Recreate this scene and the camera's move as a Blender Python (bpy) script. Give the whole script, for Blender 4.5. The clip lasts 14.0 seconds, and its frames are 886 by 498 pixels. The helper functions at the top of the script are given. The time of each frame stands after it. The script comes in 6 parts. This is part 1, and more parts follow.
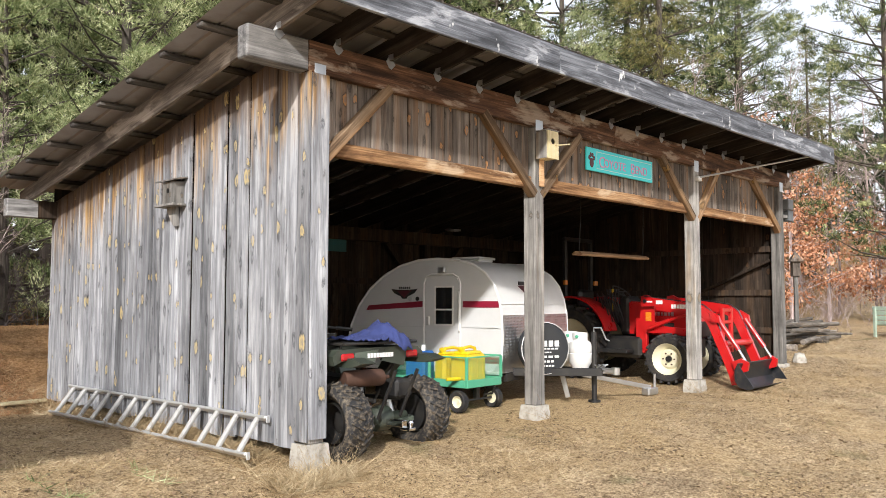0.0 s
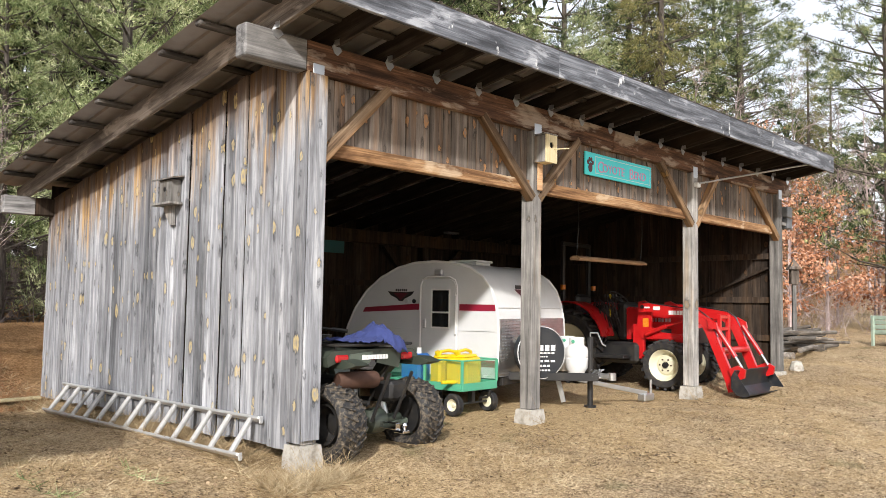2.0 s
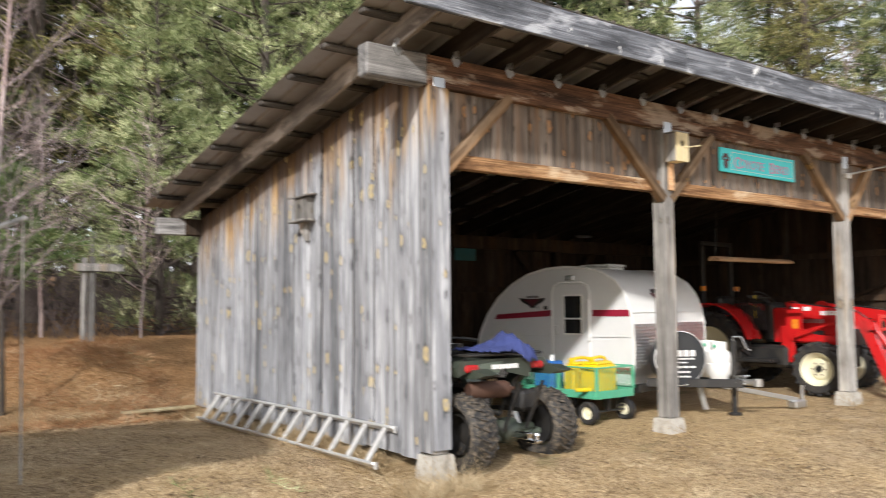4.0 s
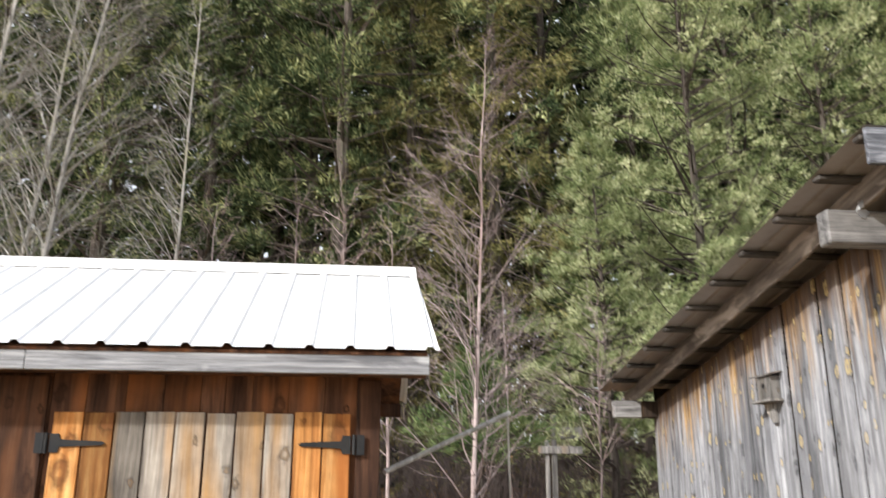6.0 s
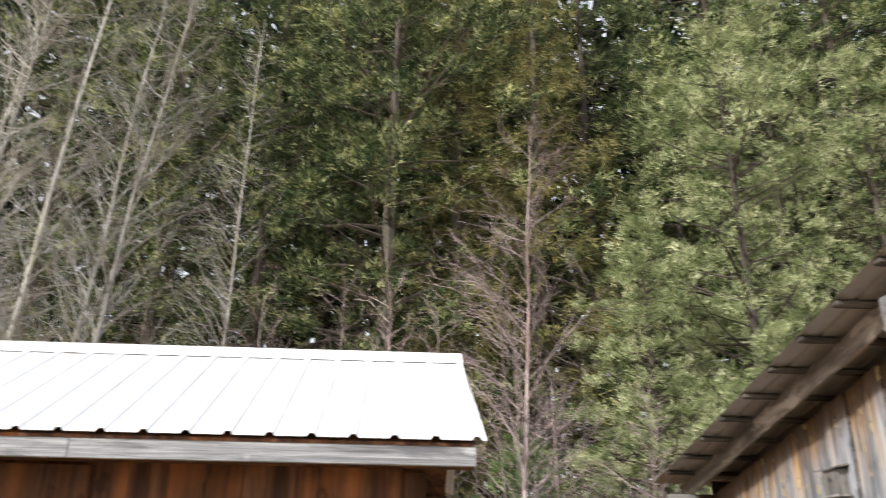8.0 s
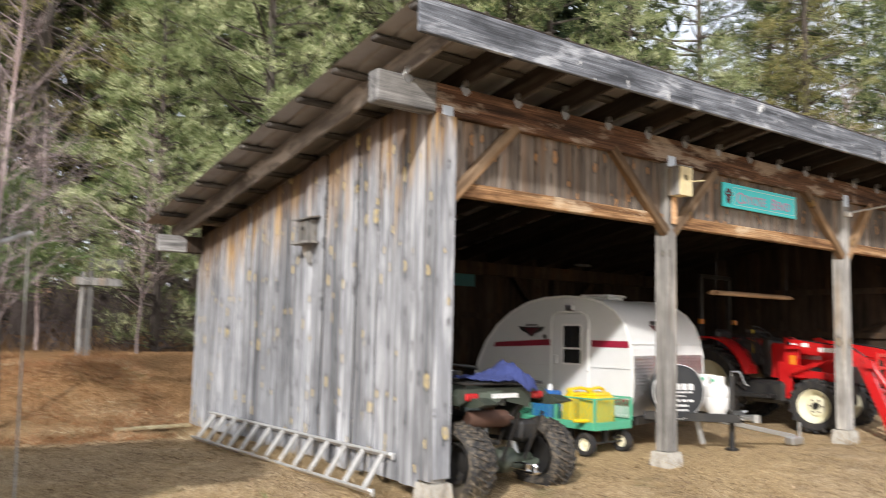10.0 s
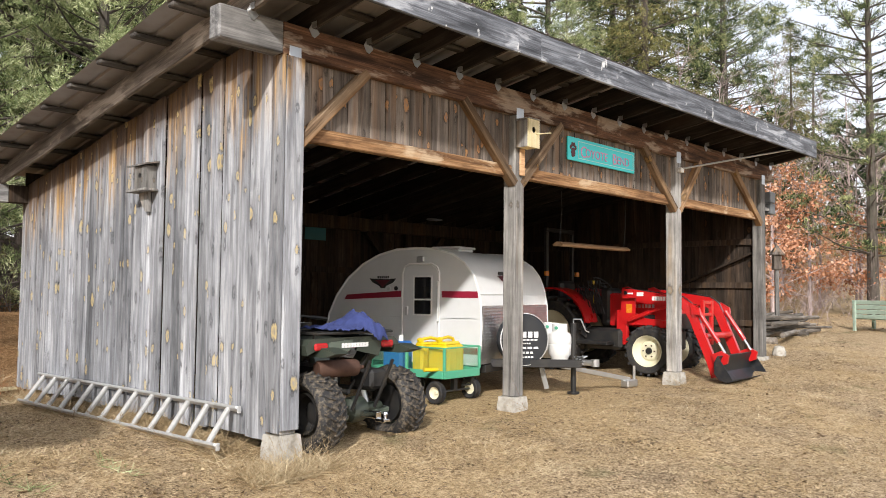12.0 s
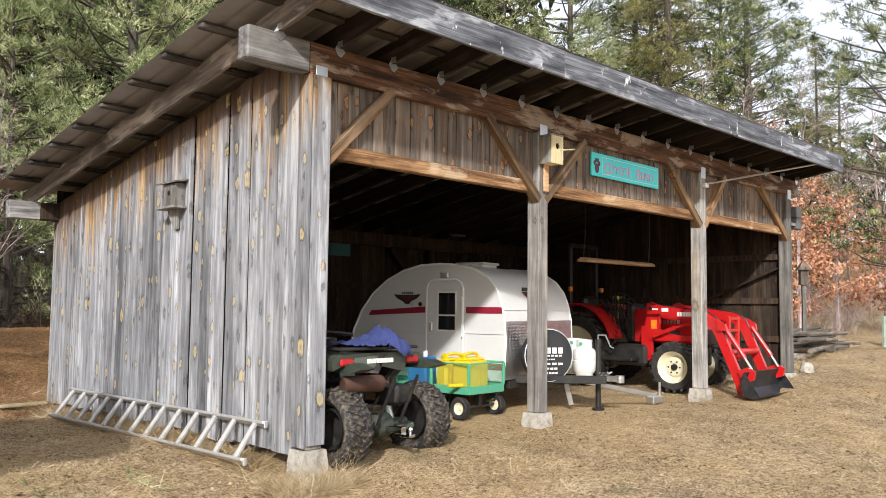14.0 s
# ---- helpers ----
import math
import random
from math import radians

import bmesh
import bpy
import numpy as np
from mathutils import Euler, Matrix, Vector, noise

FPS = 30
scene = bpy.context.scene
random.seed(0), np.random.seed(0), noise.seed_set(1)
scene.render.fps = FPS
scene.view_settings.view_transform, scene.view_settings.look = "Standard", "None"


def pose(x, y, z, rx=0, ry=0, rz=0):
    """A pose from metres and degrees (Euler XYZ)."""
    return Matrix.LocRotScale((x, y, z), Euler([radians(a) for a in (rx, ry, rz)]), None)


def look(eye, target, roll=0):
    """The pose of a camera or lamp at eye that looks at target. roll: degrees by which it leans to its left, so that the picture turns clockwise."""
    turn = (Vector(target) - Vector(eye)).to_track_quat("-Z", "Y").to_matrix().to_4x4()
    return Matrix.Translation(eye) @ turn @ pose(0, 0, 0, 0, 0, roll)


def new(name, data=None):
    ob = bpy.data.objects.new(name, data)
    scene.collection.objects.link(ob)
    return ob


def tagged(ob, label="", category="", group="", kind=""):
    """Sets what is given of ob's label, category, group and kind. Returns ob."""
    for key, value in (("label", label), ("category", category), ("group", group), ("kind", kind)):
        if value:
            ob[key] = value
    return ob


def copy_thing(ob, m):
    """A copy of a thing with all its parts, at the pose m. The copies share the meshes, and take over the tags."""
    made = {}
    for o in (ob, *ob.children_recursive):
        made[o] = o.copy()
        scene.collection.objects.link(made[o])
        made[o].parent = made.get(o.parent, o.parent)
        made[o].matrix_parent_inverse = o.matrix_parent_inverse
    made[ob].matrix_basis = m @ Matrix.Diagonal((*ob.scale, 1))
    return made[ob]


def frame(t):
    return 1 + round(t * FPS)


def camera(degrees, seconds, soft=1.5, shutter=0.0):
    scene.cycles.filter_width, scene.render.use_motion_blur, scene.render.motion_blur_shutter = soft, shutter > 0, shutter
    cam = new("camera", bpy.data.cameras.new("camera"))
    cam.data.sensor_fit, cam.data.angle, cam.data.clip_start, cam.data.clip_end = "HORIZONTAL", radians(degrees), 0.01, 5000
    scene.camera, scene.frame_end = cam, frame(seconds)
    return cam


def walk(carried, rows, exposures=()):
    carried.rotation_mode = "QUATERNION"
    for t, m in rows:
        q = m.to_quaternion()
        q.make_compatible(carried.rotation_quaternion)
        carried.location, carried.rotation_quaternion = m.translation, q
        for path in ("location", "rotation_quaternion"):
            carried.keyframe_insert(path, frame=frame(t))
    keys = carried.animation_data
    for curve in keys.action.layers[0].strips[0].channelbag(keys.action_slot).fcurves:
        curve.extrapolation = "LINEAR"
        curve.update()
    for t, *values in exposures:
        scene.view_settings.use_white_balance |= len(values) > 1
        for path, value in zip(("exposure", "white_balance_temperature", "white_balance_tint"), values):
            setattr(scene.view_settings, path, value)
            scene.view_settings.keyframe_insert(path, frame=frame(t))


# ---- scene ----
cam = camera(57.0, 14.0, soft=0.8, shutter=0.5)
PATH = [
    (0, (-4.089, -5.601, 1.297), (-2.665, -4.202, 1.424), 0.1),
    (0.5, (-4.082, -5.603, 1.29), (-2.659, -4.204, 1.426), -0.0),
    (1, (-4.082, -5.608, 1.292), (-2.654, -4.215, 1.429), 0.1),
    (1.5, (-4.088, -5.592, 1.295), (-2.656, -4.202, 1.429), 0.3),
    (2, (-4.051, -5.606, 1.291), (-2.627, -4.208, 1.426), 0.9),
    (2.2, (-4.041, -5.629, 1.292), (-2.624, -4.224, 1.425), 1.2),
    (4.3, (-3.963, -5.651, 1.367), (-2.944, -3.939, 1.542), -1.6),
    (4.5, (-3.987, -5.629, 1.405), (-3.121, -3.842, 1.641), -1.9),
    (5, (-4.083, -5.635, 1.439), (-3.511, -3.751, 1.793), -1.9),
    (5.5, (-4.148, -5.643, 1.45), (-3.79, -3.727, 1.897), -0.9),
    (6, (-4.188, -5.645, 1.469), (-3.99, -3.733, 2.023), 0.1),
    (6.5, (-4.211, -5.576, 1.486), (-4.107, -3.692, 2.148), 0.7),
    (7, (-4.233, -5.572, 1.505), (-4.238, -3.71, 2.238), 1.1),
    (7.5, (-4.22, -5.568, 1.506), (-4.268, -3.719, 2.267), 1.5),
    (8, (-4.182, -5.574, 1.497), (-4.103, -3.721, 2.246), 1.0),
    (8.5, (-4.138, -5.714, 1.466), (-3.796, -3.845, 2.092), 0.2),
    (9, (-4.067, -5.707, 1.407), (-3.47, -3.844, 1.823), -0.5),
    (9.2, (-4.067, -5.69, 1.408), (-3.34, -3.859, 1.747), 0.0),
    (11.3, (-3.951, -5.564, 1.298), (-2.483, -4.209, 1.391), 1.2),
    (11.5, (-3.949, -5.568, 1.291), (-2.478, -4.216, 1.39), 1.0),
    (12, (-3.947, -5.561, 1.29), (-2.496, -4.188, 1.394), 0.6),
    (12.5, (-3.944, -5.56, 1.295), (-2.514, -4.166, 1.408), 0.7),
    (13, (-3.956, -5.559, 1.299), (-2.543, -4.15, 1.435), 1.0),
    (13.5, (-3.973, -5.567, 1.296), (-2.566, -4.153, 1.439), 0.9),
    (14, (-3.99, -5.578, 1.294), (-2.58, -4.167, 1.435), 0.6),
]
walk(cam, [(t, look(eye, target, roll)) for t, eye, target, roll in PATH], exposures=[(0.0, 0.3), (2.2, 0.3), (4.5, 0.27), (7.5, 0.25), (9.2, 0.3), (11.5, 0.22), (14.0, 0.24)])

# ---- world and sun ----
SUN_EL, SUN_AZ = 31.5, 233.0
world = bpy.data.worlds.new("world")
scene.world = world
world.use_nodes = True
wn = world.node_tree.nodes
sky = wn.new("ShaderNodeTexSky")
sky.sky_type = "NISHITA"
sky.sun_disc = False
sky.sun_elevation = radians(SUN_EL)
sky.sun_rotation = radians(SUN_AZ)
sky.air_density, sky.dust_density, sky.ozone_density = 1.0, 4.0, 1.0
haze = wn.new("ShaderNodeMix")
haze.data_type = "RGBA"
haze.inputs[0].default_value = 0.6
haze.inputs[7].default_value = (9.0, 9.25, 9.9, 1)
world.node_tree.links.new(sky.outputs[0], haze.inputs[6])
world.node_tree.links.new(haze.outputs[2], wn["Background"].inputs[0])
wn["Background"].inputs[1].default_value = 0.14
sun = new("sun", bpy.data.lights.new("sun", "SUN"))
sun.data.energy, sun.data.angle, sun.data.color = 3.9, radians(2.5), (1.0, 0.97, 0.93)
az, el = radians(SUN_AZ), radians(SUN_EL)
sun.matrix_world = look((0, 0, 30), Vector((0, 0, 30)) - Vector((math.sin(az) * math.cos(el), math.cos(az) * math.cos(el), math.sin(el))))


# ---- materials ----
class Mat:
    """A small builder of node materials."""

    def __init__(self, name, rough=0.7, metal=0.0, spec=0.5):
        self.m = bpy.data.materials.new(name)
        self.m.use_nodes = True
        self.n, self.l = self.m.node_tree.nodes, self.m.node_tree.links
        self.b = self.n["Principled BSDF"]
        self.set("Roughness", rough), self.set("Metallic", metal), self.set("Specular IOR Level", spec)

    def set(self, key, value):
        if isinstance(value, bpy.types.NodeSocket):
            self.l.new(value, self.b.inputs[key])
        else:
            self.b.inputs[key].default_value = (*value, 1) if isinstance(value, tuple) else value
        return self

    def link(self, sock, value):
        if isinstance(value, bpy.types.NodeSocket):
            self.l.new(value, sock)
        elif isinstance(value, tuple) and sock.type == "RGBA":
            sock.default_value = (*value, 1)
        else:
            sock.default_value = value

    def coord(self, scale=(1, 1, 1), shift=True):
        tc, mp = self.n.new("ShaderNodeTexCoord"), self.n.new("ShaderNodeMapping")
        self.l.new(tc.outputs["Object"], mp.inputs[0])
        mp.inputs["Scale"].default_value = scale
        if shift:
            oi = self.n.new("ShaderNodeObjectInfo")
            mul = self.math("MULTIPLY", oi.outputs["Random"], 37.0)
            comb = self.n.new("ShaderNodeCombineXYZ")
            for i in range(3):
                self.l.new(mul, comb.inputs[i])
            self.l.new(comb.outputs[0], mp.inputs["Location"])
        return mp.outputs[0]

    def random(self):
        return self.n.new("ShaderNodeObjectInfo").outputs["Random"]

    def noise(self, vec, scale=5.0, detail=4.0, rough=0.55, dist=0.0):
        t = self.n.new("ShaderNodeTexNoise")
        self.l.new(vec, t.inputs["Vector"])
        for k, v in (("Scale", scale), ("Detail", detail), ("Roughness", rough), ("Distortion", dist)):
            t.inputs[k].default_value = v
        return t.outputs[0]

    def voronoi(self, vec, scale=5.0, feature="F1", rand=1.0, dims="3D"):
        t = self.n.new("ShaderNodeTexVoronoi")
        t.feature = feature
        t.voronoi_dimensions = dims
        self.l.new(vec, t.inputs["Vector"])
        t.inputs["Scale"].default_value, t.inputs["Randomness"].default_value = scale, rand
        return t.outputs["Distance"], t.outputs["Color"]

    def math(self, op, a, b=0.0, c=0.0):
        t = self.n.new("ShaderNodeMath")
        t.operation = op
        for s, v in zip(t.inputs, (a, b, c)):
            self.link(s, v)
        return t.outputs[0]

    def ramp(self, fac, stops, mode="LINEAR"):
        t = self.n.new("ShaderNodeValToRGB")
        t.color_ramp.interpolation = mode
        e = t.color_ramp.elements
        while len(e) < len(stops):
            e.new(0.5)
        for s, (p, c) in zip(e, stops):
            s.position = p
            s.color = (*c, 1) if isinstance(c, tuple) else (c, c, c, 1)
        self.l.new(fac, t.inputs[0])
        return t.outputs[0]

    def mix(self, fac, a, b, mode="MIX"):
        t = self.n.new("ShaderNodeMix")
        t.data_type, t.blend_type = "RGBA", mode
        self.link(t.inputs[0], fac), self.link(t.inputs[6], a), self.link(t.inputs[7], b)
        return t.outputs[2]

    def bump(self, height, strength=0.4, distance=0.01):
        t = self.n.new("ShaderNodeBump")
        t.inputs["Strength"].default_value, t.inputs["Distance"].default_value = strength, distance
        self.l.new(height, t.inputs["Height"])
        return self.set("Normal", t.outputs[0])


def wood(name, dark, mid, light, warm, warmth=0.5, axis=2, knots=0.0, knot_col=(0.5, 0.3, 0.08), rough=0.85):
    """Sawn boards: long grain along one axis, warm streaks, knots with a dark rim, board to board variation."""
    m = Mat(name, rough, 0, 0.25)
    sc = [16.0, 16.0, 16.0]
    sc[axis] = 1.1
    st = [5.0, 5.0, 5.0]
    st[axis] = 0.7
    fine = [90.0, 90.0, 90.0]
    fine[axis] = 3.0
    grain = m.noise(m.coord(tuple(sc)), 1.0, 6, 0.62, 0.6)
    fibre = m.noise(m.coord(tuple(fine)), 1.0, 3, 0.6)
    stain = m.noise(m.coord(tuple(st)), 1.0, 3, 0.5)
    col = m.ramp(grain, [(0.32, dark), (0.5, mid), (0.68, light)])
    col = m.mix(m.math("MULTIPLY", m.ramp(fibre, [(0.35, 1.0), (0.6, 0.0)]), 0.28), col, tuple(c * 0.45 for c in dark))
    thr = 0.72 - 0.3 * warmth
    col = m.mix(m.math("MULTIPLY", m.ramp(stain, [(thr - 0.08, 0.0), (thr + 0.12, 1.0)]), 0.85), col, warm)
    blot = m.noise(m.coord((3, 3, 3)), 1.0, 4, 0.6)
    var = m.math("MULTIPLY", m.math("MULTIPLY_ADD", m.random(), 0.85, 0.6), m.math("MULTIPLY_ADD", blot, 1.3, 0.37))
    g = m.n.new("ShaderNodeCombineColor")
    for i in range(3):
        m.l.new(var, g.inputs[i])
    col = m.mix(1.0, col, g.outputs[0], "MULTIPLY")
    height = grain
    if knots:
        sep, flat = m.n.new("ShaderNodeSeparateXYZ"), m.n.new("ShaderNodeCombineXYZ")
        m.l.new(m.coord((1, 1, 1)), sep.inputs[0])
        a, b = [k for k in range(3) if k != axis]
        m.l.new(m.math("MULTIPLY", m.math("ADD", sep.outputs[a], sep.outputs[b]), 5.6), flat.inputs[0])
        m.l.new(m.math("MULTIPLY", sep.outputs[axis], 3.4), flat.inputs[1])
        wob = m.noise(m.coord((24, 24, 24)), 1.0, 3, 0.6)
        d, c = m.voronoi(flat.outputs[0], 1.0, dims="2D")
        d = m.math("ADD", d, m.math("MULTIPLY", m.math("SUBTRACT", wob, 0.5), 0.34))
        pick = m.n.new("ShaderNodeSeparateColor")
        m.l.new(c, pick.inputs[0])
        on = m.math("LESS_THAN", pick.outputs[0], knots)
        size = m.math("MULTIPLY_ADD", m.math("POWER", pick.outputs[1], 2.0), 0.20, 0.08)
        rel = m.math("DIVIDE", d, size)
        core = m.math("MULTIPLY", m.ramp(rel, [(0.0, 0.2), (0.35, 0.75), (0.7, 1.0), (1.0, 0.0)]), on)
        rim = m.math("MULTIPLY", m.ramp(m.math("MULTIPLY", rel, 0.5), [(0.34, 0.0), (0.45, 1.0), (0.58, 0.5), (0.8, 0.0)]), on)
        kcol = m.mix(m.math("MULTIPLY", pick.outputs[2], 0.85), knot_col, tuple(c * 0.35 for c in dark))
        col = m.mix(m.math("MULTIPLY", core, 0.75), col, kcol)
        col = m.mix(m.math("MULTIPLY", rim, 0.6), col, tuple(c * 0.4 for c in dark))
    m.set("Base Color", col)
    m.bump(m.math("ADD", height, m.math("MULTIPLY", fibre, 0.5)), 0.5, 0.006)
    return m.m


def paint(name, col, rough=0.45, metal=0.0, wear=0.15, dirt=(0.12, 0.1, 0.07), scale=6.0, spec=0.5, coat=0.0):
    """Painted or moulded surfaces with uneven gloss and some dust."""
    m = Mat(name, rough, metal, spec)
    v = m.coord((1, 1, 1))
    n1, n2 = m.noise(v, scale, 5), m.noise(v, scale * 9, 3)
    c = m.mix(m.math("MULTIPLY", m.ramp(n1, [(0.45, 0.0), (0.75, 1.0)]), wear), col, dirt)
    c = m.mix(m.math("MULTIPLY", n2, 0.12), c, tuple(x * 0.6 for x in col))
    m.set("Base Color", c)
    m.set("Roughness", m.math("MULTIPLY_ADD", n1, 0.3, max(0.02, rough - 0.15)))
    m.set("Coat Weight", coat)
    m.bump(n2, 0.08, 0.003)
    return m.m


def old_boards(name, greys, amber, brown, resin, eave=True, knots=0.6):
    """Weathered vertical boards: long grain, black checks, dark and resin-yellow knots, unweathered amber wood and
    painted shade near the eave.
    """
    m = Mat(name, 0.85, 0, 0.25)
    dark, mid, light = greys
    grain = m.noise(m.coord((13, 13, 0.9)), 1.0, 6, 0.6, 0.9)
    fibre = m.noise(m.coord((110, 110, 2.2)), 1.0, 3, 0.65)
    check = m.noise(m.coord((60, 60, 1.1)), 1.0, 4, 0.6, 0.3)
    stain = m.noise(m.coord((7, 7, 0.55)), 1.0, 4, 0.6)
    blot = m.noise(m.coord((4, 4, 1.6)), 1.0, 5, 0.65)
    col = m.ramp(grain, [(0.22, dark), (0.48, mid), (0.78, light)])
    col = m.mix(m.math("MULTIPLY", m.ramp(fibre, [(0.36, 1.0), (0.56, 0.0)]), 0.22), col, tuple(c * 0.5 for c in dark))
    col = m.mix(m.math("MULTIPLY", m.ramp(blot, [(0.5, 0.0), (0.72, 1.0)]), 0.5), col, tuple(c * 0.8 for c in dark))
    var = m.math("MULTIPLY", m.math("MULTIPLY_ADD", m.random(), 0.75, 0.66), m.math("MULTIPLY_ADD", stain, 1.4, 0.33))
    g = m.n.new("ShaderNodeCombineColor")
    for i in range(3):
        m.l.new(var, g.inputs[i])
    col = m.mix(1.0, col, g.outputs[0], "MULTIPLY")
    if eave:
        # the rain does not reach the top of the wall, and the amber wood keeps its colour there
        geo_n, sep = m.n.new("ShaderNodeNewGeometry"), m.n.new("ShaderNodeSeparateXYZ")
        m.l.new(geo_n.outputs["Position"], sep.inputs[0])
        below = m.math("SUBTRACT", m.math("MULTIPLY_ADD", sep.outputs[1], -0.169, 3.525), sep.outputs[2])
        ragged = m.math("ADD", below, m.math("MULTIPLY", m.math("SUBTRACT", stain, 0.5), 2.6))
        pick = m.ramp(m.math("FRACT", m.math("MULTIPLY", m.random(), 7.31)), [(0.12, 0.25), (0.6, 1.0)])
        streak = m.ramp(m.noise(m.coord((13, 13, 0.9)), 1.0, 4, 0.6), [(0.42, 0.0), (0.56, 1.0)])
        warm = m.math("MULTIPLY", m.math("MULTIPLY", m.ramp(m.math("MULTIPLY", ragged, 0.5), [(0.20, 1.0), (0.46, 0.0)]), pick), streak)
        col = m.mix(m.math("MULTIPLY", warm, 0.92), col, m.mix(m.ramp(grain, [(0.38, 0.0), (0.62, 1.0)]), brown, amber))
        # top band: unweathered brown, darkened further as painted shade below the rake
        rake_shade = m.math("ADD", below, m.math("MULTIPLY", m.math("SUBTRACT", stain, 0.5), 0.9))
        col = m.mix(m.math("MULTIPLY", m.ramp(rake_shade, [(0.16, 1.0), (0.48, 0.0)]), 0.85), col, m.mix(grain, tuple(c * 0.45 for c in brown), brown))
    else:
        warm = m.ramp(stain, [(0.52, 0.0), (0.72, 0.7)])
        col = m.mix(warm, col, m.mix(grain, brown, amber))
    sep2 = m.n.new("ShaderNodeSeparateXYZ")
    m.l.new(m.coord((1, 1, 1)), sep2.inputs[0])
    across = m.math("ADD", sep2.outputs[0], sep2.outputs[1])
    wob = m.noise(m.coord((26, 26, 9)), 1.0, 5, 0.7)
    broken = m.ramp(m.noise(m.coord((45, 45, 16)), 1.0, 4, 0.7), [(0.34, 0.2), (0.48, 1.0)])
    for kx, kz, share, size0, size1, kcol, amount in ((7.5, 3.0, knots * 0.8, 0.07, 0.12, tuple(c * 0.5 for c in dark), 0.85), (5.6, 2.9, knots * 0.75, 0.085, 0.16, resin, 1.0)):
        flat = m.n.new("ShaderNodeCombineXYZ")
        m.l.new(m.math("MULTIPLY", across, kx), flat.inputs[0])
        m.l.new(m.math("MULTIPLY", sep2.outputs[2], kz), flat.inputs[1])
        d, c = m.voronoi(flat.outputs[0], 1.0, dims="2D")
        d = m.math("ADD", d, m.math("MULTIPLY", m.math("SUBTRACT", wob, 0.5), 0.42))
        pk = m.n.new("ShaderNodeSeparateColor")
        m.l.new(c, pk.inputs[0])
        on = m.math("LESS_THAN", pk.outputs[0], share)
        rel = m.math("DIVIDE", d, m.math("MULTIPLY_ADD", m.math("POWER", pk.outputs[1], 2.0), size1, size0))
        core = m.math("MULTIPLY", m.math("MULTIPLY", m.ramp(rel, [(0.0, 0.2), (0.3, 0.6), (0.62, 1.0), (1.0, 0.0)]), on), broken)
        halo = m.math("MULTIPLY", m.ramp(m.math("MULTIPLY", rel, 0.4), [(0.30, 0.0), (0.40, 1.0), (0.52, 0.25), (1.0, 0.0)]), on)
        col = m.mix(m.math("MULTIPLY", halo, m.math("MULTIPLY", broken, 0.7)), col, tuple(x * 0.45 for x in dark))
        col = m.mix(m.math("MULTIPLY", core, m.math("MULTIPLY", m.math("MULTIPLY_ADD", grain, 0.8, 0.5), amount)), col, kcol)
    col = m.mix(m.math("MULTIPLY", m.ramp(check, [(0.27, 1.0), (0.34, 0.0)]), 0.8), col, tuple(c * 0.22 for c in dark))
    m.set("Base Color", col)
    m.bump(m.math("ADD", grain, m.math("MULTIPLY", m.math("ADD", fibre, check), 0.6)), 0.7, 0.008)
    return m.m


def old_beam(name, axis, dark, mid, light, pale, pale_at=0.66, drip=0.0):
    """Heavy timbers: dark stained grain with worn pale patches and, where asked, white runs down the face."""
    m = Mat(name, 0.8, 0, 0.3)
    sc, fi, bl = [14.0] * 3, [80.0] * 3, [5.0] * 3
    sc[axis], fi[axis], bl[axis] = 0.9, 2.5, 1.5
    grain, fibre = m.noise(m.coord(tuple(sc)), 1.0, 6, 0.65, 0.7), m.noise(m.coord(tuple(fi)), 1.0, 3, 0.6)
    blot = m.noise(m.coord(tuple(bl)), 1.0, 5, 0.6, 0.4)
    col = m.ramp(grain, [(0.34, dark), (0.52, mid), (0.68, light)])
    col = m.mix(m.math("MULTIPLY", m.ramp(fibre, [(0.38, 1.0), (0.58, 0.0)]), 0.4), col, tuple(c * 0.4 for c in dark))
    col = m.mix(m.ramp(blot, [(0.32, 0.75), (0.46, 0.0)]), col, tuple(c * 0.7 for c in dark))
    col = m.mix(m.math("MULTIPLY", m.ramp(blot, [(pale_at - 0.05, 0.0), (pale_at + 0.03, 1.0)]), m.math("MULTIPLY_ADD", fibre, 0.8, 0.3)), col, pale)
    if drip:
        runs = m.noise(m.coord((7, 7, 4.5)), 1.0, 3, 0.6)
        fleck = m.noise(m.coord((26, 26, 22)), 1.0, 4, 0.75)
        mask = m.math("MULTIPLY", m.ramp(runs, [(0.64, 0.0), (0.70, 1.0)]), m.ramp(fleck, [(0.42, 0.0), (0.52, 1.0)]))
        col = m.mix(m.math("MULTIPLY", mask, drip), col, (0.72, 0.73, 0.74))
    m.set("Base Color", col)
    m.bump(m.math("ADD", grain, m.math("MULTIPLY", fibre, 0.6)), 0.6, 0.008)
    return m.m


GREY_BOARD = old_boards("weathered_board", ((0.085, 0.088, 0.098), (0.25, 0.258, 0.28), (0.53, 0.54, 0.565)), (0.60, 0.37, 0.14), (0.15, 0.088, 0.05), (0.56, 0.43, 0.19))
GREY_POST = wood("weathered_post", (0.11, 0.107, 0.10), (0.24, 0.23, 0.22), (0.38, 0.365, 0.34), (0.27, 0.20, 0.13), 0.25, 2, 0.08, (0.3, 0.2, 0.1))
BROWN_BOARD = old_boards("brown_board", ((0.045, 0.038, 0.033), (0.155, 0.128, 0.108), (0.30, 0.26, 0.225)), (0.34, 0.19, 0.09), (0.12, 0.065, 0.038), (0.45, 0.22, 0.08), False, 0.6)
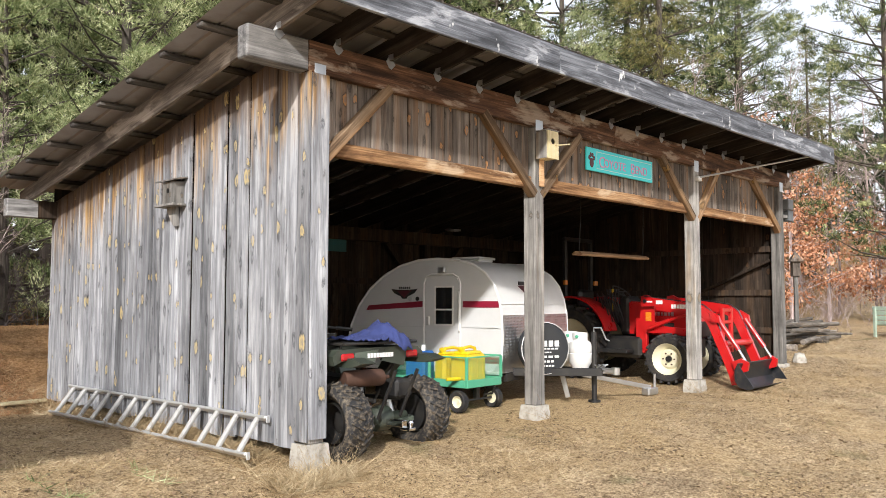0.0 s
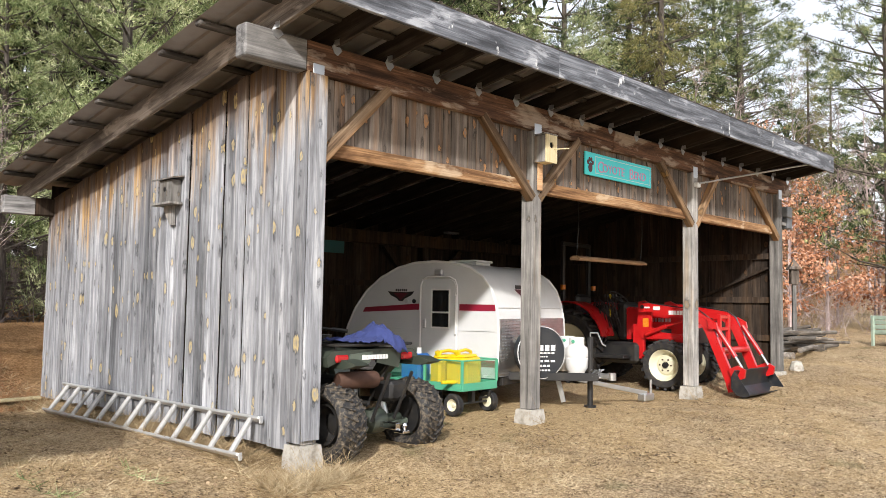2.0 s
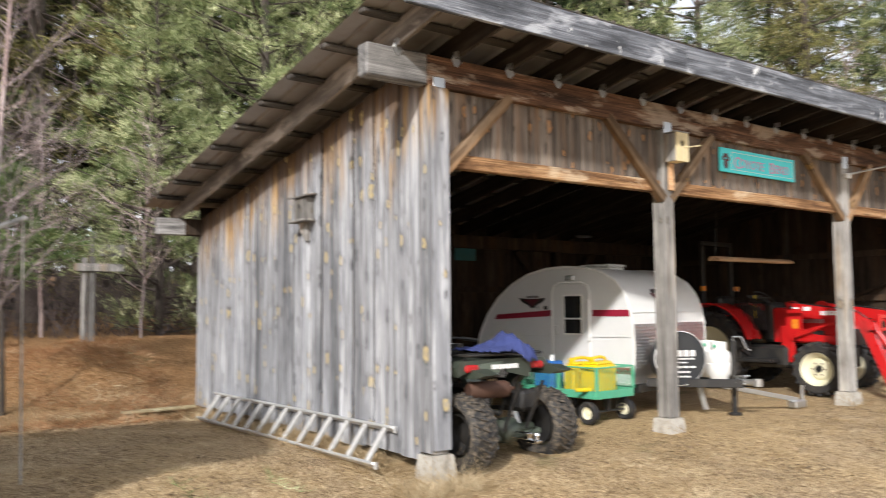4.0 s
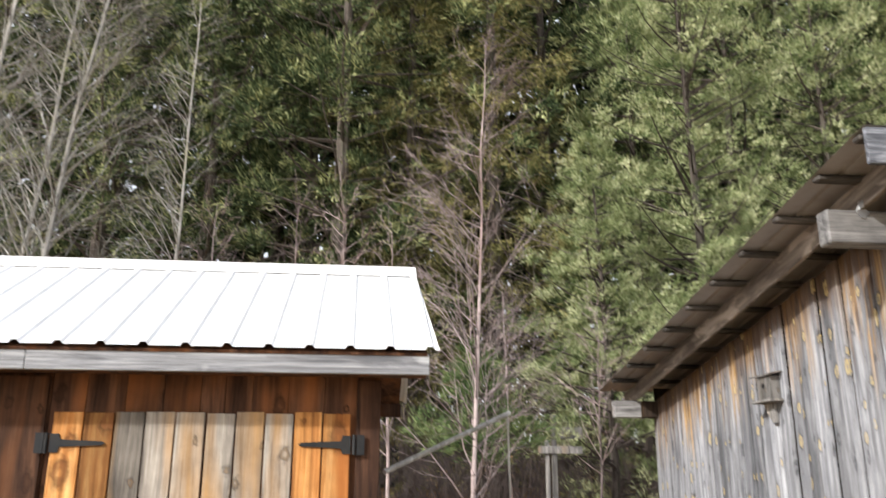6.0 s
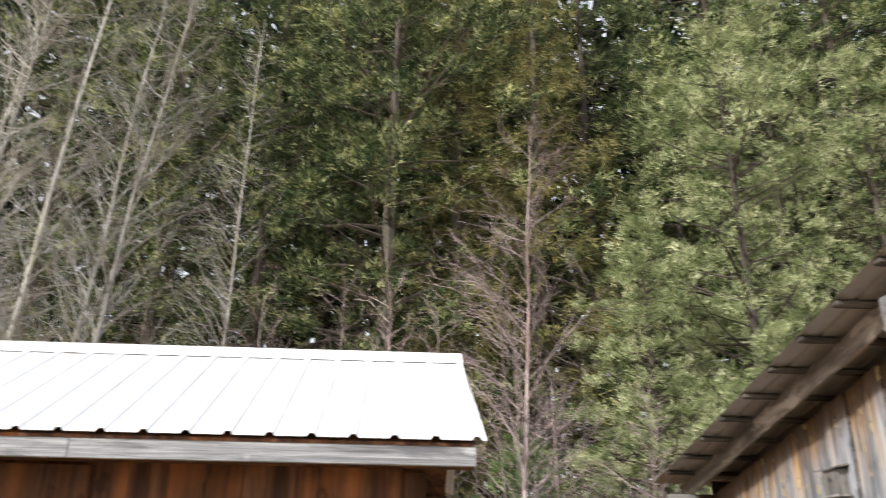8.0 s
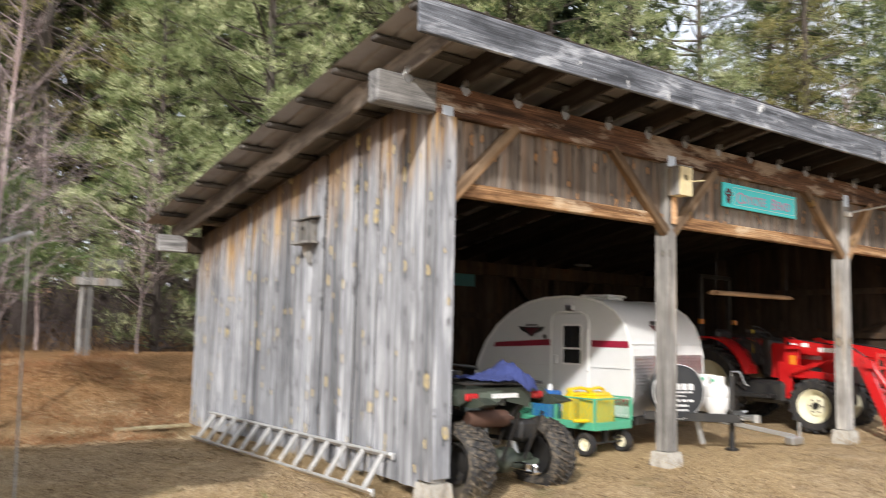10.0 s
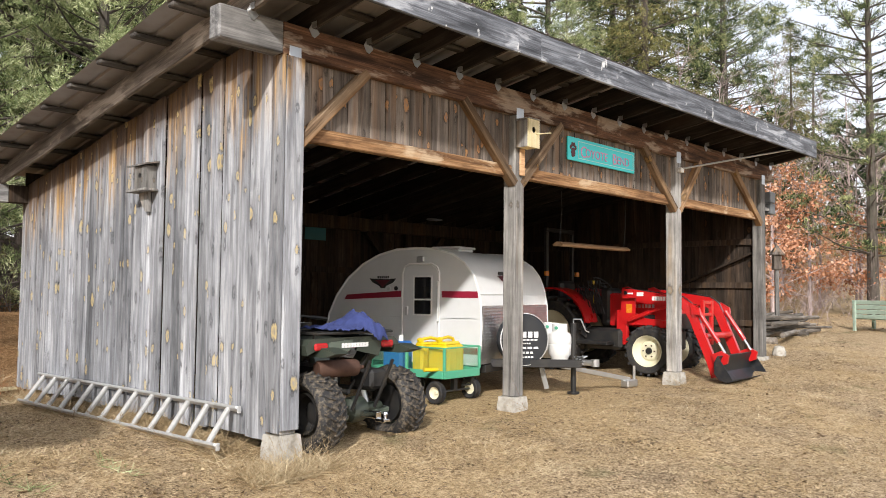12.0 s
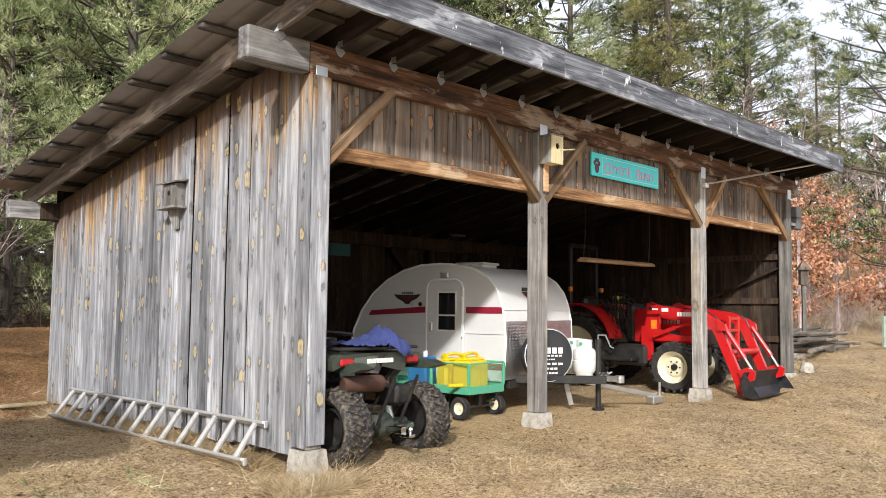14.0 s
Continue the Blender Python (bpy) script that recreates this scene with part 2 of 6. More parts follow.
# near-black on purpose: the shade inside the barn is put into this colour
SHADED_INNER_BOARD = wood("shaded_inner_board", (0.014, 0.010, 0.008), (0.042, 0.030, 0.022), (0.08, 0.058, 0.042), (0.065, 0.038, 0.02), 0.4, 2, 0.2, (0.1, 0.05, 0.02))
BEAM_X = old_beam("dark_beam", 0, (0.035, 0.018, 0.012), (0.15, 0.075, 0.042), (0.27, 0.15, 0.09), (0.44, 0.36, 0.29), 0.58)
BEAM_GREY = wood("grey_beam", (0.09, 0.088, 0.088), (0.24, 0.235, 0.235), (0.37, 0.365, 0.36), (0.2, 0.15, 0.11), 0.2, 0)
SILL_X = old_beam("honey_beam", 0, (0.13, 0.062, 0.028), (0.36, 0.20, 0.095), (0.52, 0.34, 0.19), (0.58, 0.45, 0.31), 0.62)
FASCIA_X = old_beam("grey_fascia", 0, (0.045, 0.049, 0.058), (0.15, 0.16, 0.185), (0.34, 0.36, 0.40), (0.46, 0.48, 0.52), 0.61, 0.95)
# rafter wood with the shade beneath the roof painted into it
SHADED_RAFTER_Y = wood("shaded_rafter", (0.014, 0.010, 0.008), (0.034, 0.026, 0.021), (0.07, 0.056, 0.046), (0.04, 0.027, 0.019), 0.4, 1)
RAKE_Y = old_beam("grey_rake", 1, (0.09, 0.072, 0.06), (0.22, 0.185, 0.155), (0.36, 0.31, 0.265), (0.48, 0.41, 0.35), 0.6)
EAVE_GREY = old_beam("pale_eave_board", 0, (0.16, 0.165, 0.18), (0.34, 0.35, 0.37), (0.50, 0.51, 0.53), (0.56, 0.57, 0.59), 0.64)
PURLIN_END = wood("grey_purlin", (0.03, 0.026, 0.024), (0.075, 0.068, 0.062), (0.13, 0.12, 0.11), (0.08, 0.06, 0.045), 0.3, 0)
BRACE = wood("brown_brace", (0.08, 0.05, 0.03), (0.24, 0.16, 0.1), (0.38, 0.28, 0.19), (0.32, 0.18, 0.08), 0.5, 2, 0.15)
SHED_GREY = wood("shed_door_grey", (0.10, 0.088, 0.078), (0.29, 0.26, 0.225), (0.46, 0.42, 0.365), (0.46, 0.27, 0.11), 0.62, 2, 0.35, (0.25, 0.15, 0.07))
SHED_ORANGE = wood("shed_board_orange", (0.13, 0.05, 0.017), (0.42, 0.19, 0.058), (0.60, 0.35, 0.14), (0.34, 0.12, 0.03), 0.5, 2, 0.35, (0.2, 0.08, 0.03))
SHED_DARK = wood("shed_board_dark", (0.03, 0.015, 0.010), (0.095, 0.045, 0.026), (0.18, 0.09, 0.05), (0.26, 0.10, 0.035), 0.45, 2, 0.3, (0.06, 0.025, 0.012))
BARK = wood("tree_bark", (0.04, 0.032, 0.027), (0.10, 0.082, 0.07), (0.17, 0.15, 0.13), (0.09, 0.09, 0.065), 0.4, 2)
BARK_PALE = wood("pale_bark", (0.2, 0.19, 0.17), (0.38, 0.37, 0.345), (0.56, 0.55, 0.52), (0.32, 0.3, 0.22), 0.4, 2)
BARK_DIM = wood("dim_brush_bark", (0.05, 0.04, 0.037), (0.12, 0.095, 0.09), (0.22, 0.18, 0.17), (0.09, 0.065, 0.06), 0.4, 2)
BARK_PINK = wood("twig_bark", (0.18, 0.14, 0.135), (0.36, 0.29, 0.28), (0.52, 0.44, 0.42), (0.2, 0.14, 0.13), 0.4, 2)


def ground_material():
    m = Mat("dry_ground", 0.95, 0, 0.1)
    tc = m.n.new("ShaderNodeTexCoord")
    v = tc.outputs["Object"]
    big, mid, fine = m.noise(v, 0.45, 4, 0.6), m.noise(v, 3.5, 6, 0.65), m.noise(v, 45, 4, 0.7)
    grit = m.noise(v, 130, 3, 0.75)
    fine = m.math("MULTIPLY_ADD", m.math("SUBTRACT", grit, 0.5), 0.9, m.math("MULTIPLY_ADD", m.math("SUBTRACT", m.noise(v, 14, 4, 0.7), 0.5), 0.55, fine))
    straw = m.ramp(fine, [(0.30, (0.08, 0.055, 0.034)), (0.48, (0.37, 0.265, 0.155)), (0.68, (0.72, 0.57, 0.38))])
    sand = m.ramp(fine, [(0.28, (0.20, 0.13, 0.065)), (0.5, (0.47, 0.335, 0.18)), (0.7, (0.70, 0.545, 0.33))])
    soil = m.ramp(fine, [(0.28, (0.09, 0.045, 0.02)), (0.5, (0.28, 0.155, 0.07)), (0.7, (0.48, 0.31, 0.17))])
    sep = m.n.new("ShaderNodeSeparateXYZ")
    m.l.new(v, sep.inputs[0])
    # bare sand lies just inside and before the bays, copper litter behind the buildings
    dx = m.math("ABSOLUTE", m.math("SUBTRACT", sep.outputs[0], 3.6))
    dy = m.math("ABSOLUTE", m.math("SUBTRACT", sep.outputs[1], 0.6))
    d = m.math("ADD", m.math("MULTIPLY", dx, 0.19), m.math("MULTIPLY", dy, 0.42))
    sandy = m.ramp(m.math("ADD", d, m.math("MULTIPLY", m.math("SUBTRACT", mid, 0.5), 1.5)), [(0.55, 1.0), (0.95, 0.0)])
    col = m.mix(m.ramp(big, [(0.45, 0.0), (0.6, 0.75)]), straw, sand)
    col = m.mix(m.ramp(m.noise(v, 1.1, 5, 0.65), [(0.52, 0.0), (0.68, 0.5)]), col, m.ramp(fine, [(0.3, (0.08, 0.055, 0.035)), (0.7, (0.33, 0.25, 0.165))]))
    col = m.mix(sandy, col, sand)
    back = m.ramp(m.math("MULTIPLY", m.math("ADD", sep.outputs[1], m.math("MULTIPLY", big, 3.0)), 0.1), [(0.55, 0.0), (0.85, 1.0)])
    col = m.mix(back, col, soil)
    green = m.ramp(m.noise(v, 1.3, 3), [(0.62, 0.0), (0.75, 0.5)])
    col = m.mix(green, col, (0.10, 0.12, 0.045))
    m.set("Base Color", col)
    m.bump(m.math("ADD", fine, mid), 0.7, 0.03)
    return m.m


GROUND = ground_material()


def metal_sheet():
    m = Mat("white_roof_sheet", 0.35, 0.0, 0.5)
    n = m.noise(m.coord((1, 1, 1)), 3, 4)
    m.set("Base Color", m.ramp(n, [(0.3, (0.78, 0.79, 0.8)), (0.7, (0.86, 0.86, 0.86))]))
    return m.m


ROOF_WHITE = metal_sheet()
ROOF_STEEL = paint("galvanised_roof", (0.36, 0.335, 0.315), 0.5, 0.3, 0.35, (0.22, 0.175, 0.14))
GALV = paint("galvanised_metal", (0.6, 0.61, 0.62), 0.35, 0.9, 0.15)
ALU = paint("dull_aluminium", (0.68, 0.69, 0.70), 0.42, 0.6, 0.2)
CONCRETE = paint("pier_concrete", (0.46, 0.44, 0.40), 0.95, 0, 0.95, (0.2, 0.17, 0.13), 14)
IRON = paint("black_iron", (0.02, 0.022, 0.025), 0.5, 0.5, 0.2)


def leaf_material(name, a, b, c, trans=0.25):
    m = Mat(name, 0.85, 0, 0.12)
    g = m.n.new("ShaderNodeNewGeometry")
    tc = m.n.new("ShaderNodeTexCoord")
    n = m.noise(tc.outputs["Object"], 1.5, 3)
    f = m.math("ADD", m.math("MULTIPLY", g.outputs["Random Per Island"], 0.35), m.math("MULTIPLY_ADD", n, 1.6, -0.45))
    m.set("Base Color", m.ramp(f, [(0.2, a), (0.55, b), (0.85, c)]))
    m.set("Transmission Weight", 0.0)
    m.set("Subsurface Weight", 0.0)
    return m.m


PINE_BRIGHT = leaf_material("bright_pine_needles", (0.045, 0.075, 0.025), (0.26, 0.31, 0.14), (0.66, 0.68, 0.42))
PINE_DARK = leaf_material("dark_pine_needles", (0.011, 0.021, 0.009), (0.085, 0.12, 0.052), (0.55, 0.58, 0.28))
PINE_SOFT = leaf_material("soft_pine_needles", (0.03, 0.055, 0.02), (0.10, 0.15, 0.06), (0.25, 0.30, 0.13))
# needle green taken down to stand for shade deep in the forest
PINE_FAR_SHADE = leaf_material("far_shade_needles", (0.006, 0.010, 0.006), (0.025, 0.038, 0.02), (0.10, 0.125, 0.06))
PINE_OLIVE = leaf_material("olive_spruce_needles", (0.06, 0.06, 0.022), (0.19, 0.185, 0.07), (0.38, 0.34, 0.15))
BEECH = leaf_material("copper_beech_leaves", (0.27, 0.11, 0.06), (0.48, 0.235, 0.135), (0.64, 0.40, 0.28))
RUSTY = leaf_material("rusty_grass", (0.14, 0.065, 0.03), (0.34, 0.175, 0.085), (0.55, 0.37, 0.22))
STRAW = leaf_material("dry_straw", (0.17, 0.115, 0.06), (0.36, 0.27, 0.155), (0.60, 0.50, 0.34))


# ---- mesh building ----
class Geo:
    """Collects vertices and faces of one mesh."""

    def __init__(self):
        self.v, self.f = [], []

    def add(self, verts, faces, m=None):
        k = len(self.v)
        self.v += [tuple(m @ Vector(p)) if m else tuple(p) for p in verts]
        self.f += [tuple(i + k for i in q) for q in faces]
        return self

    def box(self, lo, hi, b=0.0, m=None):
        """A box from corner to corner, its edges chamfered by b."""
        lo, hi = Vector(lo), Vector(hi)
        if b <= 0:
            vs = [(x, y, z) for z in (lo.z, hi.z) for y in (lo.y, hi.y) for x in (lo.x, hi.x)]
            return self.add(vs, [(0, 2, 3, 1), (4, 5, 7, 6), (0, 1, 5, 4), (2, 6, 7, 3), (0, 4, 6, 2), (1, 3, 7, 5)], m)
        b = min(b, 0.49 * min(hi - lo))
        vs, idx = [], {}
        for sx in (0, 1):
            for sy in (0, 1):
                for sz in (0, 1):
                    p = [(lo, hi)[s][i] for i, s in enumerate((sx, sy, sz))]
                    q = [p[i] + (b, -b)[s] for i, s in enumerate((sx, sy, sz))]
                    for a in range(3):
                        w = list(q)
                        w[a] = p[a]
                        idx[sx, sy, sz, a] = len(vs)
                        vs.append(tuple(w))
        fs = []

        def face(keys, out):
            ids = [idx[k] for k in keys]
            c = sum((Vector(vs[i]) for i in ids), Vector()) / len(ids)
            n = (Vector(vs[ids[1]]) - Vector(vs[ids[0]])).cross(Vector(vs[ids[2]]) - Vector(vs[ids[1]]))
            fs.append(tuple(ids if n.dot(out) > 0 else ids[::-1]))

        for a in range(3):
            u, w = [i for i in range(3) if i != a]
            for s in (0, 1):
                ks = []
                for su, sw in ((0, 0), (1, 0), (1, 1), (0, 1)):
                    k = [0, 0, 0]
                    k[a], k[u], k[w] = s, su, sw
                    ks.append((*k, a))
                out = Vector((0, 0, 0))
                out[a] = 1 if s else -1
                face(ks, out)
            for su in (0, 1):
                for sw in (0, 1):
                    k0, k1 = [0, 0, 0], [0, 0, 0]
                    k0[a], k1[a] = 0, 1
                    k0[u] = k1[u] = su
                    k0[w] = k1[w] = sw
                    out = Vector((0, 0, 0))
                    out[u], out[w] = (1 if su else -1), (1 if sw else -1)
                    face([(*k0, u), (*k1, u), (*k1, w), (*k0, w)], out)
        for sx in (0, 1):
            for sy in (0, 1):
                for sz in (0, 1):
                    face([(sx, sy, sz, i) for i in range(3)], Vector((2 * sx - 1, 2 * sy - 1, 2 * sz - 1)))
        return self.add(vs, fs, m)

    def bar(self, p0, p1, w, h, b=0.0, up=(0, 0, 1)):
        """A rectangular bar from p0 to p1, w wide and h high."""
        p0, p1 = Vector(p0), Vector(p1)
        d = (p1 - p0)
        length = d.length
        d.normalize()
        side = d.cross(Vector(up))
        if side.length < 1e-4:
            side = d.cross(Vector((0, 1, 0)))
        side.normalize()
        u = side.cross(d)
        m = Matrix((side, d, u)).transposed().to_4x4()
        m.translation = p0
        return self.box((-w / 2, 0, -h / 2), (w / 2, length, h / 2), b, m)

    def tube(self, pts, r, n=8, caps=True):
        """A round tube along points; r is one radius or one per point."""
        pts = [Vector(p) for p in pts]
        rs = list(r) if isinstance(r, (list, tuple)) else [r] * len(pts)
        k, last = len(self.v), None
        for i, p in enumerate(pts):
            d = (pts[min(i + 1, len(pts) - 1)] - pts[max(i - 1, 0)]).normalized()
            a = last if last else (Vector((0, 0, 1)) if abs(d.z) < 0.9 else Vector((1, 0, 0)))
            s = d.cross(a)
            if s.length < 1e-5:
                s = d.orthogonal()
            s.normalize()
            t = s.cross(d)
            last = t
            for j in range(n):
                w = 2 * math.pi * j / n
                self.v.append(tuple(p + rs[i] * (s * math.cos(w) + t * math.sin(w))))
        for i in range(len(pts) - 1):
            for j in range(n):
                a, b = k + i * n + j, k + i * n + (j + 1) % n
                self.f.append((a, a + n, b + n, b))
        if caps:
            self.f.append(tuple(k + j for j in range(n)))
            self.f.append(tuple(k + (len(pts) - 1) * n + j for j in reversed(range(n))))
        return self

    def lathe(self, profile, n=24, m=None, close=False):
        """Turns a profile of (radius, height) about the z axis."""
        vs, fs, k = [], [], len(profile)
        for j in range(n):
            w = 2 * math.pi * j / n
            vs += [(r * math.cos(w), r * math.sin(w), z) for r, z in profile]
        for j in range(n):
            for i in range(k if close else k - 1):
                a, b = j * k + i, ((j + 1) % n) * k + i
                c, d = j * k + (i + 1) % k, ((j + 1) % n) * k + (i + 1) % k
                fs.append((a, b, d, c))
        return self.add(vs, fs, m)

    def prism(self, outline, depth, m=None):
        """A flat outline in x and z, drawn out along y from 0 to depth."""
        n = len(outline)
        vs = [(x, 0, z) for x, z in outline] + [(x, depth, z) for x, z in outline]
        fs = [tuple(range(n)), tuple(reversed(range(n, 2 * n)))]
        fs += [(i, n + i, n + (i + 1) % n, (i + 1) % n) for i in range(n)]
        return self.add(vs, fs, m)


def link_mesh(name, geo, material, parent=None, label="", smooth=True, angle=35):
    me = bpy.data.meshes.new(name)
    me.from_pydata(geo.v, [], geo.f)
    bm = bmesh.new()
    bm.from_mesh(me)
    bmesh.ops.recalc_face_normals(bm, faces=bm.faces)
    bm.to_mesh(me)
    bm.free()
    me.materials.append(material)
    if smooth:
        me.shade_smooth()
        me.set_sharp_from_angle(angle=radians(angle))
    ob = new(name, me)
    if parent:
        ob.parent = parent
    if label:
        tagged(ob, label)
    return ob


part = link_mesh


def big_mesh(name, v, f, material, parent=None, sides=3):
    """A mesh of many loose blades, from arrays."""
    me = bpy.data.meshes.new(name)
    v = np.asarray(v, np.float32).reshape(-1, 3)
    f = np.asarray(f, np.int32).reshape(-1)
    me.vertices.add(len(v))
    me.vertices.foreach_set("co", v.ravel())
    me.loops.add(len(f))
    me.loops.foreach_set("vertex_index", f)
    count = len(f) // sides
    me.polygons.add(count)
    me.polygons.foreach_set("loop_start", np.arange(count, dtype=np.int32) * sides)
    me.update(calc_edges=True)
    me.validate()
    me.materials.append(material)
    ob = new(name, me)
    if parent:
        ob.parent = parent
    return ob


def thing(name, label, category, group="", at=None, kind=""):
    ob = new(name)
    ob.empty_display_size = 0.2
    if at is not None:
        ob.matrix_basis = at
    return tagged(ob, label, category, group, kind)


rng = random.Random(7)
nrng = np.random.default_rng(7)


# ---- ground ----
def ground_z(x, y):
    def step(a, b, t):
        t = min(1, max(0, (t - a) / (b - a)))
        return t * t * (3 - 2 * t)
    z = -0.25 + 0.25 * step(-3.0, 0.6, y + 0.35 * min(x, 4))
    z += 0.22 * step(7.5, 10.5, x) * step(-4, 0.5, y)
    z += 0.85 * step(5.4, 9.6, y) + 0.5 * step(10.0, 22.0, y) + 3.0 * step(30, 80, y)
    z += 0.5 * step(11, 22, x) + 4.5 * step(21, 60, x)
    z -= 0.13 * math.exp(-(x * x + (y + 0.3) ** 2) / 1.1)
    z += 0.28 * math.exp(-((x + 1.0) ** 2 / 1.2 + (y - 7.6) ** 2 / 0.5))
    z -= 0.08 * step(1.5, 4, y) * (1 - step(-0.2, 0.3, x)) * (1 - step(6, 9, y))
    z += 0.03 * noise.noise((x * 0.6, y * 0.6, 0)) + 0.012 * noise.noise((x * 2.7, y * 2.7, 3))
    return z


def spread(lo, hi, near_lo, near_hi, fine, grow=1.25):
    xs = list(np.arange(near_lo, near_hi + 1e-6, fine))
    s, x = fine, near_hi
    while x < hi:
        s *= grow
        x += s
        xs.append(x)
    s, x = fine, near_lo
    while x > lo:
        s *= grow
        x -= s
        xs.insert(0, x)
    return xs


gx, gy = spread(-1500, 1500, -12, 18, 0.2), spread(-1500, 1500, -8, 16, 0.2)
geo = Geo()
geo.v = [(x, y, ground_z(x, y)) for y in gy for x in gx]
nx = len(gx)
geo.f = [(j * nx + i, j * nx + i + 1, (j + 1) * nx + i + 1, (j + 1) * nx + i) for j in range(len(gy) - 1) for i in range(nx - 1)]
ground = link_mesh("ground", geo, GROUND)
tagged(ground, "dry sandy ground with straw-coloured grass and leaf litter", "ground", kind="structure")

# ---- pole barn ----
SLOPE = 0.169


def rafter_z(y):
    """Underside of the rafters."""
    return 3.525 - SLOPE * y


barn = thing("pole_barn", "open-fronted weathered grey timber pole barn with a lean-to roof", "barn")
DEPTH, XR = 5.7, 9.95
POSTS = [(0.02, 0.18), (3.07, 3.237), (6.763, 6.93), (9.783, 9.95)]
for i, (a, b) in enumerate(POSTS):
    zb = (0.1, 0.15, 0.18, 0.25)[i]
    part("post", Geo().box((a, 0, zb), (b, 0.167, 3.25), 0.012), GREY_POST, barn)
    g, c = ground_z((a + b) / 2, 0.08), (a + b) / 2
    geo = Geo()
    k = 0.115
    n = 5
    for side in range(4):
        rows = []
        for a_ in range(n + 1):
            for b_ in range(n + 1):
                u, zz = -1 + 2 * a_ / n, (g - 0.3) + (zb - g + 0.3) * b_ / n
                w = k * (1.16 - 0.14 * b_ / n) * (0.93 if b_ == n else 1)
                p = Vector((u * w, -w, zz))
                p += Vector((noise.noise((u * 3, zz * 7, side + 9 * i)), noise.noise((u * 4, zz * 9, side + 5 * i + 50)), 0)) * 0.012 * (1 if 0 < a_ < n else 0)
                rows.append(tuple(Matrix.Translation((c, 0.083, 0)) @ (pose(0, 0, 0, 0, 0, 90 * side) @ p)))
        geo.add(rows, [(a_ * (n + 1) + b_, (a_ + 1) * (n + 1) + b_, (a_ + 1) * (n + 1) + b_ + 1, a_ * (n + 1) + b_ + 1) for a_ in range(n) for b_ in range(n)])
    w = k * 1.02 * 0.93
    geo.add([(c - w, 0.083 - w, zb), (c + w, 0.083 - w, zb), (c + w, 0.083 + w, zb), (c - w, 0.083 + w, zb)], [(0, 1, 2, 3)])
    part("pier", geo, CONCRETE, barn, "rough cast concrete pier")
    geo = Geo().box((a + 0.02, -0.006, 3.17), (b - 0.02, 0, 3.33), 0.002)
    part("strap_plate", geo, GALV, barn, "galvanised steel strap plate")
part("beam_end", Geo().box((-0.625, -0.001, 3.249), (-0.02, 0.151, 3.521), 0.012), BEAM_GREY, barn, "grey weathered end of the header")
header = part("header_beam", Geo().box((-0.018, 0.0, 3.25), (4.7, 0.15, 3.52), 0.004), BEAM_X, barn, "heavy dark brown timber header")
header = part("header_beam", Geo().box((4.702, 0.002, 3.25), (10.275, 0.152, 3.52), 0.012), BEAM_X, barn, "heavy dark brown timber header")
part("beam_end", Geo().box((-0.63, DEPTH - 0.17, rafter_z(DEPTH) - 0.2), (-0.252, DEPTH - 0.03, rafter_z(DEPTH - 0.17)), 0.008), BEAM_GREY, barn)
# the inside run takes the colour with the barn's shade in it
part("back_beam", Geo().box((-0.25, DEPTH - 0.17, rafter_z(DEPTH) - 0.2), (10.27, DEPTH - 0.03, rafter_z(DEPTH - 0.17)), 0.012), SHADED_INNER_BOARD, barn)
for (a0, a1), (b0, b1) in zip(POSTS, POSTS[1:]):
    part("sill_beam", Geo().box((a1 + 0.002, 0.04, 2.56), (b0 - 0.002, 0.13, 2.69), 0.008), SILL_X, barn, "honey brown horizontal timber over the bay")
for p0, p1 in (((0.19, 2.48), (0.95, 3.25)), ((3.06, 2.46), (2.21, 3.25)), ((3.23, 2.46), (4.0, 3.25)), ((6.755, 2.46), (5.85, 3.25)), ((6.93, 2.46), (7.6, 3.25)), ((9.78, 2.46), (8.75, 3.25))):
    d = Vector((p1[0] - p0[0], 0, p1[1] - p0[1])).normalized()
    a = Vector((p0[0], 0.045, p0[1] + 0.06)) - d * 0.05
    b = Vector((p1[0], 0.045, p1[1]))
    ob = part("knee_brace", Geo().box((-0.05, -0.05, 0), (0.05, 0.05, (b - a).length), 0.008), BRACE, barn, "brown diagonal knee brace")
    ob.matrix_basis = pose(a.x, a.y, a.z, 0, math.degrees(math.atan2(d.x, d.z)), 0)
# roof
ROOF0, ROOF1, EAVE0, EAVE1 = -0.72, 10.4, -0.70, 5.95
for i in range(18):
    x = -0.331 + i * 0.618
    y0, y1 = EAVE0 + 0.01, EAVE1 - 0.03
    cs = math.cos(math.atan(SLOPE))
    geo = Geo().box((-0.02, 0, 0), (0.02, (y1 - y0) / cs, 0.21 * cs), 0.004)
    ob = part("rafter", geo, RAKE_Y if i == 0 else SHADED_RAFTER_Y, barn, "weathered fly rafter" if i == 0 else "")
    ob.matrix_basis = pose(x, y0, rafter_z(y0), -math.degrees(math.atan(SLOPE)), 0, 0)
    # a folded plate: a wide triangular wing on the beam and a narrow ear up the rafter
    geo = Geo()
    geo.prism([(x - 0.055, 3.515), (x - 0.02, 3.575), (x - 0.012, 3.525), (x + 0.03, 3.53), (x + 0.06, 3.50), (x + 0.012, 3.45), (x - 0.02, 3.46)], 0.004, Matrix.Translation((0, -0.008, 0)))
    geo.box((x - 0.026, -0.07, 3.525), (x - 0.0225, -0.004, 3.58))
    part("rafter_tie", geo, GALV, barn, "small galvanised hurricane tie")
PURLINS = [-0.60] + [-0.04 + 0.673 * i for i in range(9)]
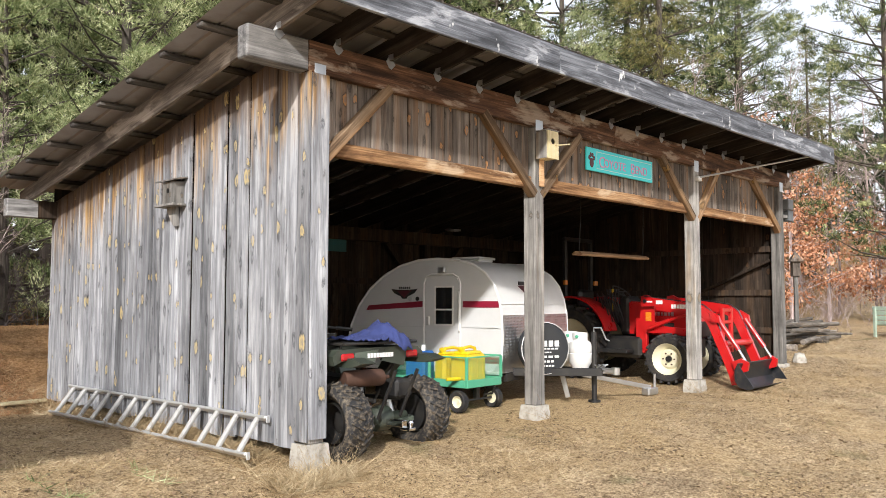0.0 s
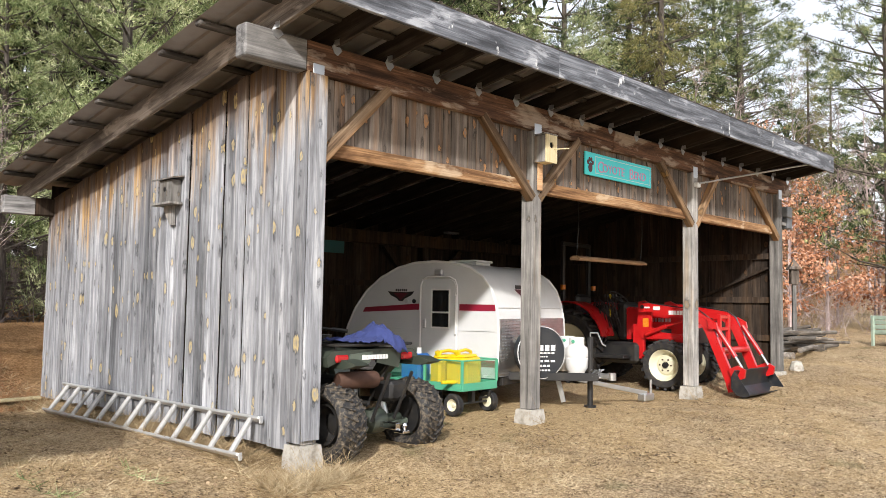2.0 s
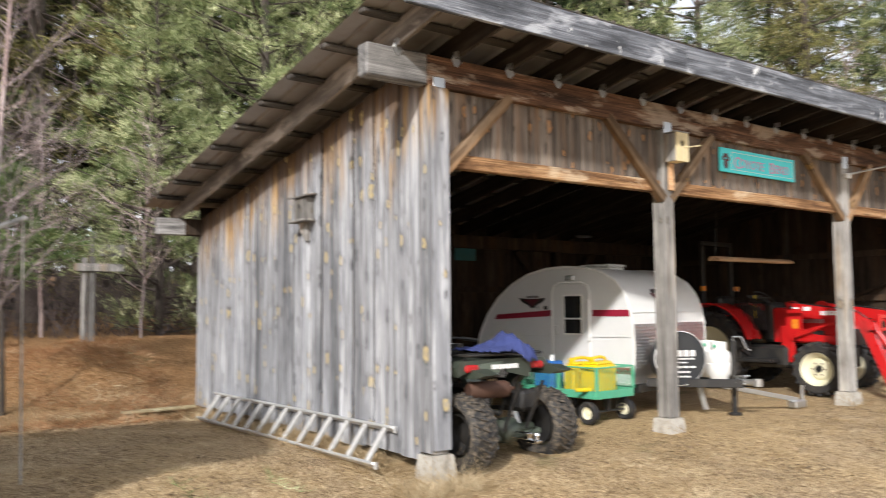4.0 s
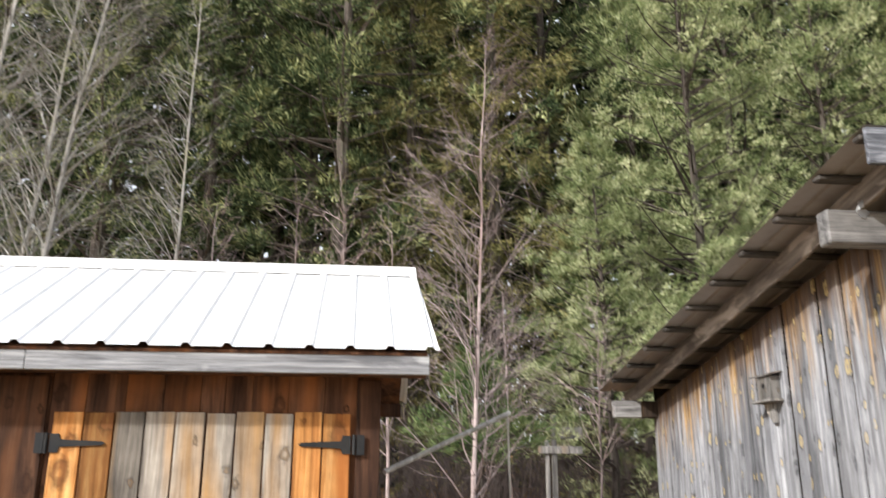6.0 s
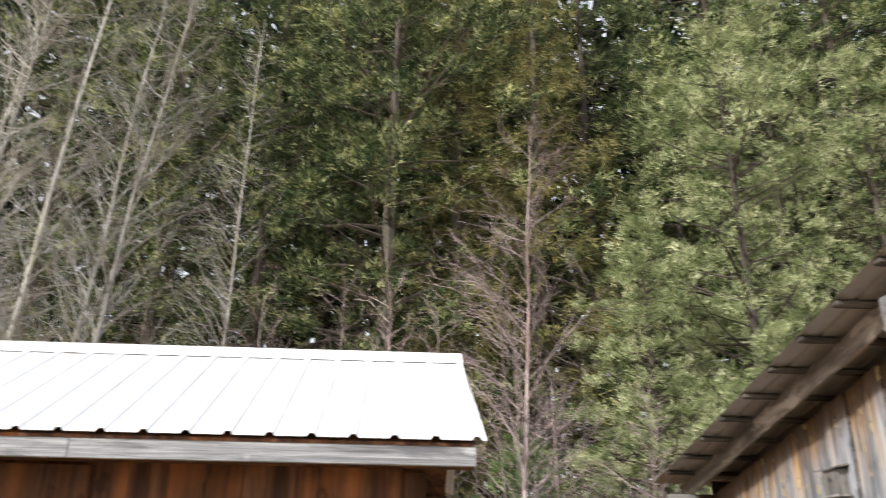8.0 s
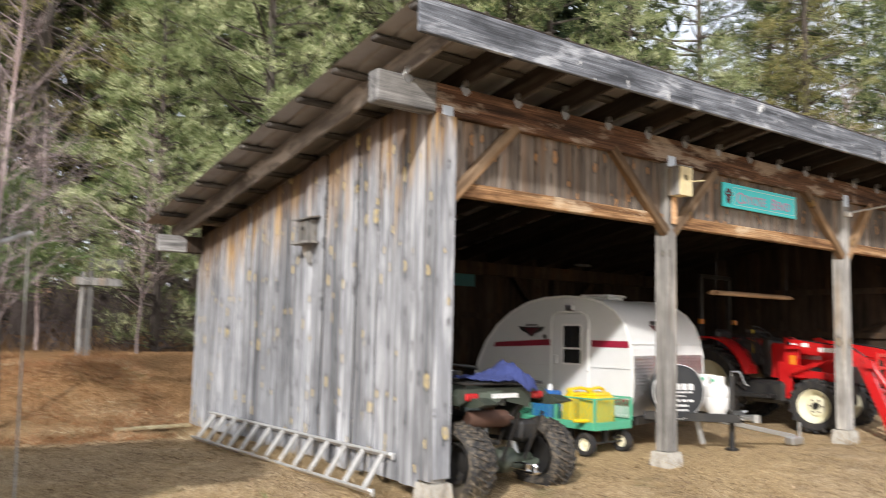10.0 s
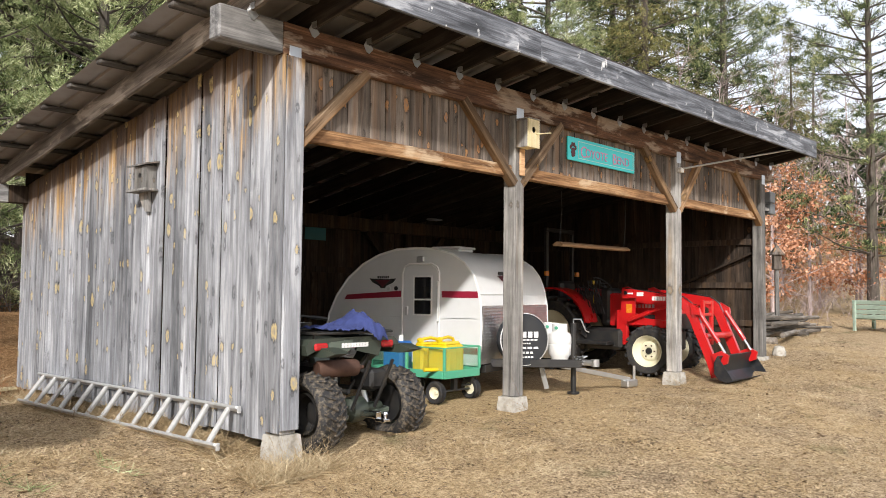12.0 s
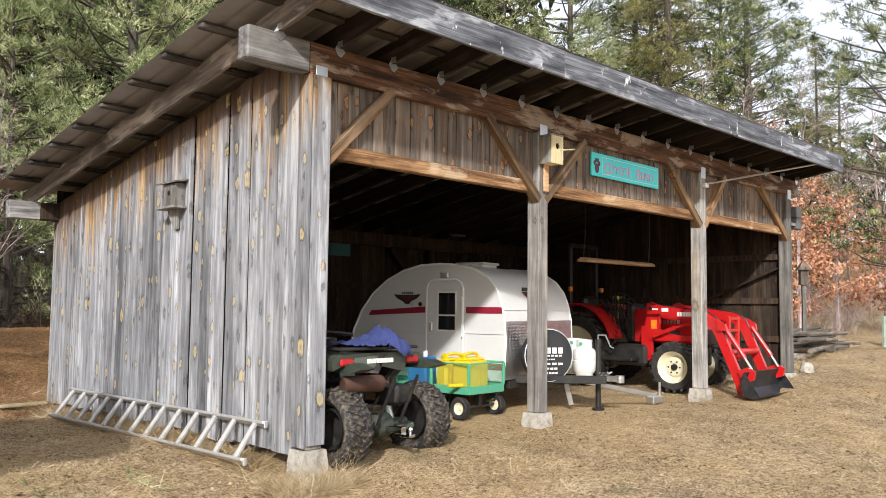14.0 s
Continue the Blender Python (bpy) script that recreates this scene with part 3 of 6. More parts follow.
for y in PURLINS:
    z = rafter_z(y) + 0.21
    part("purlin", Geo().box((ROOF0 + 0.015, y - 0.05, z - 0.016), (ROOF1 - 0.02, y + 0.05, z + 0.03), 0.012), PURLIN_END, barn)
geo = Geo()
prof, x = [], ROOF0
while x < ROOF1:
    prof += [(x, 0), (x + 0.16, 0), (x + 0.175, 0.02), (x + 0.205, 0.02), (x + 0.22, 0)]
    x += 0.229
for y in (EAVE0 - 0.03, EAVE1):
    geo.v += [(x, y, rafter_z(y) + 0.245 + h) for x, h in prof]
    geo.v += [(x, y, rafter_z(y) + 0.2435 + h) for x, h in prof]
k = len(prof)
for i in range(k - 1):
    geo.f += [(i, i + 1, 2 * k + i + 1, 2 * k + i), (k + i, 3 * k + i, 3 * k + i + 1, k + i + 1)]
part("metal_roof", geo, ROOF_STEEL, barn, "ribbed galvanised sheet roof", smooth=False)
for a, b in ((ROOF0, 2.55), (2.553, 6.4), (6.403, ROOF1 - 0.1)):
    part("fascia_board", Geo().box((a, EAVE0 - 0.04, 3.60), (b, EAVE0, 3.875), 0.006), FASCIA_X, barn, "weathered grey fascia with pale streaks")


def wall_boards(wall, material, axis, at, a, b, z0, top, width=0.185, gap=0.004, jitter=0.008, thick=0.022, seed=1):
    """Vertical boards side by side along x (axis 0) or y (axis 1), cut to the line top(position)."""
    r = random.Random(seed)
    p = a
    while p < b - 0.02:
        w = width * r.uniform(0.75, 1.25)
        q = min(b, p + w)
        o = at + r.uniform(-jitter, jitter)
        zb = z0(p) + r.uniform(-0.03, 0.02)
        g = r.uniform(0.3, 1.0) * gap
        c0, c1 = p + g, q - g
        vs = []
        for oo in (o, o + thick):
            for c, z in ((c0, zb), (c1, zb + r.uniform(-0.006, 0.006)), (c1, top(c1)), (c0, top(c0))):
                vs.append((c, oo, z) if axis == 0 else (oo, c, z))
        mid = Vector(vs[0])
        geo = Geo().add([tuple(Vector(v) - mid) for v in vs], [(0, 1, 2, 3), (7, 6, 5, 4), (0, 4, 5, 1), (1, 5, 6, 2), (2, 6, 7, 3), (3, 7, 4, 0)])
        ob = part("board", geo, material, wall, smooth=False)
        ob.location = mid
        p = q


def top_left(y):
    return rafter_z(y) + 0.02


wall_l = part("wall_left", Geo().box((0.03, 0.17, 0.5), (0.07, DEPTH - 0.05, 0.6)).box((0.03, 0.17, 1.5), (0.07, DEPTH - 0.05, 1.6)).box((0.03, 0.17, 2.4), (0.07, DEPTH - 0.05, 2.5)), SHADED_INNER_BOARD, barn, "weathered grey vertical board wall")
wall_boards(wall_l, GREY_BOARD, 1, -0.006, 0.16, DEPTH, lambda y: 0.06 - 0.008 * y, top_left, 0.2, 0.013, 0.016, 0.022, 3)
ob = part("corner_board", Geo().box((-0.012, -0.002, 0.12), (0.012, 0.16, 3.26), 0.003), GREY_BOARD, barn)
ob = part("corner_board", Geo().box((0.012, -0.024, 0.14), (0.19, -0.002, 3.24), 0.003), GREY_BOARD, barn)
wall_r = part("wall_right", Geo().box((XR - 0.09, 0.17, 0.75), (XR - 0.05, DEPTH, 0.85)).box((XR - 0.09, 0.17, 1.4), (XR - 0.05, DEPTH, 1.5)).box((XR - 0.09, 0.17, 2.15), (XR - 0.05, DEPTH, 2.25)), SHADED_INNER_BOARD, barn, "brown vertical board wall with light between boards")
wall_boards(wall_r, SHADED_INNER_BOARD, 1, XR - 0.045, 0.17, DEPTH, lambda y: 0.15, top_left, 0.19, 0.004, 0.004, 0.022, 5)
wall_b = part("wall_back", Geo().box((0.07, DEPTH - 0.08, 0.6), (XR - 0.1, DEPTH - 0.04, 0.7)).box((0.07, DEPTH - 0.08, 1.6), (XR - 0.1, DEPTH - 0.04, 1.7)), SHADED_INNER_BOARD, barn, "brown vertical board wall, darkened to hold the barn's inner shade")
wall_boards(wall_b, SHADED_INNER_BOARD, 0, DEPTH - 0.02, 0.0, XR, lambda x: 0.05, lambda x: rafter_z(DEPTH) + 0.22, 0.19, 0.003, 0.004, 0.022, 6)
for (a0, a1), (b0, b1), s in zip(POSTS, POSTS[1:], (11, 12, 13)):
    w = part("upper_wall", Geo().box((a1 + 0.004, 0.125, 3.05), (b0 - 0.004, 0.15, 3.12)), SHADED_INNER_BOARD, barn, "brown board panel above the bay")
    wall_boards(w, BROWN_BOARD, 0, 0.075, a1 + 0.004, b0 - 0.004, lambda x: 2.66, lambda x: 3.25, 0.15, 0.006, 0.006, 0.02, s)
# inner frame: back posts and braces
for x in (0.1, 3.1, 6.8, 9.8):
    part("back_post", Geo().box((x - 0.07, DEPTH - 0.2, 0.0), (x + 0.07, DEPTH - 0.09, rafter_z(DEPTH) - 0.2), 0.01), SHADED_INNER_BOARD, barn)
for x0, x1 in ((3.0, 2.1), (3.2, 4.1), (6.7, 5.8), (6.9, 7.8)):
    part("back_brace", Geo().bar((x0, DEPTH - 0.13, 1.4), (x1, DEPTH - 0.13, 2.35), 0.1, 0.09, 0.006, (0, 1, 0)), SHADED_INNER_BOARD, barn)
part("wall_brace", Geo().bar((XR - 0.11, 0.2, 2.0), (XR - 0.11, 3.2, 0.75), 0.09, 0.04, 0.004), SHADED_INNER_BOARD, barn)

# ---- garden shed ----
shed = thing("garden_shed", "small board shed with orange doors and a white metal roof", "shed")
SX0, SX1, SY0, SY1 = -8.6, -4.04, -0.40, 2.2
EZ, RZ, RY = 2.235, 3.155, 0.90
SH0, SH1 = -9.0, -3.70
for side, (y0, z0, y1, z1) in enumerate(((-0.77, EZ, RY, RZ), (2.57, EZ, RY, RZ))):
    geo, prof, x = Geo(), [], SH0
    while x < SH1 - 0.2:
        prof += [(x, 0), (x + 0.17, 0), (x + 0.185, 0.02), (x + 0.215, 0.02), (x + 0.23, 0)]
        x += 0.24
    prof.append((SH1, 0))
    k = len(prof)
    geo.v = [(x, y0, z0 + h + 0.012) for x, h in prof] + [(min(x, SH1 - 0.045), y1, z1 + h) for x, h in prof] + [(x, y0, z0 + h + 0.009) for x, h in prof] + [(min(x, SH1 - 0.045), y1, z1 + h - 0.003) for x, h in prof]
    for i in range(k - 1):
        geo.f += [(i, i + 1, k + i + 1, k + i), (2 * k + i, 3 * k + i, 3 * k + i + 1, 2 * k + i + 1)]
    part("roof_sheet", geo, ROOF_WHITE, shed, "white ribbed metal roof sheet", smooth=False)
# added dark layer: gives the white sheets a shaded underside
for y0 in (-0.74, 2.54):
    part("roof_deck", Geo().add([(x, y, z) for x in (SH0 + 0.04, SH1 - 0.075) for y, z in ((y0, EZ - 0.004), (RY, RZ - 0.022), (RY, RZ - 0.04), (y0, EZ - 0.022))], [(0, 1, 2, 3), (7, 6, 5, 4), (0, 4, 5, 1), (1, 5, 6, 2), (2, 6, 7, 3), (3, 7, 4, 0)]), SHED_DARK, shed, "added dark layer standing for shade under the roof sheets")
geo = Geo()
geo.prism([(-0.16, -0.075), (0, 0.035), (0.16, -0.075), (0.16, -0.068), (0, 0.045), (-0.16, -0.068)], SH1 - SH0 - 0.04, Matrix.Translation((SH0, RY, RZ)) @ pose(0, 0, 0, 0, 0, -90))
part("ridge_cap", geo, ROOF_WHITE, shed, "white folded ridge cap")
for a, b in ((SH0 + 0.05, -6.1), (-6.097, SH1 - 0.06)):
    part("eave_board", Geo().box((a, -0.735, 2.10), (b, -0.70, 2.225), 0.004), EAVE_GREY, shed, "weathered grey eave board")
part("back_eave_board", Geo().box((SH0 + 0.05, 2.50, 2.10), (SH1 - 0.06, 2.54, 2.225), 0.004), SHED_DARK, shed)
part("soffit", Geo().box((SH0 + 0.05, -0.70, 2.12), (SH1 - 0.06, -0.40, 2.14)), SHED_DARK, shed)
frame_m = SHED_DARK
wf = part("wall_front", Geo().box((SX0, SY0 + 0.03, 0.0), (SX1, SY0 + 0.06, 2.13)), frame_m, shed, "dark orange-brown board wall")
wall_boards(wf, SHED_DARK, 0, SY0, SX0, SX1, lambda x: 0.03, lambda x: 2.12, 0.19, 0.003, 0.003, 0.022, 21)
for nm, x in (("wall_side", SX1 - 0.03), ("wall_side", SX0)):
    ws = part(nm, Geo().prism([(SY0 + 0.062, 0.0), (SY1 - 0.03, 0.0), (SY1 - 0.03, 2.2), (RY, RZ - 0.06), (SY0 + 0.062, 2.2)], 0.03, Matrix.Translation((x + 0.03, 0, 0)) @ pose(0, 0, 0, 0, 0, 90)), frame_m, shed)
part("wall_rear", Geo().box((SX0, SY1 - 0.03, 0.0), (SX1, SY1, 2.2)), frame_m, shed)
for x0, x1, hx, n in ((-6.0, -5.105, -6.0, 5), (-5.10, -4.22, -4.22, 5)):
    door = part("door", Geo().box((x0 + 0.03, SY0 - 0.018, 0.35), (x1 - 0.03, SY0 - 0.002, 1.72)), SHED_DARK, shed, "board door, grey in the middle and orange at the hinge side")
    w = (x1 - x0) / n
    for i in range(n):
        a = x0 + i * w
        grey = (i >= 2) if hx == x0 else (i < 3)
        ob = part("board", Geo().box((0.0045, 0, 0), (w - 0.0045, 0.024, 1.80), 0.004), SHED_GREY if grey else SHED_ORANGE, door)
        ob.location = (a, SY0 - 0.044 + rng.uniform(-0.004, 0.004), 0.09 + rng.uniform(-0.008, 0.008))
    s = 1 if hx == x0 else -1
    for z in (0.5, 1.70):
        geo = Geo()
        geo.prism([(0, -0.055), (0.05, -0.055), (0.06, -0.022), (0.30, -0.012), (0.32, 0.0), (0.30, 0.012), (0.06, 0.022), (0.05, 0.055), (0, 0.055)], 0.008, Matrix.Translation((hx + 0.0, SY0 - 0.055, z)) @ Matrix.Diagonal((s, 1, 1, 1)))
        geo.box((hx - s * 0.06 - 0.025, SY0 - 0.055, z - 0.06), (hx - s * 0.06 + 0.025, SY0 - 0.047, z + 0.06))
        geo.tube([(hx - s * 0.02, SY0 - 0.055, z - 0.06), (hx - s * 0.02, SY0 - 0.055, z + 0.06)], 0.012, 8)
        part("hinge", geo, IRON, door, "black iron strap hinge")
for x0, x1 in ((SX0, -6.05), (-4.19, SX1)):
    part("trim_board", Geo().box((x0, SY0 - 0.03, 0.05), (x1, SY0 - 0.008, 2.10), 0.003), SHED_DARK, shed)

# ---- trees ----
def needle_mesh(points, dirs, length, width, count, spread_, r):
    """Blades round each point, leaning along its direction: vertices and triangles."""
    n = len(points)
    p = np.repeat(np.asarray(points), count, axis=0)
    d = np.repeat(np.asarray(dirs), count, axis=0)
    q = d + r.normal(0, spread_, p.shape)
    q /= np.linalg.norm(q, axis=1, keepdims=True) + 1e-9
    side = np.cross(q, r.normal(0, 1, p.shape))
    side /= np.linalg.norm(side, axis=1, keepdims=True) + 1e-9
    ln = length * r.uniform(0.6, 1.25, (len(p), 1))
    p = p + r.normal(0, length * 0.25, p.shape)
    v = np.stack([p - side * width, p + side * width, p + q * ln], axis=1)
    return v.reshape(-1, 3), np.arange(len(p) * 3)


def limb(geo, p, d, length, r0, r, bend=0.25, n=5, up=0.0, seg=4):
    """A tapering crooked limb; gives the points along it."""
    pts, rs = [Vector(p)], [r0]
    d = Vector(d).normalized()
    for i in range(seg):
        d = (d + Vector((r.uniform(-bend, bend), r.uniform(-bend, bend), r.uniform(-bend, bend) + up))).normalized()
        pts.append(pts[-1] + d * (length / seg))
        rs.append(r0 * (1 - 0.85 * (i + 1) / seg))
    geo.tube(pts, rs, n, caps=False)
    return pts, d


def conifer(name, label, leaf, bark, height, radius, seed, droop=0.0, density=1.0, bare=0.12, blade=0.16, up=0.25, step=0.35, width=0.009, clump=0.36, needles=9, full=1.6, per=1.45, tufts=22):
    """A pine or spruce: a trunk, uneven limbs, and clumps of needle tufts along their outer parts."""
    r, nr = random.Random(seed), np.random.default_rng(seed)
    tree = thing(name, label, "tree")
    wood_g, pts, dirs = Geo(), [], []
    lean = Vector((r.uniform(-0.3, 0.3), r.uniform(-0.3, 0.3), 0))
    tp = [Vector((0, 0, -0.3)) + lean * (i / 8) ** 1.5 + Vector((0, 0, (height + 0.3) * i / 8)) for i in range(9)]
    wood_g.tube(tp, [0.013 * height * (1 - 0.93 * i / 8) for i in range(9)], 8)
    z = height * bare
    while z < height - 0.1:
        f = z / height
        reach = radius * (1.0 - f ** full) * min(1.0, 0.6 + 2.5 * f) * r.uniform(0.75, 1.2) + 0.3
        a0 = r.uniform(0, 6.28)
        for k in range(r.choice((4, 5, 5, 6))):
            a = a0 + k * 6.283 / 5 + r.uniform(-0.4, 0.4)
            ln = reach * r.uniform(0.5, 1.15)
            d = Vector((math.cos(a), math.sin(a), up * (0.2 + f) - droop))
            base = lean * f ** 1.5 + Vector((0, 0, z + r.uniform(-0.2, 0.2)))
            lp, _ = limb(wood_g, base, d, ln, 0.010 + 0.010 * ln, r, 0.14, 4, 0.06 - droop * 0.25, 4)
            for j in range(max(1, int(ln * per * density))):
                t = r.uniform(0.3, 1.0) ** 0.7 * 3.999
                c = lp[int(t)].lerp(lp[int(t) + 1], t - int(t)) + Vector((r.gauss(0, 0.12), r.gauss(0, 0.12), 0.05)) * ln
                rad = clump * r.uniform(0.55, 1.3)
                for _ in range(int(tufts * density)):
                    off = Vector((r.gauss(0, 0.55), r.gauss(0, 0.55), r.gauss(0, 0.27) - 0.5 * droop * r.random()))
                    pts.append(tuple(c + off * rad))
                    dd = off * 0.9 + d * 0.35 + Vector((0, 0, 0.55 - 2.2 * droop))
                    dirs.append(tuple(dd.normalized()))
        z += step * r.uniform(0.6, 1.4) * (1.15 - 0.5 * f)
    part("trunk", wood_g, bark, tree)
    v, f = needle_mesh(pts, dirs, blade, width, needles, 0.5, nr)
    big_mesh("crown", v, f, leaf, tree)
    return tree


def bare_tree(name, label, bark, height, seed, spread_=0.5, limbs=22, twigs=5, r0=0.05, lean=(0, 0), fork=0.25):
    """A leafless tree: a trunk, limbs, and two orders of twigs."""
    r = random.Random(seed)
    tree = thing(name, label, "tree")
    tg, bg = Geo(), Geo()
    n = 9
    tp = [Vector((lean[0] * (i / n), lean[1] * (i / n), height * i / n - 0.2)) + Vector((r.uniform(-1, 1), r.uniform(-1, 1), 0)) * 0.004 * height * (i > 0) for i in range(n + 1)]
    tg.tube(tp, [r0 * (1 - 0.9 * i / n) for i in range(n + 1)], 7)
    for k in range(limbs):
        t = (fork + (0.97 - fork) * (k + r.random()) / limbs)
        i = min(n - 1, int(t * n))
        p = tp[i].lerp(tp[i + 1], t * n - i)
        a = r.uniform(0, 6.283)
        ln = height * spread_ * (1.08 - t) * r.uniform(0.5, 1.0) + 0.25
        d = Vector((math.cos(a), math.sin(a), r.uniform(0.5, 1.6)))
        pts, _ = limb(bg, p, d, ln, max(0.008, r0 * 0.42 * (1.15 - t)), r, 0.2, 4, 0.05, 5)
        for j in range(twigs):
            u = r.uniform(0.2, 0.98) * 4.999
            q = pts[int(u)].lerp(pts[int(u) + 1], u - int(u))
            e = Vector((d.x + r.uniform(-1, 1), d.y + r.uniform(-1, 1), d.z * 0.6 + r.uniform(-0.5, 0.7)))
            l2 = ln * r.uniform(0.2, 0.5)
            p2, _ = limb(bg, q, e, l2, max(0.005, r0 * 0.1), r, 0.3, 3, 0.03, 3)
            for w in range(3):
                s = p2[r.choice((1, 2, 3))]
                limb(bg, s, e + Vector((r.uniform(-1, 1), r.uniform(-1, 1), r.uniform(-0.6, 0.8))), l2 * r.uniform(0.35, 0.7), 0.004, r, 0.3, 3, 0.02, 2)
    part("trunk", tg, bark, tree)
    part("branch_work", bg, bark, tree, smooth=False)
    return tree


def put(tree, x, y, scale=1.0, turn=0.0, dz=0.0):
    tree.matrix_basis = pose(x, y, ground_z(x, y) + dz, 0, 0, turn) @ Matrix.Diagonal((scale, scale, scale, 1))
    return tree


def again(tree, x, y, scale=1.0, turn=0.0, dz=0.0, label=""):
    c = copy_thing(tree, pose(x, y, ground_z(x, y) + dz, 0, 0, turn))
    c.scale = (scale, scale, scale)
    if label:
        tagged(c, label)
    return c


pine_a = put(conifer("pine_tree", "bushy bright green white pine behind the barn", PINE_BRIGHT, BARK, 14, 3.3, 31, 0.0, 1.0, 0.05, 0.125, 0.35, 0.46, 0.0095, 0.33, 8, 2.2, 1.45, 20), 3.6, 11.6)
pine_b = put(conifer("pine_tree", "dense bright green young pine", PINE_BRIGHT, BARK, 8, 2.3, 32, 0.0, 1.1, 0.03, 0.12, 0.4, 0.38, 0.0085, 0.30, 9, 1.7), 1.0, 10.8)
pine_c = put(conifer("pine_tree", "tall dark green pine with layered limbs", PINE_DARK, BARK, 22, 4.6, 33, 0.0, 0.9, 0.12, 0.19, 0.3, 0.95, 0.017, 0.46, 6, 3.2, 1.0, 34), -4.8, 15.0)
pine_d = put(conifer("spruce_tree", "olive spruce with hanging limbs", PINE_OLIVE, BARK, 22, 3.2, 34, 0.4, 0.9, 0.08, 0.22, 0.0, 0.6, 0.014, 0.45, 5, 2.2), -0.6, 15.5)
pine_e = put(conifer("pine_tree", "dark pine of the forest edge", PINE_DARK, BARK, 20, 4.2, 35, 0.02, 0.85, 0.14, 0.19, 0.3, 0.95, 0.017, 0.46, 6, 2.8, 1.0, 34), -8.6, 17.0)
put(conifer("pine_tree", "small sparse green pine sapling beside the bare maple", PINE_SOFT, BARK, 3.3, 1.1, 36, 0.02, 1.0, 0.5, 0.14, 0.3, 0.3, 0.008, 0.24, 8, 1.5, 2.6, 16), -2.35, 6.2)
for x, y, s, t in ((14.2, 15.6, 1.15, 200), (7.6, 12.8, 1.0, 40), (11.0, 14.5, 1.05, 130), (6.0, 15.0, 1.25, 95), (18.5, 13.5, 0.95, 250), (22.5, 12.6, 0.8, 310)):
    again(pine_a, x, y, s, t)
for x, y, s, t in ((3.2, 10.2, 0.7, 100), (3.4, 15.5, 1.9, 200)):
    again(pine_b, x, y, s, t)
for x, y, s, t in ((17.0, 16.5, 1.0, 110), (13.5, 17, 1.1, 5), (1.8, 19, 1.1, 77), (6.5, 19, 1.25, 190), (-11.8, 19, 1.05, 310), (-7, 21, 1.15, 20), (11, 20, 1.1, 260), (-15, 17, 1.0, 200), (-19, 15, 1.0, 90), (-2.4, 19.5, 1.15, 150), (30, 14.5, 0.9, 140), (34, 11.5, 0.8, 60), (27, 17, 1.0, 15)):
    again(pine_c, x, y, s, t)
for x, y, s, t in ((-2.8, 16.6, 0.95, 120), (16, 20, 0.9, 10), (25, 10.8, 0.85, 222), (33, 8.0, 0.52, 80), (31, 16, 1.0, 170), (37, 4.0, 0.5, 300)):
    again(pine_d, x, y, s, t)
for x, y, s, t in ((-5.8, 18.6, 1.15, 50), (9, 23, 1.25, 280), (-0.6, 22, 1.3, 340), (-3.8, 21, 1.25, 15), (-11, 15.5, 0.95, 130), (28, 12.5, 0.95, 100), (36, 14, 1.0, 200), (40, 9.5, 0.55, 240), (38, 2.6, 0.42, 20), (44, 6, 0.45, 150), (46, 2, 0.55, 280), (9.5, 16.2, 1.1, 20), (31, 10.3, 0.7, 330)):
    again(pine_e, x, y, s, t)
# leafless trees
put(bare_tree("bare_tree", "slender leafless young maple with pinkish twigs", BARK_PINK, 7.8, 41, 0.36, 52, 8, 0.036, (0.3, 0.2), 0.16), -2.85, 4.3)
bt = put(bare_tree("bare_tree", "leafless grey sapling at the forest edge", BARK_PINK, 6.0, 42, 0.45, 26, 6, 0.04, (0.1, 0.1), 0.2), -4.6, 8.5)
for x, y, s, t in ((-2.2, 8.6, 0.85, 50), (-1.2, 10.4, 0.8, 140), (-3.6, 9.6, 0.95, 220), (0.2, 9.2, 0.7, 300), (-5.6, 10.5, 1.1, 10), (-6.9, 9.4, 1.0, 85)):
    again(bt, x, y, s, t)
pop = put(bare_tree("poplar_tree", "pale leafless poplar with a straight trunk", BARK_PALE, 17, 43, 0.19, 84, 7, 0.06, (0.4, 0.3), 0.14), -9.9, 8.0)
pop.matrix_basis = pose(-9.9, 8.0, ground_z(-9.9, 8) - 0.1, 0, 4, 0)
for x, y, s, t, l in ((-11.2, 8.0, 1.02, 70, 4), (-10.6, 9.2, 0.9, 160, 6), (-12.8, 8.6, 1.0, 260, 5), (-14.0, 10.5, 1.05, 30, 3), (-8.2, 11.5, 0.8, 200, 2)):
    c = copy_thing(pop, pose(x, y, ground_z(x, y) - 0.1, 0, l, 0) @ pose(0, 0, 0, 0, 0, t))
    c.scale = (s, s, s)
for x, y, s, t in ((20, 4.6, 1.2, 12), (22.5, 6.4, 1.4, 99), (25, 4.2, 1.3, 200), (19.5, 7.6, 1.1, 300), (28, 6.6, 1.6, 45), (30, 4.0, 1.6, 140), (24, 8.6, 1.5, 70), (27, 3.0, 1.2, 230), (33, 5.6, 1.7, 10), (23.5, 2.6, 1.0, 190)):
    again(bt, x, y, s, t, label="leafless grey tree beyond the barn")


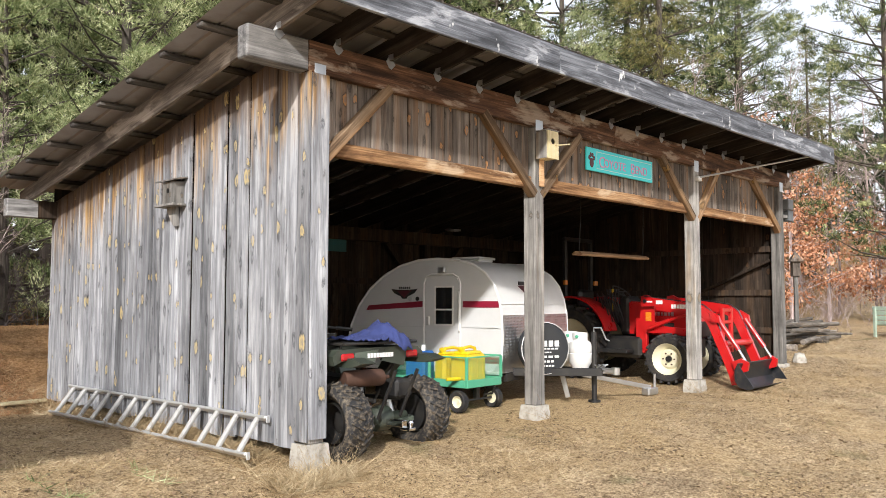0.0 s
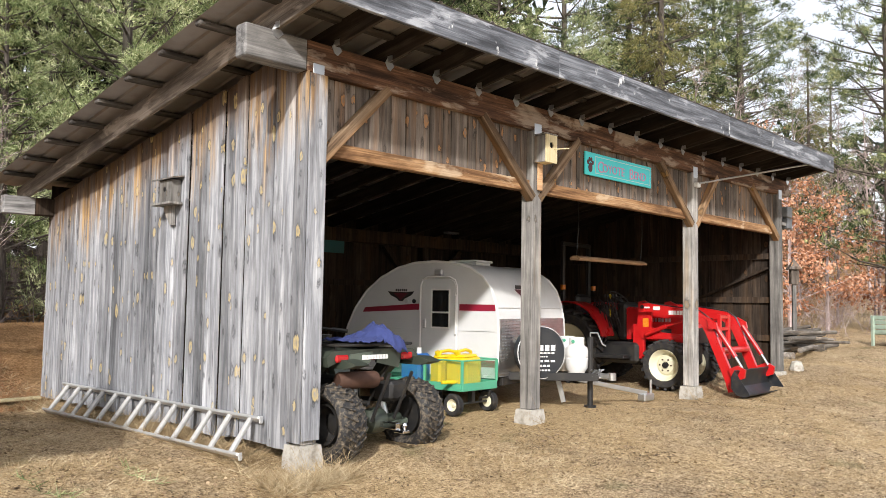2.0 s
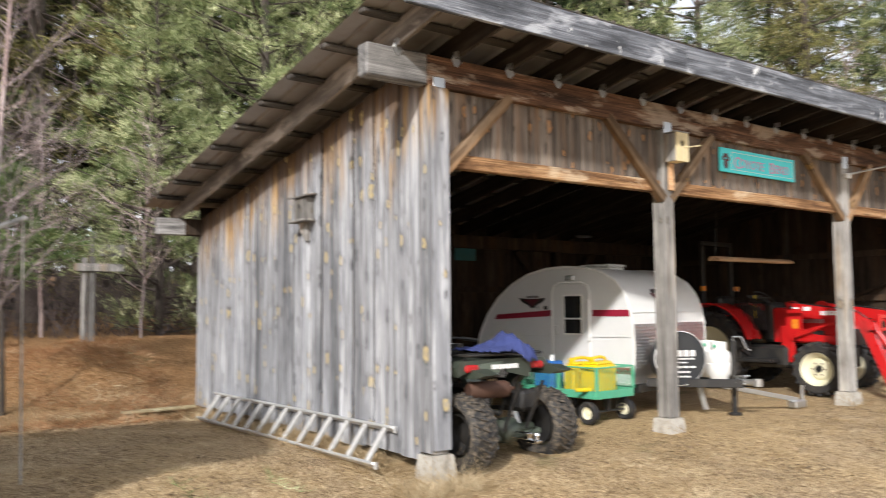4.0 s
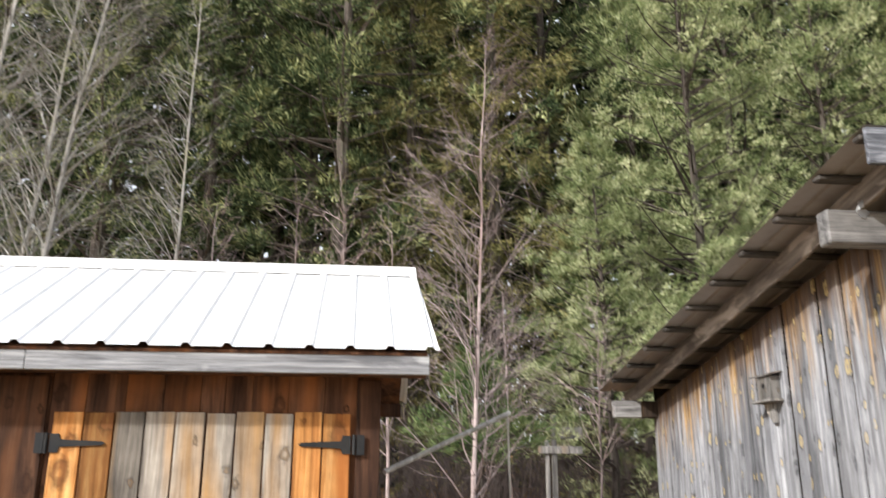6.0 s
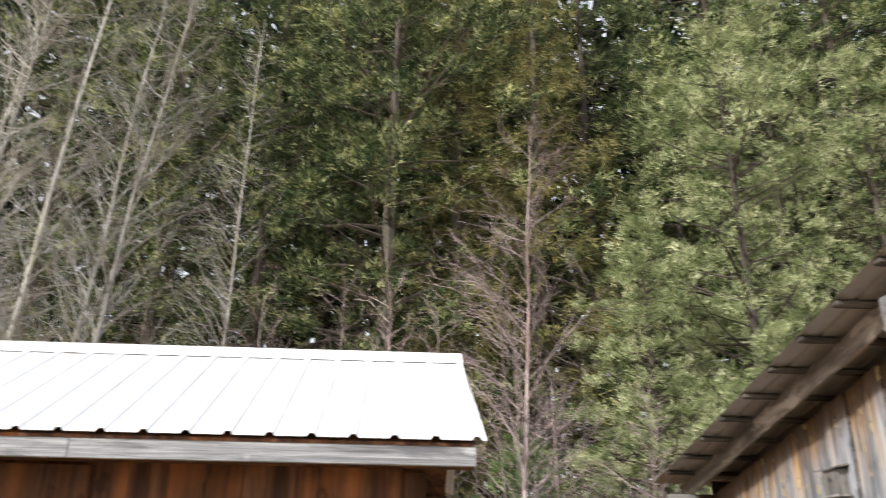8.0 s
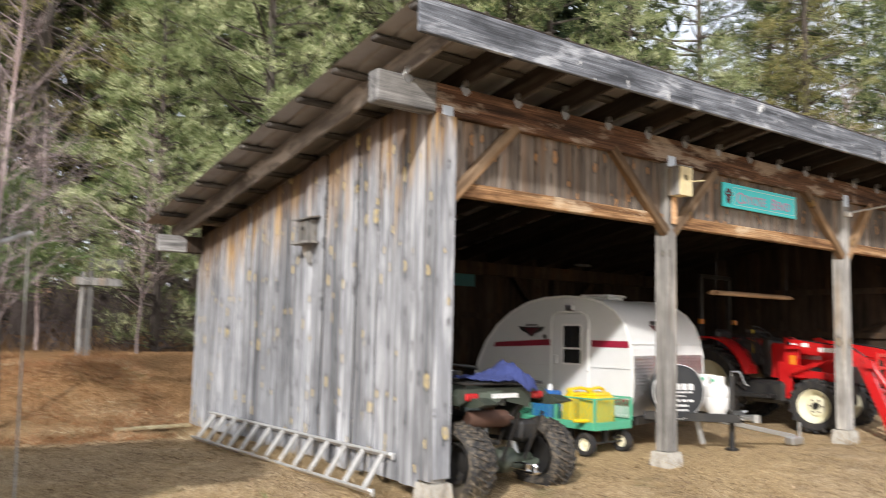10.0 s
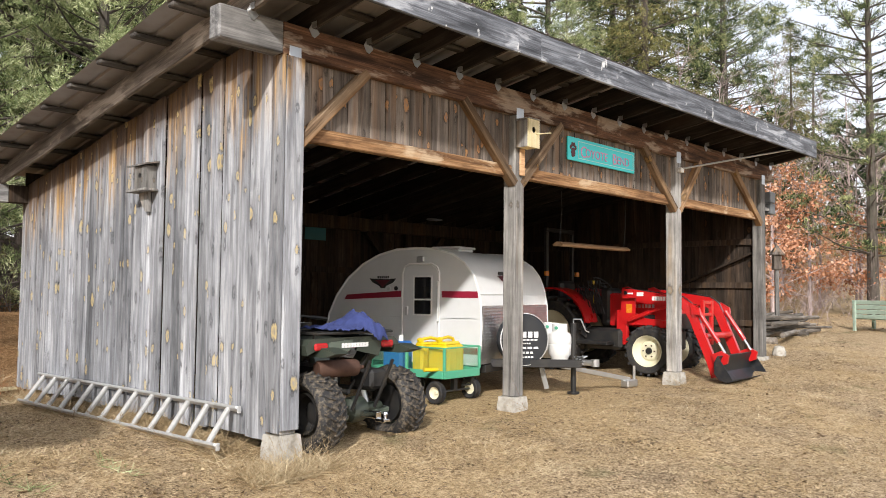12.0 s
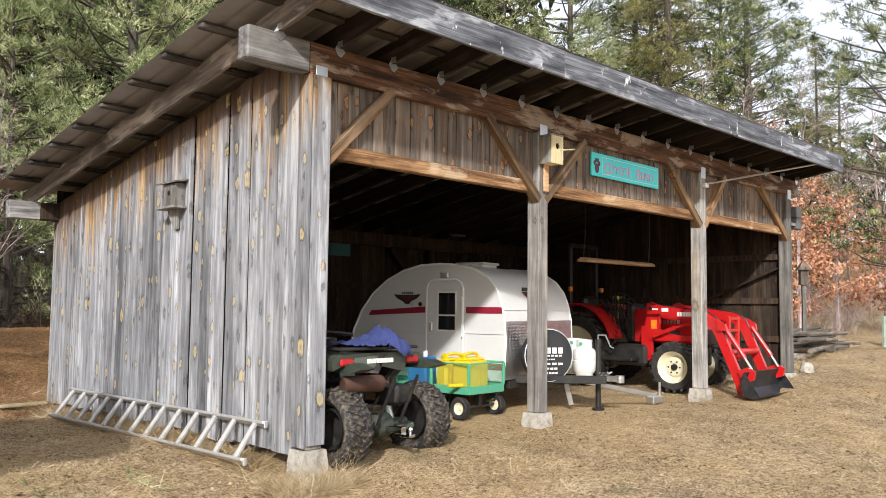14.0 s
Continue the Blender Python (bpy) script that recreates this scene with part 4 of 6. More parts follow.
def brush(name, label, x0, x1, y0, y1, count, h, bark, seed):
    """A thicket of loose stems and twigs."""
    r = random.Random(seed)
    geo = Geo()
    for _ in range(count):
        x, y = r.uniform(x0, x1), r.uniform(y0, y1)
        d = Vector((r.gauss(0, 0.5), r.gauss(0, 0.5), 1))
        pts, _ = limb(geo, (x, y, ground_z(x, y) - 0.05), d, h * r.uniform(0.4, 1.2), 0.008, r, 0.3, 3, 0, 4)
        for _ in range(4):
            limb(geo, pts[r.choice((1, 2, 3))], d + Vector((r.uniform(-1.4, 1.4), r.uniform(-1.4, 1.4), r.uniform(-0.6, 0.5))), h * r.uniform(0.2, 0.5), 0.004, r, 0.3, 3, 0, 3)
    ob = link_mesh(name, geo, bark, smooth=False)
    return tagged(ob, label, "brush", kind="stuff")


brush("brush", "tangled leafless brush at the forest edge", -9, 2.5, 9.6, 13.5, 900, 2.6, BARK_DIM, 51)
brush("brush", "grey leafless brush beyond the barn", 17, 40, 1.5, 13, 900, 1.9, BARK_PINK, 52)


def beech(x, y, h, seed, label):
    """A young beech that keeps its copper leaves."""
    r, nr = random.Random(seed), np.random.default_rng(seed)
    t = thing("beech_tree", label, "tree")
    g, pts, dirs = Geo(), [], []
    g.tube([(0, 0, -0.2), (0.05, 0, h * 0.5), (0, 0.1, h)], [0.06, 0.04, 0.008], 6)
    for k in range(30):
        z = h * r.uniform(0.12, 0.95)
        a = r.uniform(0, 6.283)
        ln = h * 0.36 * (1.1 - z / h) + 0.3
        d = Vector((math.cos(a), math.sin(a), r.uniform(0.0, 0.5)))
        lp, _ = limb(g, (0, 0, z), d, ln, 0.014, r, 0.2, 4, 0, 4)
        for _ in range(int(ln * 52)):
            u = r.uniform(0.3, 1) * 3.999
            q = lp[int(u)].lerp(lp[int(u) + 1], u - int(u)) + Vector((r.gauss(0, 0.13), r.gauss(0, 0.13), r.gauss(0, 0.09)))
            pts.append(tuple(q))
            dirs.append((r.gauss(0, 0.6), r.gauss(0, 0.6), -0.6))
    part("trunk", g, BARK_PINK, t)
    p, q = np.array(pts), np.array(dirs)
    q /= np.linalg.norm(q, axis=1, keepdims=True)
    s = np.cross(q, nr.normal(0, 1, p.shape))
    s /= np.linalg.norm(s, axis=1, keepdims=True)
    ln = nr.uniform(0.06, 0.13, (len(p), 1))
    v = np.stack([p, p + q * ln * 0.5 + s * ln * 0.33, p + q * ln, p + q * ln * 0.5 - s * ln * 0.33], axis=1).reshape(-1, 3)
    big_mesh("crown", v, np.arange(len(p) * 4), BEECH, t, 4)
    return put(t, x, y)


beech(18.6, 3.3, 5.4, 61, "young beech with dry copper leaves beside the barn")
beech(20.6, 3.0, 4.2, 62, "small beech holding rust-coloured dry leaves")
beech(19.4, 4.9, 6.6, 63, "leaning beech with pale copper leaves")
beech(22.6, 2.2, 3.4, 64, "low beech sapling with rust leaves")
beech(21.0, 4.2, 5.6, 66, "tall beech crowded with rust-brown leaves")
beech(17.2, 3.6, 3.0, 65, "low copper-leaved beech by the log pile")


def far_woods(seed):
    """A backdrop of loose blades behind the nearer trees, the forest's inner shade in their colour."""
    nr = np.random.default_rng(seed)
    n = 56000
    x = nr.uniform(-38, 48, n)
    y = nr.uniform(23.5, 33, n)
    top = np.array([15 + 7 * noise.noise((a * 0.35, 0, 3)) + 3 * noise.noise((a * 1.3, 0, 5)) for a in x])
    top = np.where(x > 35, top * 0.6, np.where(x < 25, top * 1.75, top * 1.35))
    z = nr.uniform(0, 1, n) * (top + 6)
    m = 3500
    x2, y2 = nr.uniform(48, 55, m), nr.uniform(-1, 27, m)
    top2 = np.array([5.5 + 4 * noise.noise((b * 0.5, 0, 8)) for b in y2]) + 0.25 * y2
    z2 = 3.5 + nr.uniform(0, 1, m) * top2
    p = np.concatenate([np.column_stack([x, y, z]), np.column_stack([x2, y2, z2])])
    d = nr.normal(0, 1, p.shape)
    d[:, 2] -= 0.8
    d /= np.linalg.norm(d, axis=1, keepdims=True)
    s_ = np.cross(d, nr.normal(0, 1, p.shape))
    s_ /= np.linalg.norm(s_, axis=1, keepdims=True)
    ln = nr.uniform(0.5, 1.3, (len(p), 1))
    v = np.stack([p - s_ * ln * 0.3, p + s_ * ln * 0.3, p + d * ln], axis=1).reshape(-1, 3)
    return tagged(big_mesh("far_woods", v, np.arange(len(v)), PINE_FAR_SHADE), "far forest backdrop with deep shade in its dark green", "forest", kind="stuff")


far_woods(91)

# ---- materials of the things ----
RUBBER = paint("tyre_rubber", (0.018, 0.018, 0.02), 0.75, 0, 0.45, (0.12, 0.095, 0.065), 14)
MUD_RUBBER = paint("muddy_rubber", (0.016, 0.016, 0.017), 0.7, 0, 0.7, (0.27, 0.215, 0.15), 30)
BLACK = paint("black_plastic", (0.014, 0.014, 0.015), 0.5, 0, 0.25)
OLIVE = paint("olive_plastic", (0.035, 0.045, 0.034), 0.5, 0, 0.2, (0.14, 0.13, 0.1))
OLIVE_PALE = paint("pale_green_plastic", (0.10, 0.125, 0.10), 0.5, 0, 0.2, (0.2, 0.18, 0.14))
RED_LENS = paint("red_lens", (0.42, 0.015, 0.02), 0.2, 0, 0.05, coat=0.5)
RUST = paint("rusty_steel", (0.085, 0.042, 0.028), 0.75, 0.3, 0.6, (0.06, 0.035, 0.025), 16)
CLOTH = paint("blue_cloth", (0.035, 0.05, 0.17), 0.95, 0, 0.25, (0.025, 0.035, 0.11), 12)
CHROME = paint("chrome", (0.7, 0.7, 0.7), 0.15, 1.0, 0.1)
WHITE = paint("white_enamel", (0.78, 0.78, 0.77), 0.35, 0, 0.08, (0.4, 0.38, 0.33), coat=0.3)
SIDE_GREY = paint("pale_grey_siding", (0.62, 0.63, 0.64), 0.4, 0, 0.1, (0.35, 0.34, 0.32))
STRIPE = paint("dark_red_stripe", (0.26, 0.012, 0.035), 0.4, 0, 0.05)
EMBLEM = paint("dark_red_emblem", (0.09, 0.008, 0.016), 0.45, 0, 0.05)
COVER = paint("tyre_cover_vinyl", (0.022, 0.025, 0.03), 0.45, 0, 0.1)
PRINT = paint("white_print", (0.75, 0.75, 0.75), 0.6, 0, 0.05)
TRACTOR_RED = paint("tractor_red", (0.50, 0.010, 0.012), 0.32, 0, 0.12, (0.2, 0.06, 0.04), coat=0.4)
CREAM = paint("cream_rim", (0.72, 0.69, 0.52), 0.4, 0, 0.12, (0.35, 0.3, 0.2))
STEEL_DARK = paint("worn_bucket_steel", (0.03, 0.034, 0.042), 0.45, 0.6, 0.5, (0.12, 0.1, 0.08), 8)
AMBER = paint("amber_lens", (0.7, 0.22, 0.02), 0.25, 0, 0.05)
YELLOW = paint("yellow_plastic", (0.72, 0.52, 0.01), 0.4, 0, 0.15, (0.4, 0.3, 0.05))
BLUE = paint("blue_plastic", (0.02, 0.13, 0.42), 0.4, 0, 0.15)
RED_CAN = paint("red_plastic", (0.5, 0.03, 0.02), 0.4, 0, 0.15)
GREEN_CART = paint("green_cart_paint", (0.09, 0.42, 0.26), 0.5, 0.1, 0.25, (0.2, 0.25, 0.18))
TURQUOISE = paint("turquoise_paint", (0.06, 0.74, 0.80), 0.45, 0, 0.08, (0.1, 0.55, 0.58))
PINK = paint("pink_lettering", (0.74, 0.34, 0.56), 0.6, 0, 0.1)
PALE_PLY = wood("pale_plywood", (0.52, 0.43, 0.24), (0.68, 0.59, 0.37), (0.78, 0.70, 0.48), (0.6, 0.48, 0.25), 0.2, 2)
PINE_BAR = wood("pale_pine_bar", (0.36, 0.20, 0.10), (0.52, 0.32, 0.18), (0.64, 0.44, 0.27), (0.55, 0.36, 0.18), 0.2, 0)
LOG = wood("grey_log", (0.06, 0.05, 0.042), (0.16, 0.14, 0.12), (0.27, 0.245, 0.22), (0.2, 0.15, 0.1), 0.3, 0)


def diamond_plate():
    m = Mat("diamond_plate", 0.3, 0.95, 0.5)
    v = m.coord((1, 1, 1))
    d, c = m.voronoi(v, 26, "F1", 0.12)
    m.set("Base Color", m.ramp(m.noise(v, 4, 4), [(0.3, (0.5, 0.51, 0.52)), (0.7, (0.68, 0.69, 0.7))]))
    m.bump(m.ramp(d, [(0.2, 1.0), (0.42, 0.0)]), 0.9, 0.006)
    return m.m


PLATE = diamond_plate()


def dark_glass():
    m = Mat("dark_window_glass", 0.05, 0.0, 0.6)
    m.set("Base Color", (0.012, 0.013, 0.014))
    return m.m


GLASS = dark_glass()


def tyre(parent, centre, radius, width, lugs, material, name="tyre", depth=0.025, rim=0.58, lug=0.32, balloon=False):
    """A tyre about the x axis, with a rounded casing and a row of lugs on each shoulder."""
    g = Geo()
    turn = Matrix.Translation(centre) @ pose(0, 0, 0, 0, 90, 0)
    h, ri = width / 2, radius * rim
    soft = [(ri, -h * 0.6), (ri + 0.025, -h * 0.85), (radius * 0.74, -h), (radius * 0.86, -h * 0.93), (radius * 0.93, -h * 0.74), (radius - depth, -h * 0.38), (radius - depth * 0.6, 0)]
    prof = soft + [(a, -b) for a, b in soft[-2::-1]] if balloon else [(ri, -h * 0.75), (ri + 0.03, -h * 0.95), (radius * 0.86, -h), (radius - depth * 1.3, -h * 0.82), (radius - depth, -h * 0.4), (radius - depth, h * 0.4), (radius - depth * 1.3, h * 0.82), (radius * 0.86, h), (ri + 0.03, h * 0.95), (ri, h * 0.75)]
    g.lathe(prof, 36, turn, close=True)
    for i in range(lugs):
        for s in (-1, 1):
            a = (i + (0.5 if s > 0 else 0)) * 2 * math.pi / lugs
            lw = radius * 2 * math.pi / lugs * lug
            m = turn @ pose(0, 0, 0, 0, 0, math.degrees(a)) @ Matrix.Translation((radius - depth * (1.0 if balloon else 0.6), 0, s * h * (0.46 if balloon else 0.48))) @ pose(0, 0, 0, s * 28, s * (-17 if balloon else -7), 0)
            g.box((-depth * 0.9, -lw / 2, -h * 0.52), (depth * 0.62, lw / 2, h * 0.52), 0.006, m)
    return part(name, g, material, parent)


def lettering(text, size, material, m, parent=None, name="lettering", depth=0.003):
    cu = bpy.data.curves.new(name, "FONT")
    cu.body, cu.size, cu.extrude, cu.align_x, cu.align_y = text, size, depth, "CENTER", "CENTER"
    tmp = bpy.data.objects.new(name, cu)
    me = bpy.data.meshes.new_from_object(tmp)
    bpy.data.objects.remove(tmp)
    me.materials.clear()
    me.materials.append(material)
    ob = new(name, me)
    ob.parent = parent
    ob.matrix_basis = m
    return ob


# ---- camper trailer ----
camper = thing("camper_trailer", "small white retro camper trailer with a dark red stripe", "camper trailer", at=Matrix(((0.978, -0.208, 0, 3.65), (0.208, 0.978, 0, 0.99), (0, 0, 1, 0), (0, 0, 0, 1))))
CW = 1.95
SIDE = [(0.02, 0.40), (-0.01, 0.62), (-0.02, 0.85), (-0.01, 1.12), (0.03, 1.32), (0.10, 1.50), (0.22, 1.65), (0.40, 1.76), (0.65, 1.825), (0.95, 1.845), (1.25, 1.83), (1.53, 1.765), (1.80, 1.64), (2.04, 1.46), (2.23, 1.23), (2.36, 0.97), (2.43, 0.69), (2.45, 0.40)]


def side_m(x):
    """Takes an outline of (length, height) to the plane across the trailer at x, drawn out towards +x."""
    return Matrix(((0, 1, 0, x), (1, 0, 0, 0), (0, 0, 1, 0), (0, 0, 0, 1)))


part("body", Geo().prism(SIDE, CW - 0.02, side_m(0.01)), WHITE, camper, "white curved camper shell", angle=25)
part("side_panel", Geo().prism(SIDE, 0.012, side_m(-0.002)), SIDE_GREY, camper, "pale grey smooth side panel")
part("side_panel", Geo().prism(SIDE, 0.012, side_m(CW - 0.01)), SIDE_GREY, camper)
for x in (0.0, CW):
    part("edge_trim", Geo().tube([(x, y, z) for y, z in SIDE], 0.016, 6), WHITE, camper, "white rounded edge moulding")
part("bottom_trim", Geo().box((-0.012, 0.02, 0.385), (0.012, 2.29, 0.42), 0.004), WHITE, camper)
# patterned metal on the lower front
front = [(y - 0.006, z) for y, z in SIDE if z < 1.2]
g = Geo()
for x in (0.02, CW - 0.02):
    g.v += [(x, y, z) for y, z in front] + [(x, y - 0.004, z) for y, z in front]
n = len(front)
for i in range(n - 1):
    g.f += [(n + i, n + i + 1, 3 * n + i + 1, 3 * n + i), (i, 2 * n + i, 2 * n + i + 1, i + 1)]
part("stone_guard", g, PLATE, camper, "tread-pattern aluminium sheet on the lower front")
part("seam", Geo().tube([(0.01, 0.012, 1.26), (CW - 0.01, 0.012, 1.26)], 0.006, 6), WHITE, camper)


def on_side(outline, depth=0.004, x=-0.004):
    return Geo().prism(outline, depth, side_m(x - depth))


part("stripe", on_side([(0.03, 1.215), (0.03, 1.295), (0.55, 1.295), (0.55, 1.215)]), STRIPE, camper, "dark red stripe")
part("stripe", on_side([(1.17, 1.215), (1.17, 1.295), (2.06, 1.235), (2.10, 1.17)]), STRIPE, camper, "dark red stripe")
part("lower_stripe", on_side([(0.03, 0.52), (0.03, 0.60), (2.24, 0.60), (2.27, 0.52)]), STRIPE, camper, "dark red lower stripe")
door = part("door", Geo().prism([(0.60, 0.45), (0.60, 1.52), (0.63, 1.585), (0.70, 1.62), (1.02, 1.62), (1.09, 1.585), (1.12, 1.52), (1.12, 0.45)], 0.014, side_m(-0.020)), SIDE_GREY, camper, "pale grey entry door with a rounded head")
path = [(-0.022, 0.58, 0.45), (-0.022, 0.58, 1.52), (-0.022, 0.61, 1.60), (-0.022, 0.69, 1.64), (-0.022, 1.03, 1.64), (-0.022, 1.11, 1.60), (-0.022, 1.14, 1.52), (-0.022, 1.14, 0.45)]
part("door_trim", Geo().tube(path, 0.014, 6), WHITE, door, "white door moulding")
for z0, z1 in ((1.0, 1.175), (1.195, 1.47)):
    part("pane", Geo().box((-0.030, 0.70, z0), (-0.020, 0.95, z1), 0.012), GLASS, door, "dark tinted window pane")
part("window_frame", Geo().box((-0.027, 0.68, 0.98), (-0.0205, 0.97, 1.0)).box((-0.027, 0.68, 1.47), (-0.0205, 0.97, 1.49)).box((-0.027, 0.68, 1.0), (-0.0205, 0.70, 1.47)).box((-0.027, 0.95, 1.0), (-0.0205, 0.97, 1.47)).box((-0.032, 0.70, 1.175), (-0.0205, 0.95, 1.195)), WHITE, door)
part("handle", Geo().box((-0.045, 1.04, 0.98), (-0.02, 1.09, 1.10), 0.01), GALV, door, "metal door latch")
part("grab_bar", Geo().tube([(-0.02, 0.60, 1.42), (-0.06, 0.575, 1.40), (-0.06, 0.575, 0.92), (-0.02, 0.60, 0.90)], 0.011, 8), WHITE, camper)
part("porch_light", Geo().box((-0.05, 0.80, 1.66), (-0.003, 0.92, 1.74), 0.015), GALV, camper, "small silver porch lamp")
wing = [(1.25, 1.455), (1.30, 1.40), (1.41, 1.355), (1.43, 1.325), (1.50, 1.325), (1.52, 1.355), (1.63, 1.40), (1.68, 1.455), (1.56, 1.445), (1.37, 1.445)]
part("emblem", on_side(wing), BLACK, camper, "black winged emblem")
part("emblem_shield", on_side([(1.34, 1.435), (1.44, 1.36), (1.465, 1.335), (1.49, 1.36), (1.59, 1.435)], 0.003, -0.0085), EMBLEM, camper, "dark maroon shield")
for i in range(6):
    part("emblem_bar", on_side([(1.37 + 0.032 * i, 1.455), (1.37 + 0.032 * i, 1.485), (1.39 + 0.032 * i, 1.485), (1.39 + 0.032 * i, 1.455)]), BLACK, camper)
part("side_seam", on_side([(0.04, 0.955), (0.04, 0.961), (0.58, 0.961), (0.58, 0.955)], 0.003), GALV, camper, "thin pressed seam line")
part("side_seam", on_side([(1.15, 0.955), (1.15, 0.961), (2.3, 0.961), (2.3, 0.955)], 0.003), GALV, camper, "thin pressed seam line")
for y in (1.25, 1.37):
    part("outlet", Geo().lathe([(0, 0), (0.028, 0), (0.028, 0.012), (0.012, 0.016), (0, 0.016)], 12, Matrix.Translation((-0.003, y, 1.325)) @ pose(0, 0, 0, 0, -90, 0)), GALV if y > 1.3 else BLACK, camper)
g = Geo()
g.add([(0.62, 0.094, 1.50), (1.25, 0.094, 1.50), (0.93, 0.012, 1.29), (0.62, 0.085, 1.50), (1.25, 0.085, 1.50), (0.93, 0.004, 1.29)], [(0, 1, 2), (3, 5, 4), (0, 3, 4, 1), (1, 4, 5, 2), (2, 5, 3, 0)])
part("front_emblem", g, EMBLEM, camper, "dark red triangular emblem")
part("emblem_bar", Geo().bar((0.68, 0.108, 1.53), (1.2, 0.108, 1.53), 0.012, 0.05, 0.0), BLACK, camper)
part("roof_vent", Geo().box((0.75, 0.75, 1.835), (1.15, 1.15, 1.87), 0.01).box((0.72, 0.72, 1.87), (1.18, 1.18, 1.905), 0.015), WHITE, camper, "white roof vent with a lid")
part("chassis", Geo().box((0.15, 0.05, 0.28), (0.21, 2.2, 0.385), 0.006).box((CW - 0.21, 0.05, 0.28), (CW - 0.15, 2.2, 0.385), 0.006).box((0.15, 0.0, 0.29), (CW - 0.15, 0.06, 0.385), 0.006), BLACK, camper)
for x in (0.16, CW - 0.16):
    wh = part("wheel", Geo().lathe([(0, -0.06), (0.15, -0.06), (0.17, -0.08), (0.17, 0.08), (0.15, 0.06), (0, 0.06)], 20, Matrix.Translation((x, 1.25, 0.30)) @ pose(0, 0, 0, 0, 90, 0)), WHITE, camper)
    tyre(wh, (x, 1.25, 0.30), 0.30, 0.19, 24, RUBBER, depth=0.012)
mid = CW / 2
tongue = part("tongue", Geo().bar((0.30, 0.1, 0.40), (mid - 0.05, -0.95, 0.40), 0.06, 0.10, 0.006).bar((CW - 0.30, 0.1, 0.40), (mid + 0.05, -0.95, 0.40), 0.06, 0.10, 0.006), BLACK, camper, "black A-frame tongue")
part("coupler", Geo().box((mid - 0.05, -1.12, 0.38), (mid + 0.05, -0.93, 0.45), 0.015).tube([(mid, -1.11, 0.37), (mid, -1.11, 0.46)], 0.055, 12), GALV, tongue, "worn grey ball coupler")
jack = part("jack", Geo().tube([(mid + 0.1, -0.78, 0.02), (mid + 0.1, -0.78, 0.9)], 0.035, 12).tube([(mid + 0.1, -0.78, 0.0), (mid + 0.1, -0.78, 0.025)], 0.08, 12), BLACK, camper, "black tongue jack standing on the ground")
part("crank_handle", Geo().tube([(mid + 0.1, -0.78, 0.9), (mid + 0.1, -0.78, 0.95), (mid + 0.2, -0.84, 0.95), (mid + 0.27, -0.88, 0.80), (mid + 0.33, -0.9, 0.78)], 0.01, 6), GALV, jack)
pts = [(mid - 0.02 + 0.09 * math.sin(i * 1.9), -0.92 + 0.06 * math.cos(i * 2.7), 0.44 + 0.05 * math.sin(i * 1.3)) for i in range(26)]
part("safety_chain", Geo().tube(pts, 0.012, 5), GALV, camper, "heap of safety chain on the tongue")
for x, y in ((mid + 0.03, -0.62), (mid + 0.28, -0.38)):
    tank = part("propane_tank", Geo().lathe([(0, 0.43), (0.11, 0.43), (0.115, 0.46), (0.145, 0.50), (0.15, 0.60), (0.152, 0.62), (0.146, 0.63), (0.152, 0.64), (0.15, 0.72), (0.14, 0.76), (0.10, 0.79), (0, 0.80)], 28, Matrix.Translation((x, y, 0))), WHITE, camper, "white propane tank")
    part("collar", Geo().lathe([(0.095, 0.78), (0.10, 0.78), (0.10, 0.885), (0.095, 0.89), (0.09, 0.885), (0.09, 0.78)], 20, Matrix.Translation((x, y, 0))), WHITE, tank)
    part("valve", Geo().tube([(x, y, 0.79), (x, y, 0.87)], 0.016, 8).tube([(x - 0.12, y, 0.84), (x + 0.0, y, 0.84)], 0.022, 8), GREEN_CART, tank, "small green valve knob")
SPARE = Matrix.Translation((0.62, -0.23, 0.70)) @ pose(0, 0, 0, 0, 0, -40) @ pose(0, 0, 0, 90, 0, 0)
spare = part("spare_wheel", Geo().lathe([(0, 0.0), (0.30, 0.0), (0.325, 0.03), (0.33, 0.09), (0.325, 0.15), (0.31, 0.17), (0, 0.175)], 44, SPARE), COVER, camper, "spare wheel in a round black cover")
part("cover_rim", Geo().lathe([(0.322, 0.163), (0.327, 0.160), (0.331, 0.166), (0.327, 0.173), (0.322, 0.175)], 44, SPARE, close=True), PRINT, spare, "white piped rim")
for x0, x1, z, h in ((0.45, 0.86, 0.78, 0.075), (0.46, 0.84, 0.715, 0.02), (0.52, 0.74, 0.67, 0.016), (0.44, 0.86, 0.615, 0.026), (0.50, 0.78, 0.555, 0.026), (0.48, 0.78, 0.50, 0.02)):
    k = 5 if h > 0.02 else 7
    for i in range(k):
        w = (x1 - x0) / k
        a = x0 - 0.655 + i * w
        part("print_bar", Geo().box((a, z - 0.72 - h / 2, 0.174), (a + 0.72 * w, z - 0.72 + h / 2, 0.179), 0, SPARE), PRINT, spare)
part("spare_bracket", Geo().box((0.62, -0.26, 0.42), (0.72, -0.12, 0.80), 0.004), BLACK, camper)
part("stabiliser", Geo().bar((mid - 0.12, -0.42, 0.38), (mid - 0.10, -0.5, 0.06), 0.03, 0.06, 0.004), GALV, camper)
# bars left lying under the tongue
hitch = thing("tow_bar", "silver tow bar lying on the sand before the trailer", "tow bar")
part("bar", Geo().bar((4.85, 0.62, 0.34), (5.95, 0.28, 0.12), 0.05, 0.06, 0.006), GALV, hitch)
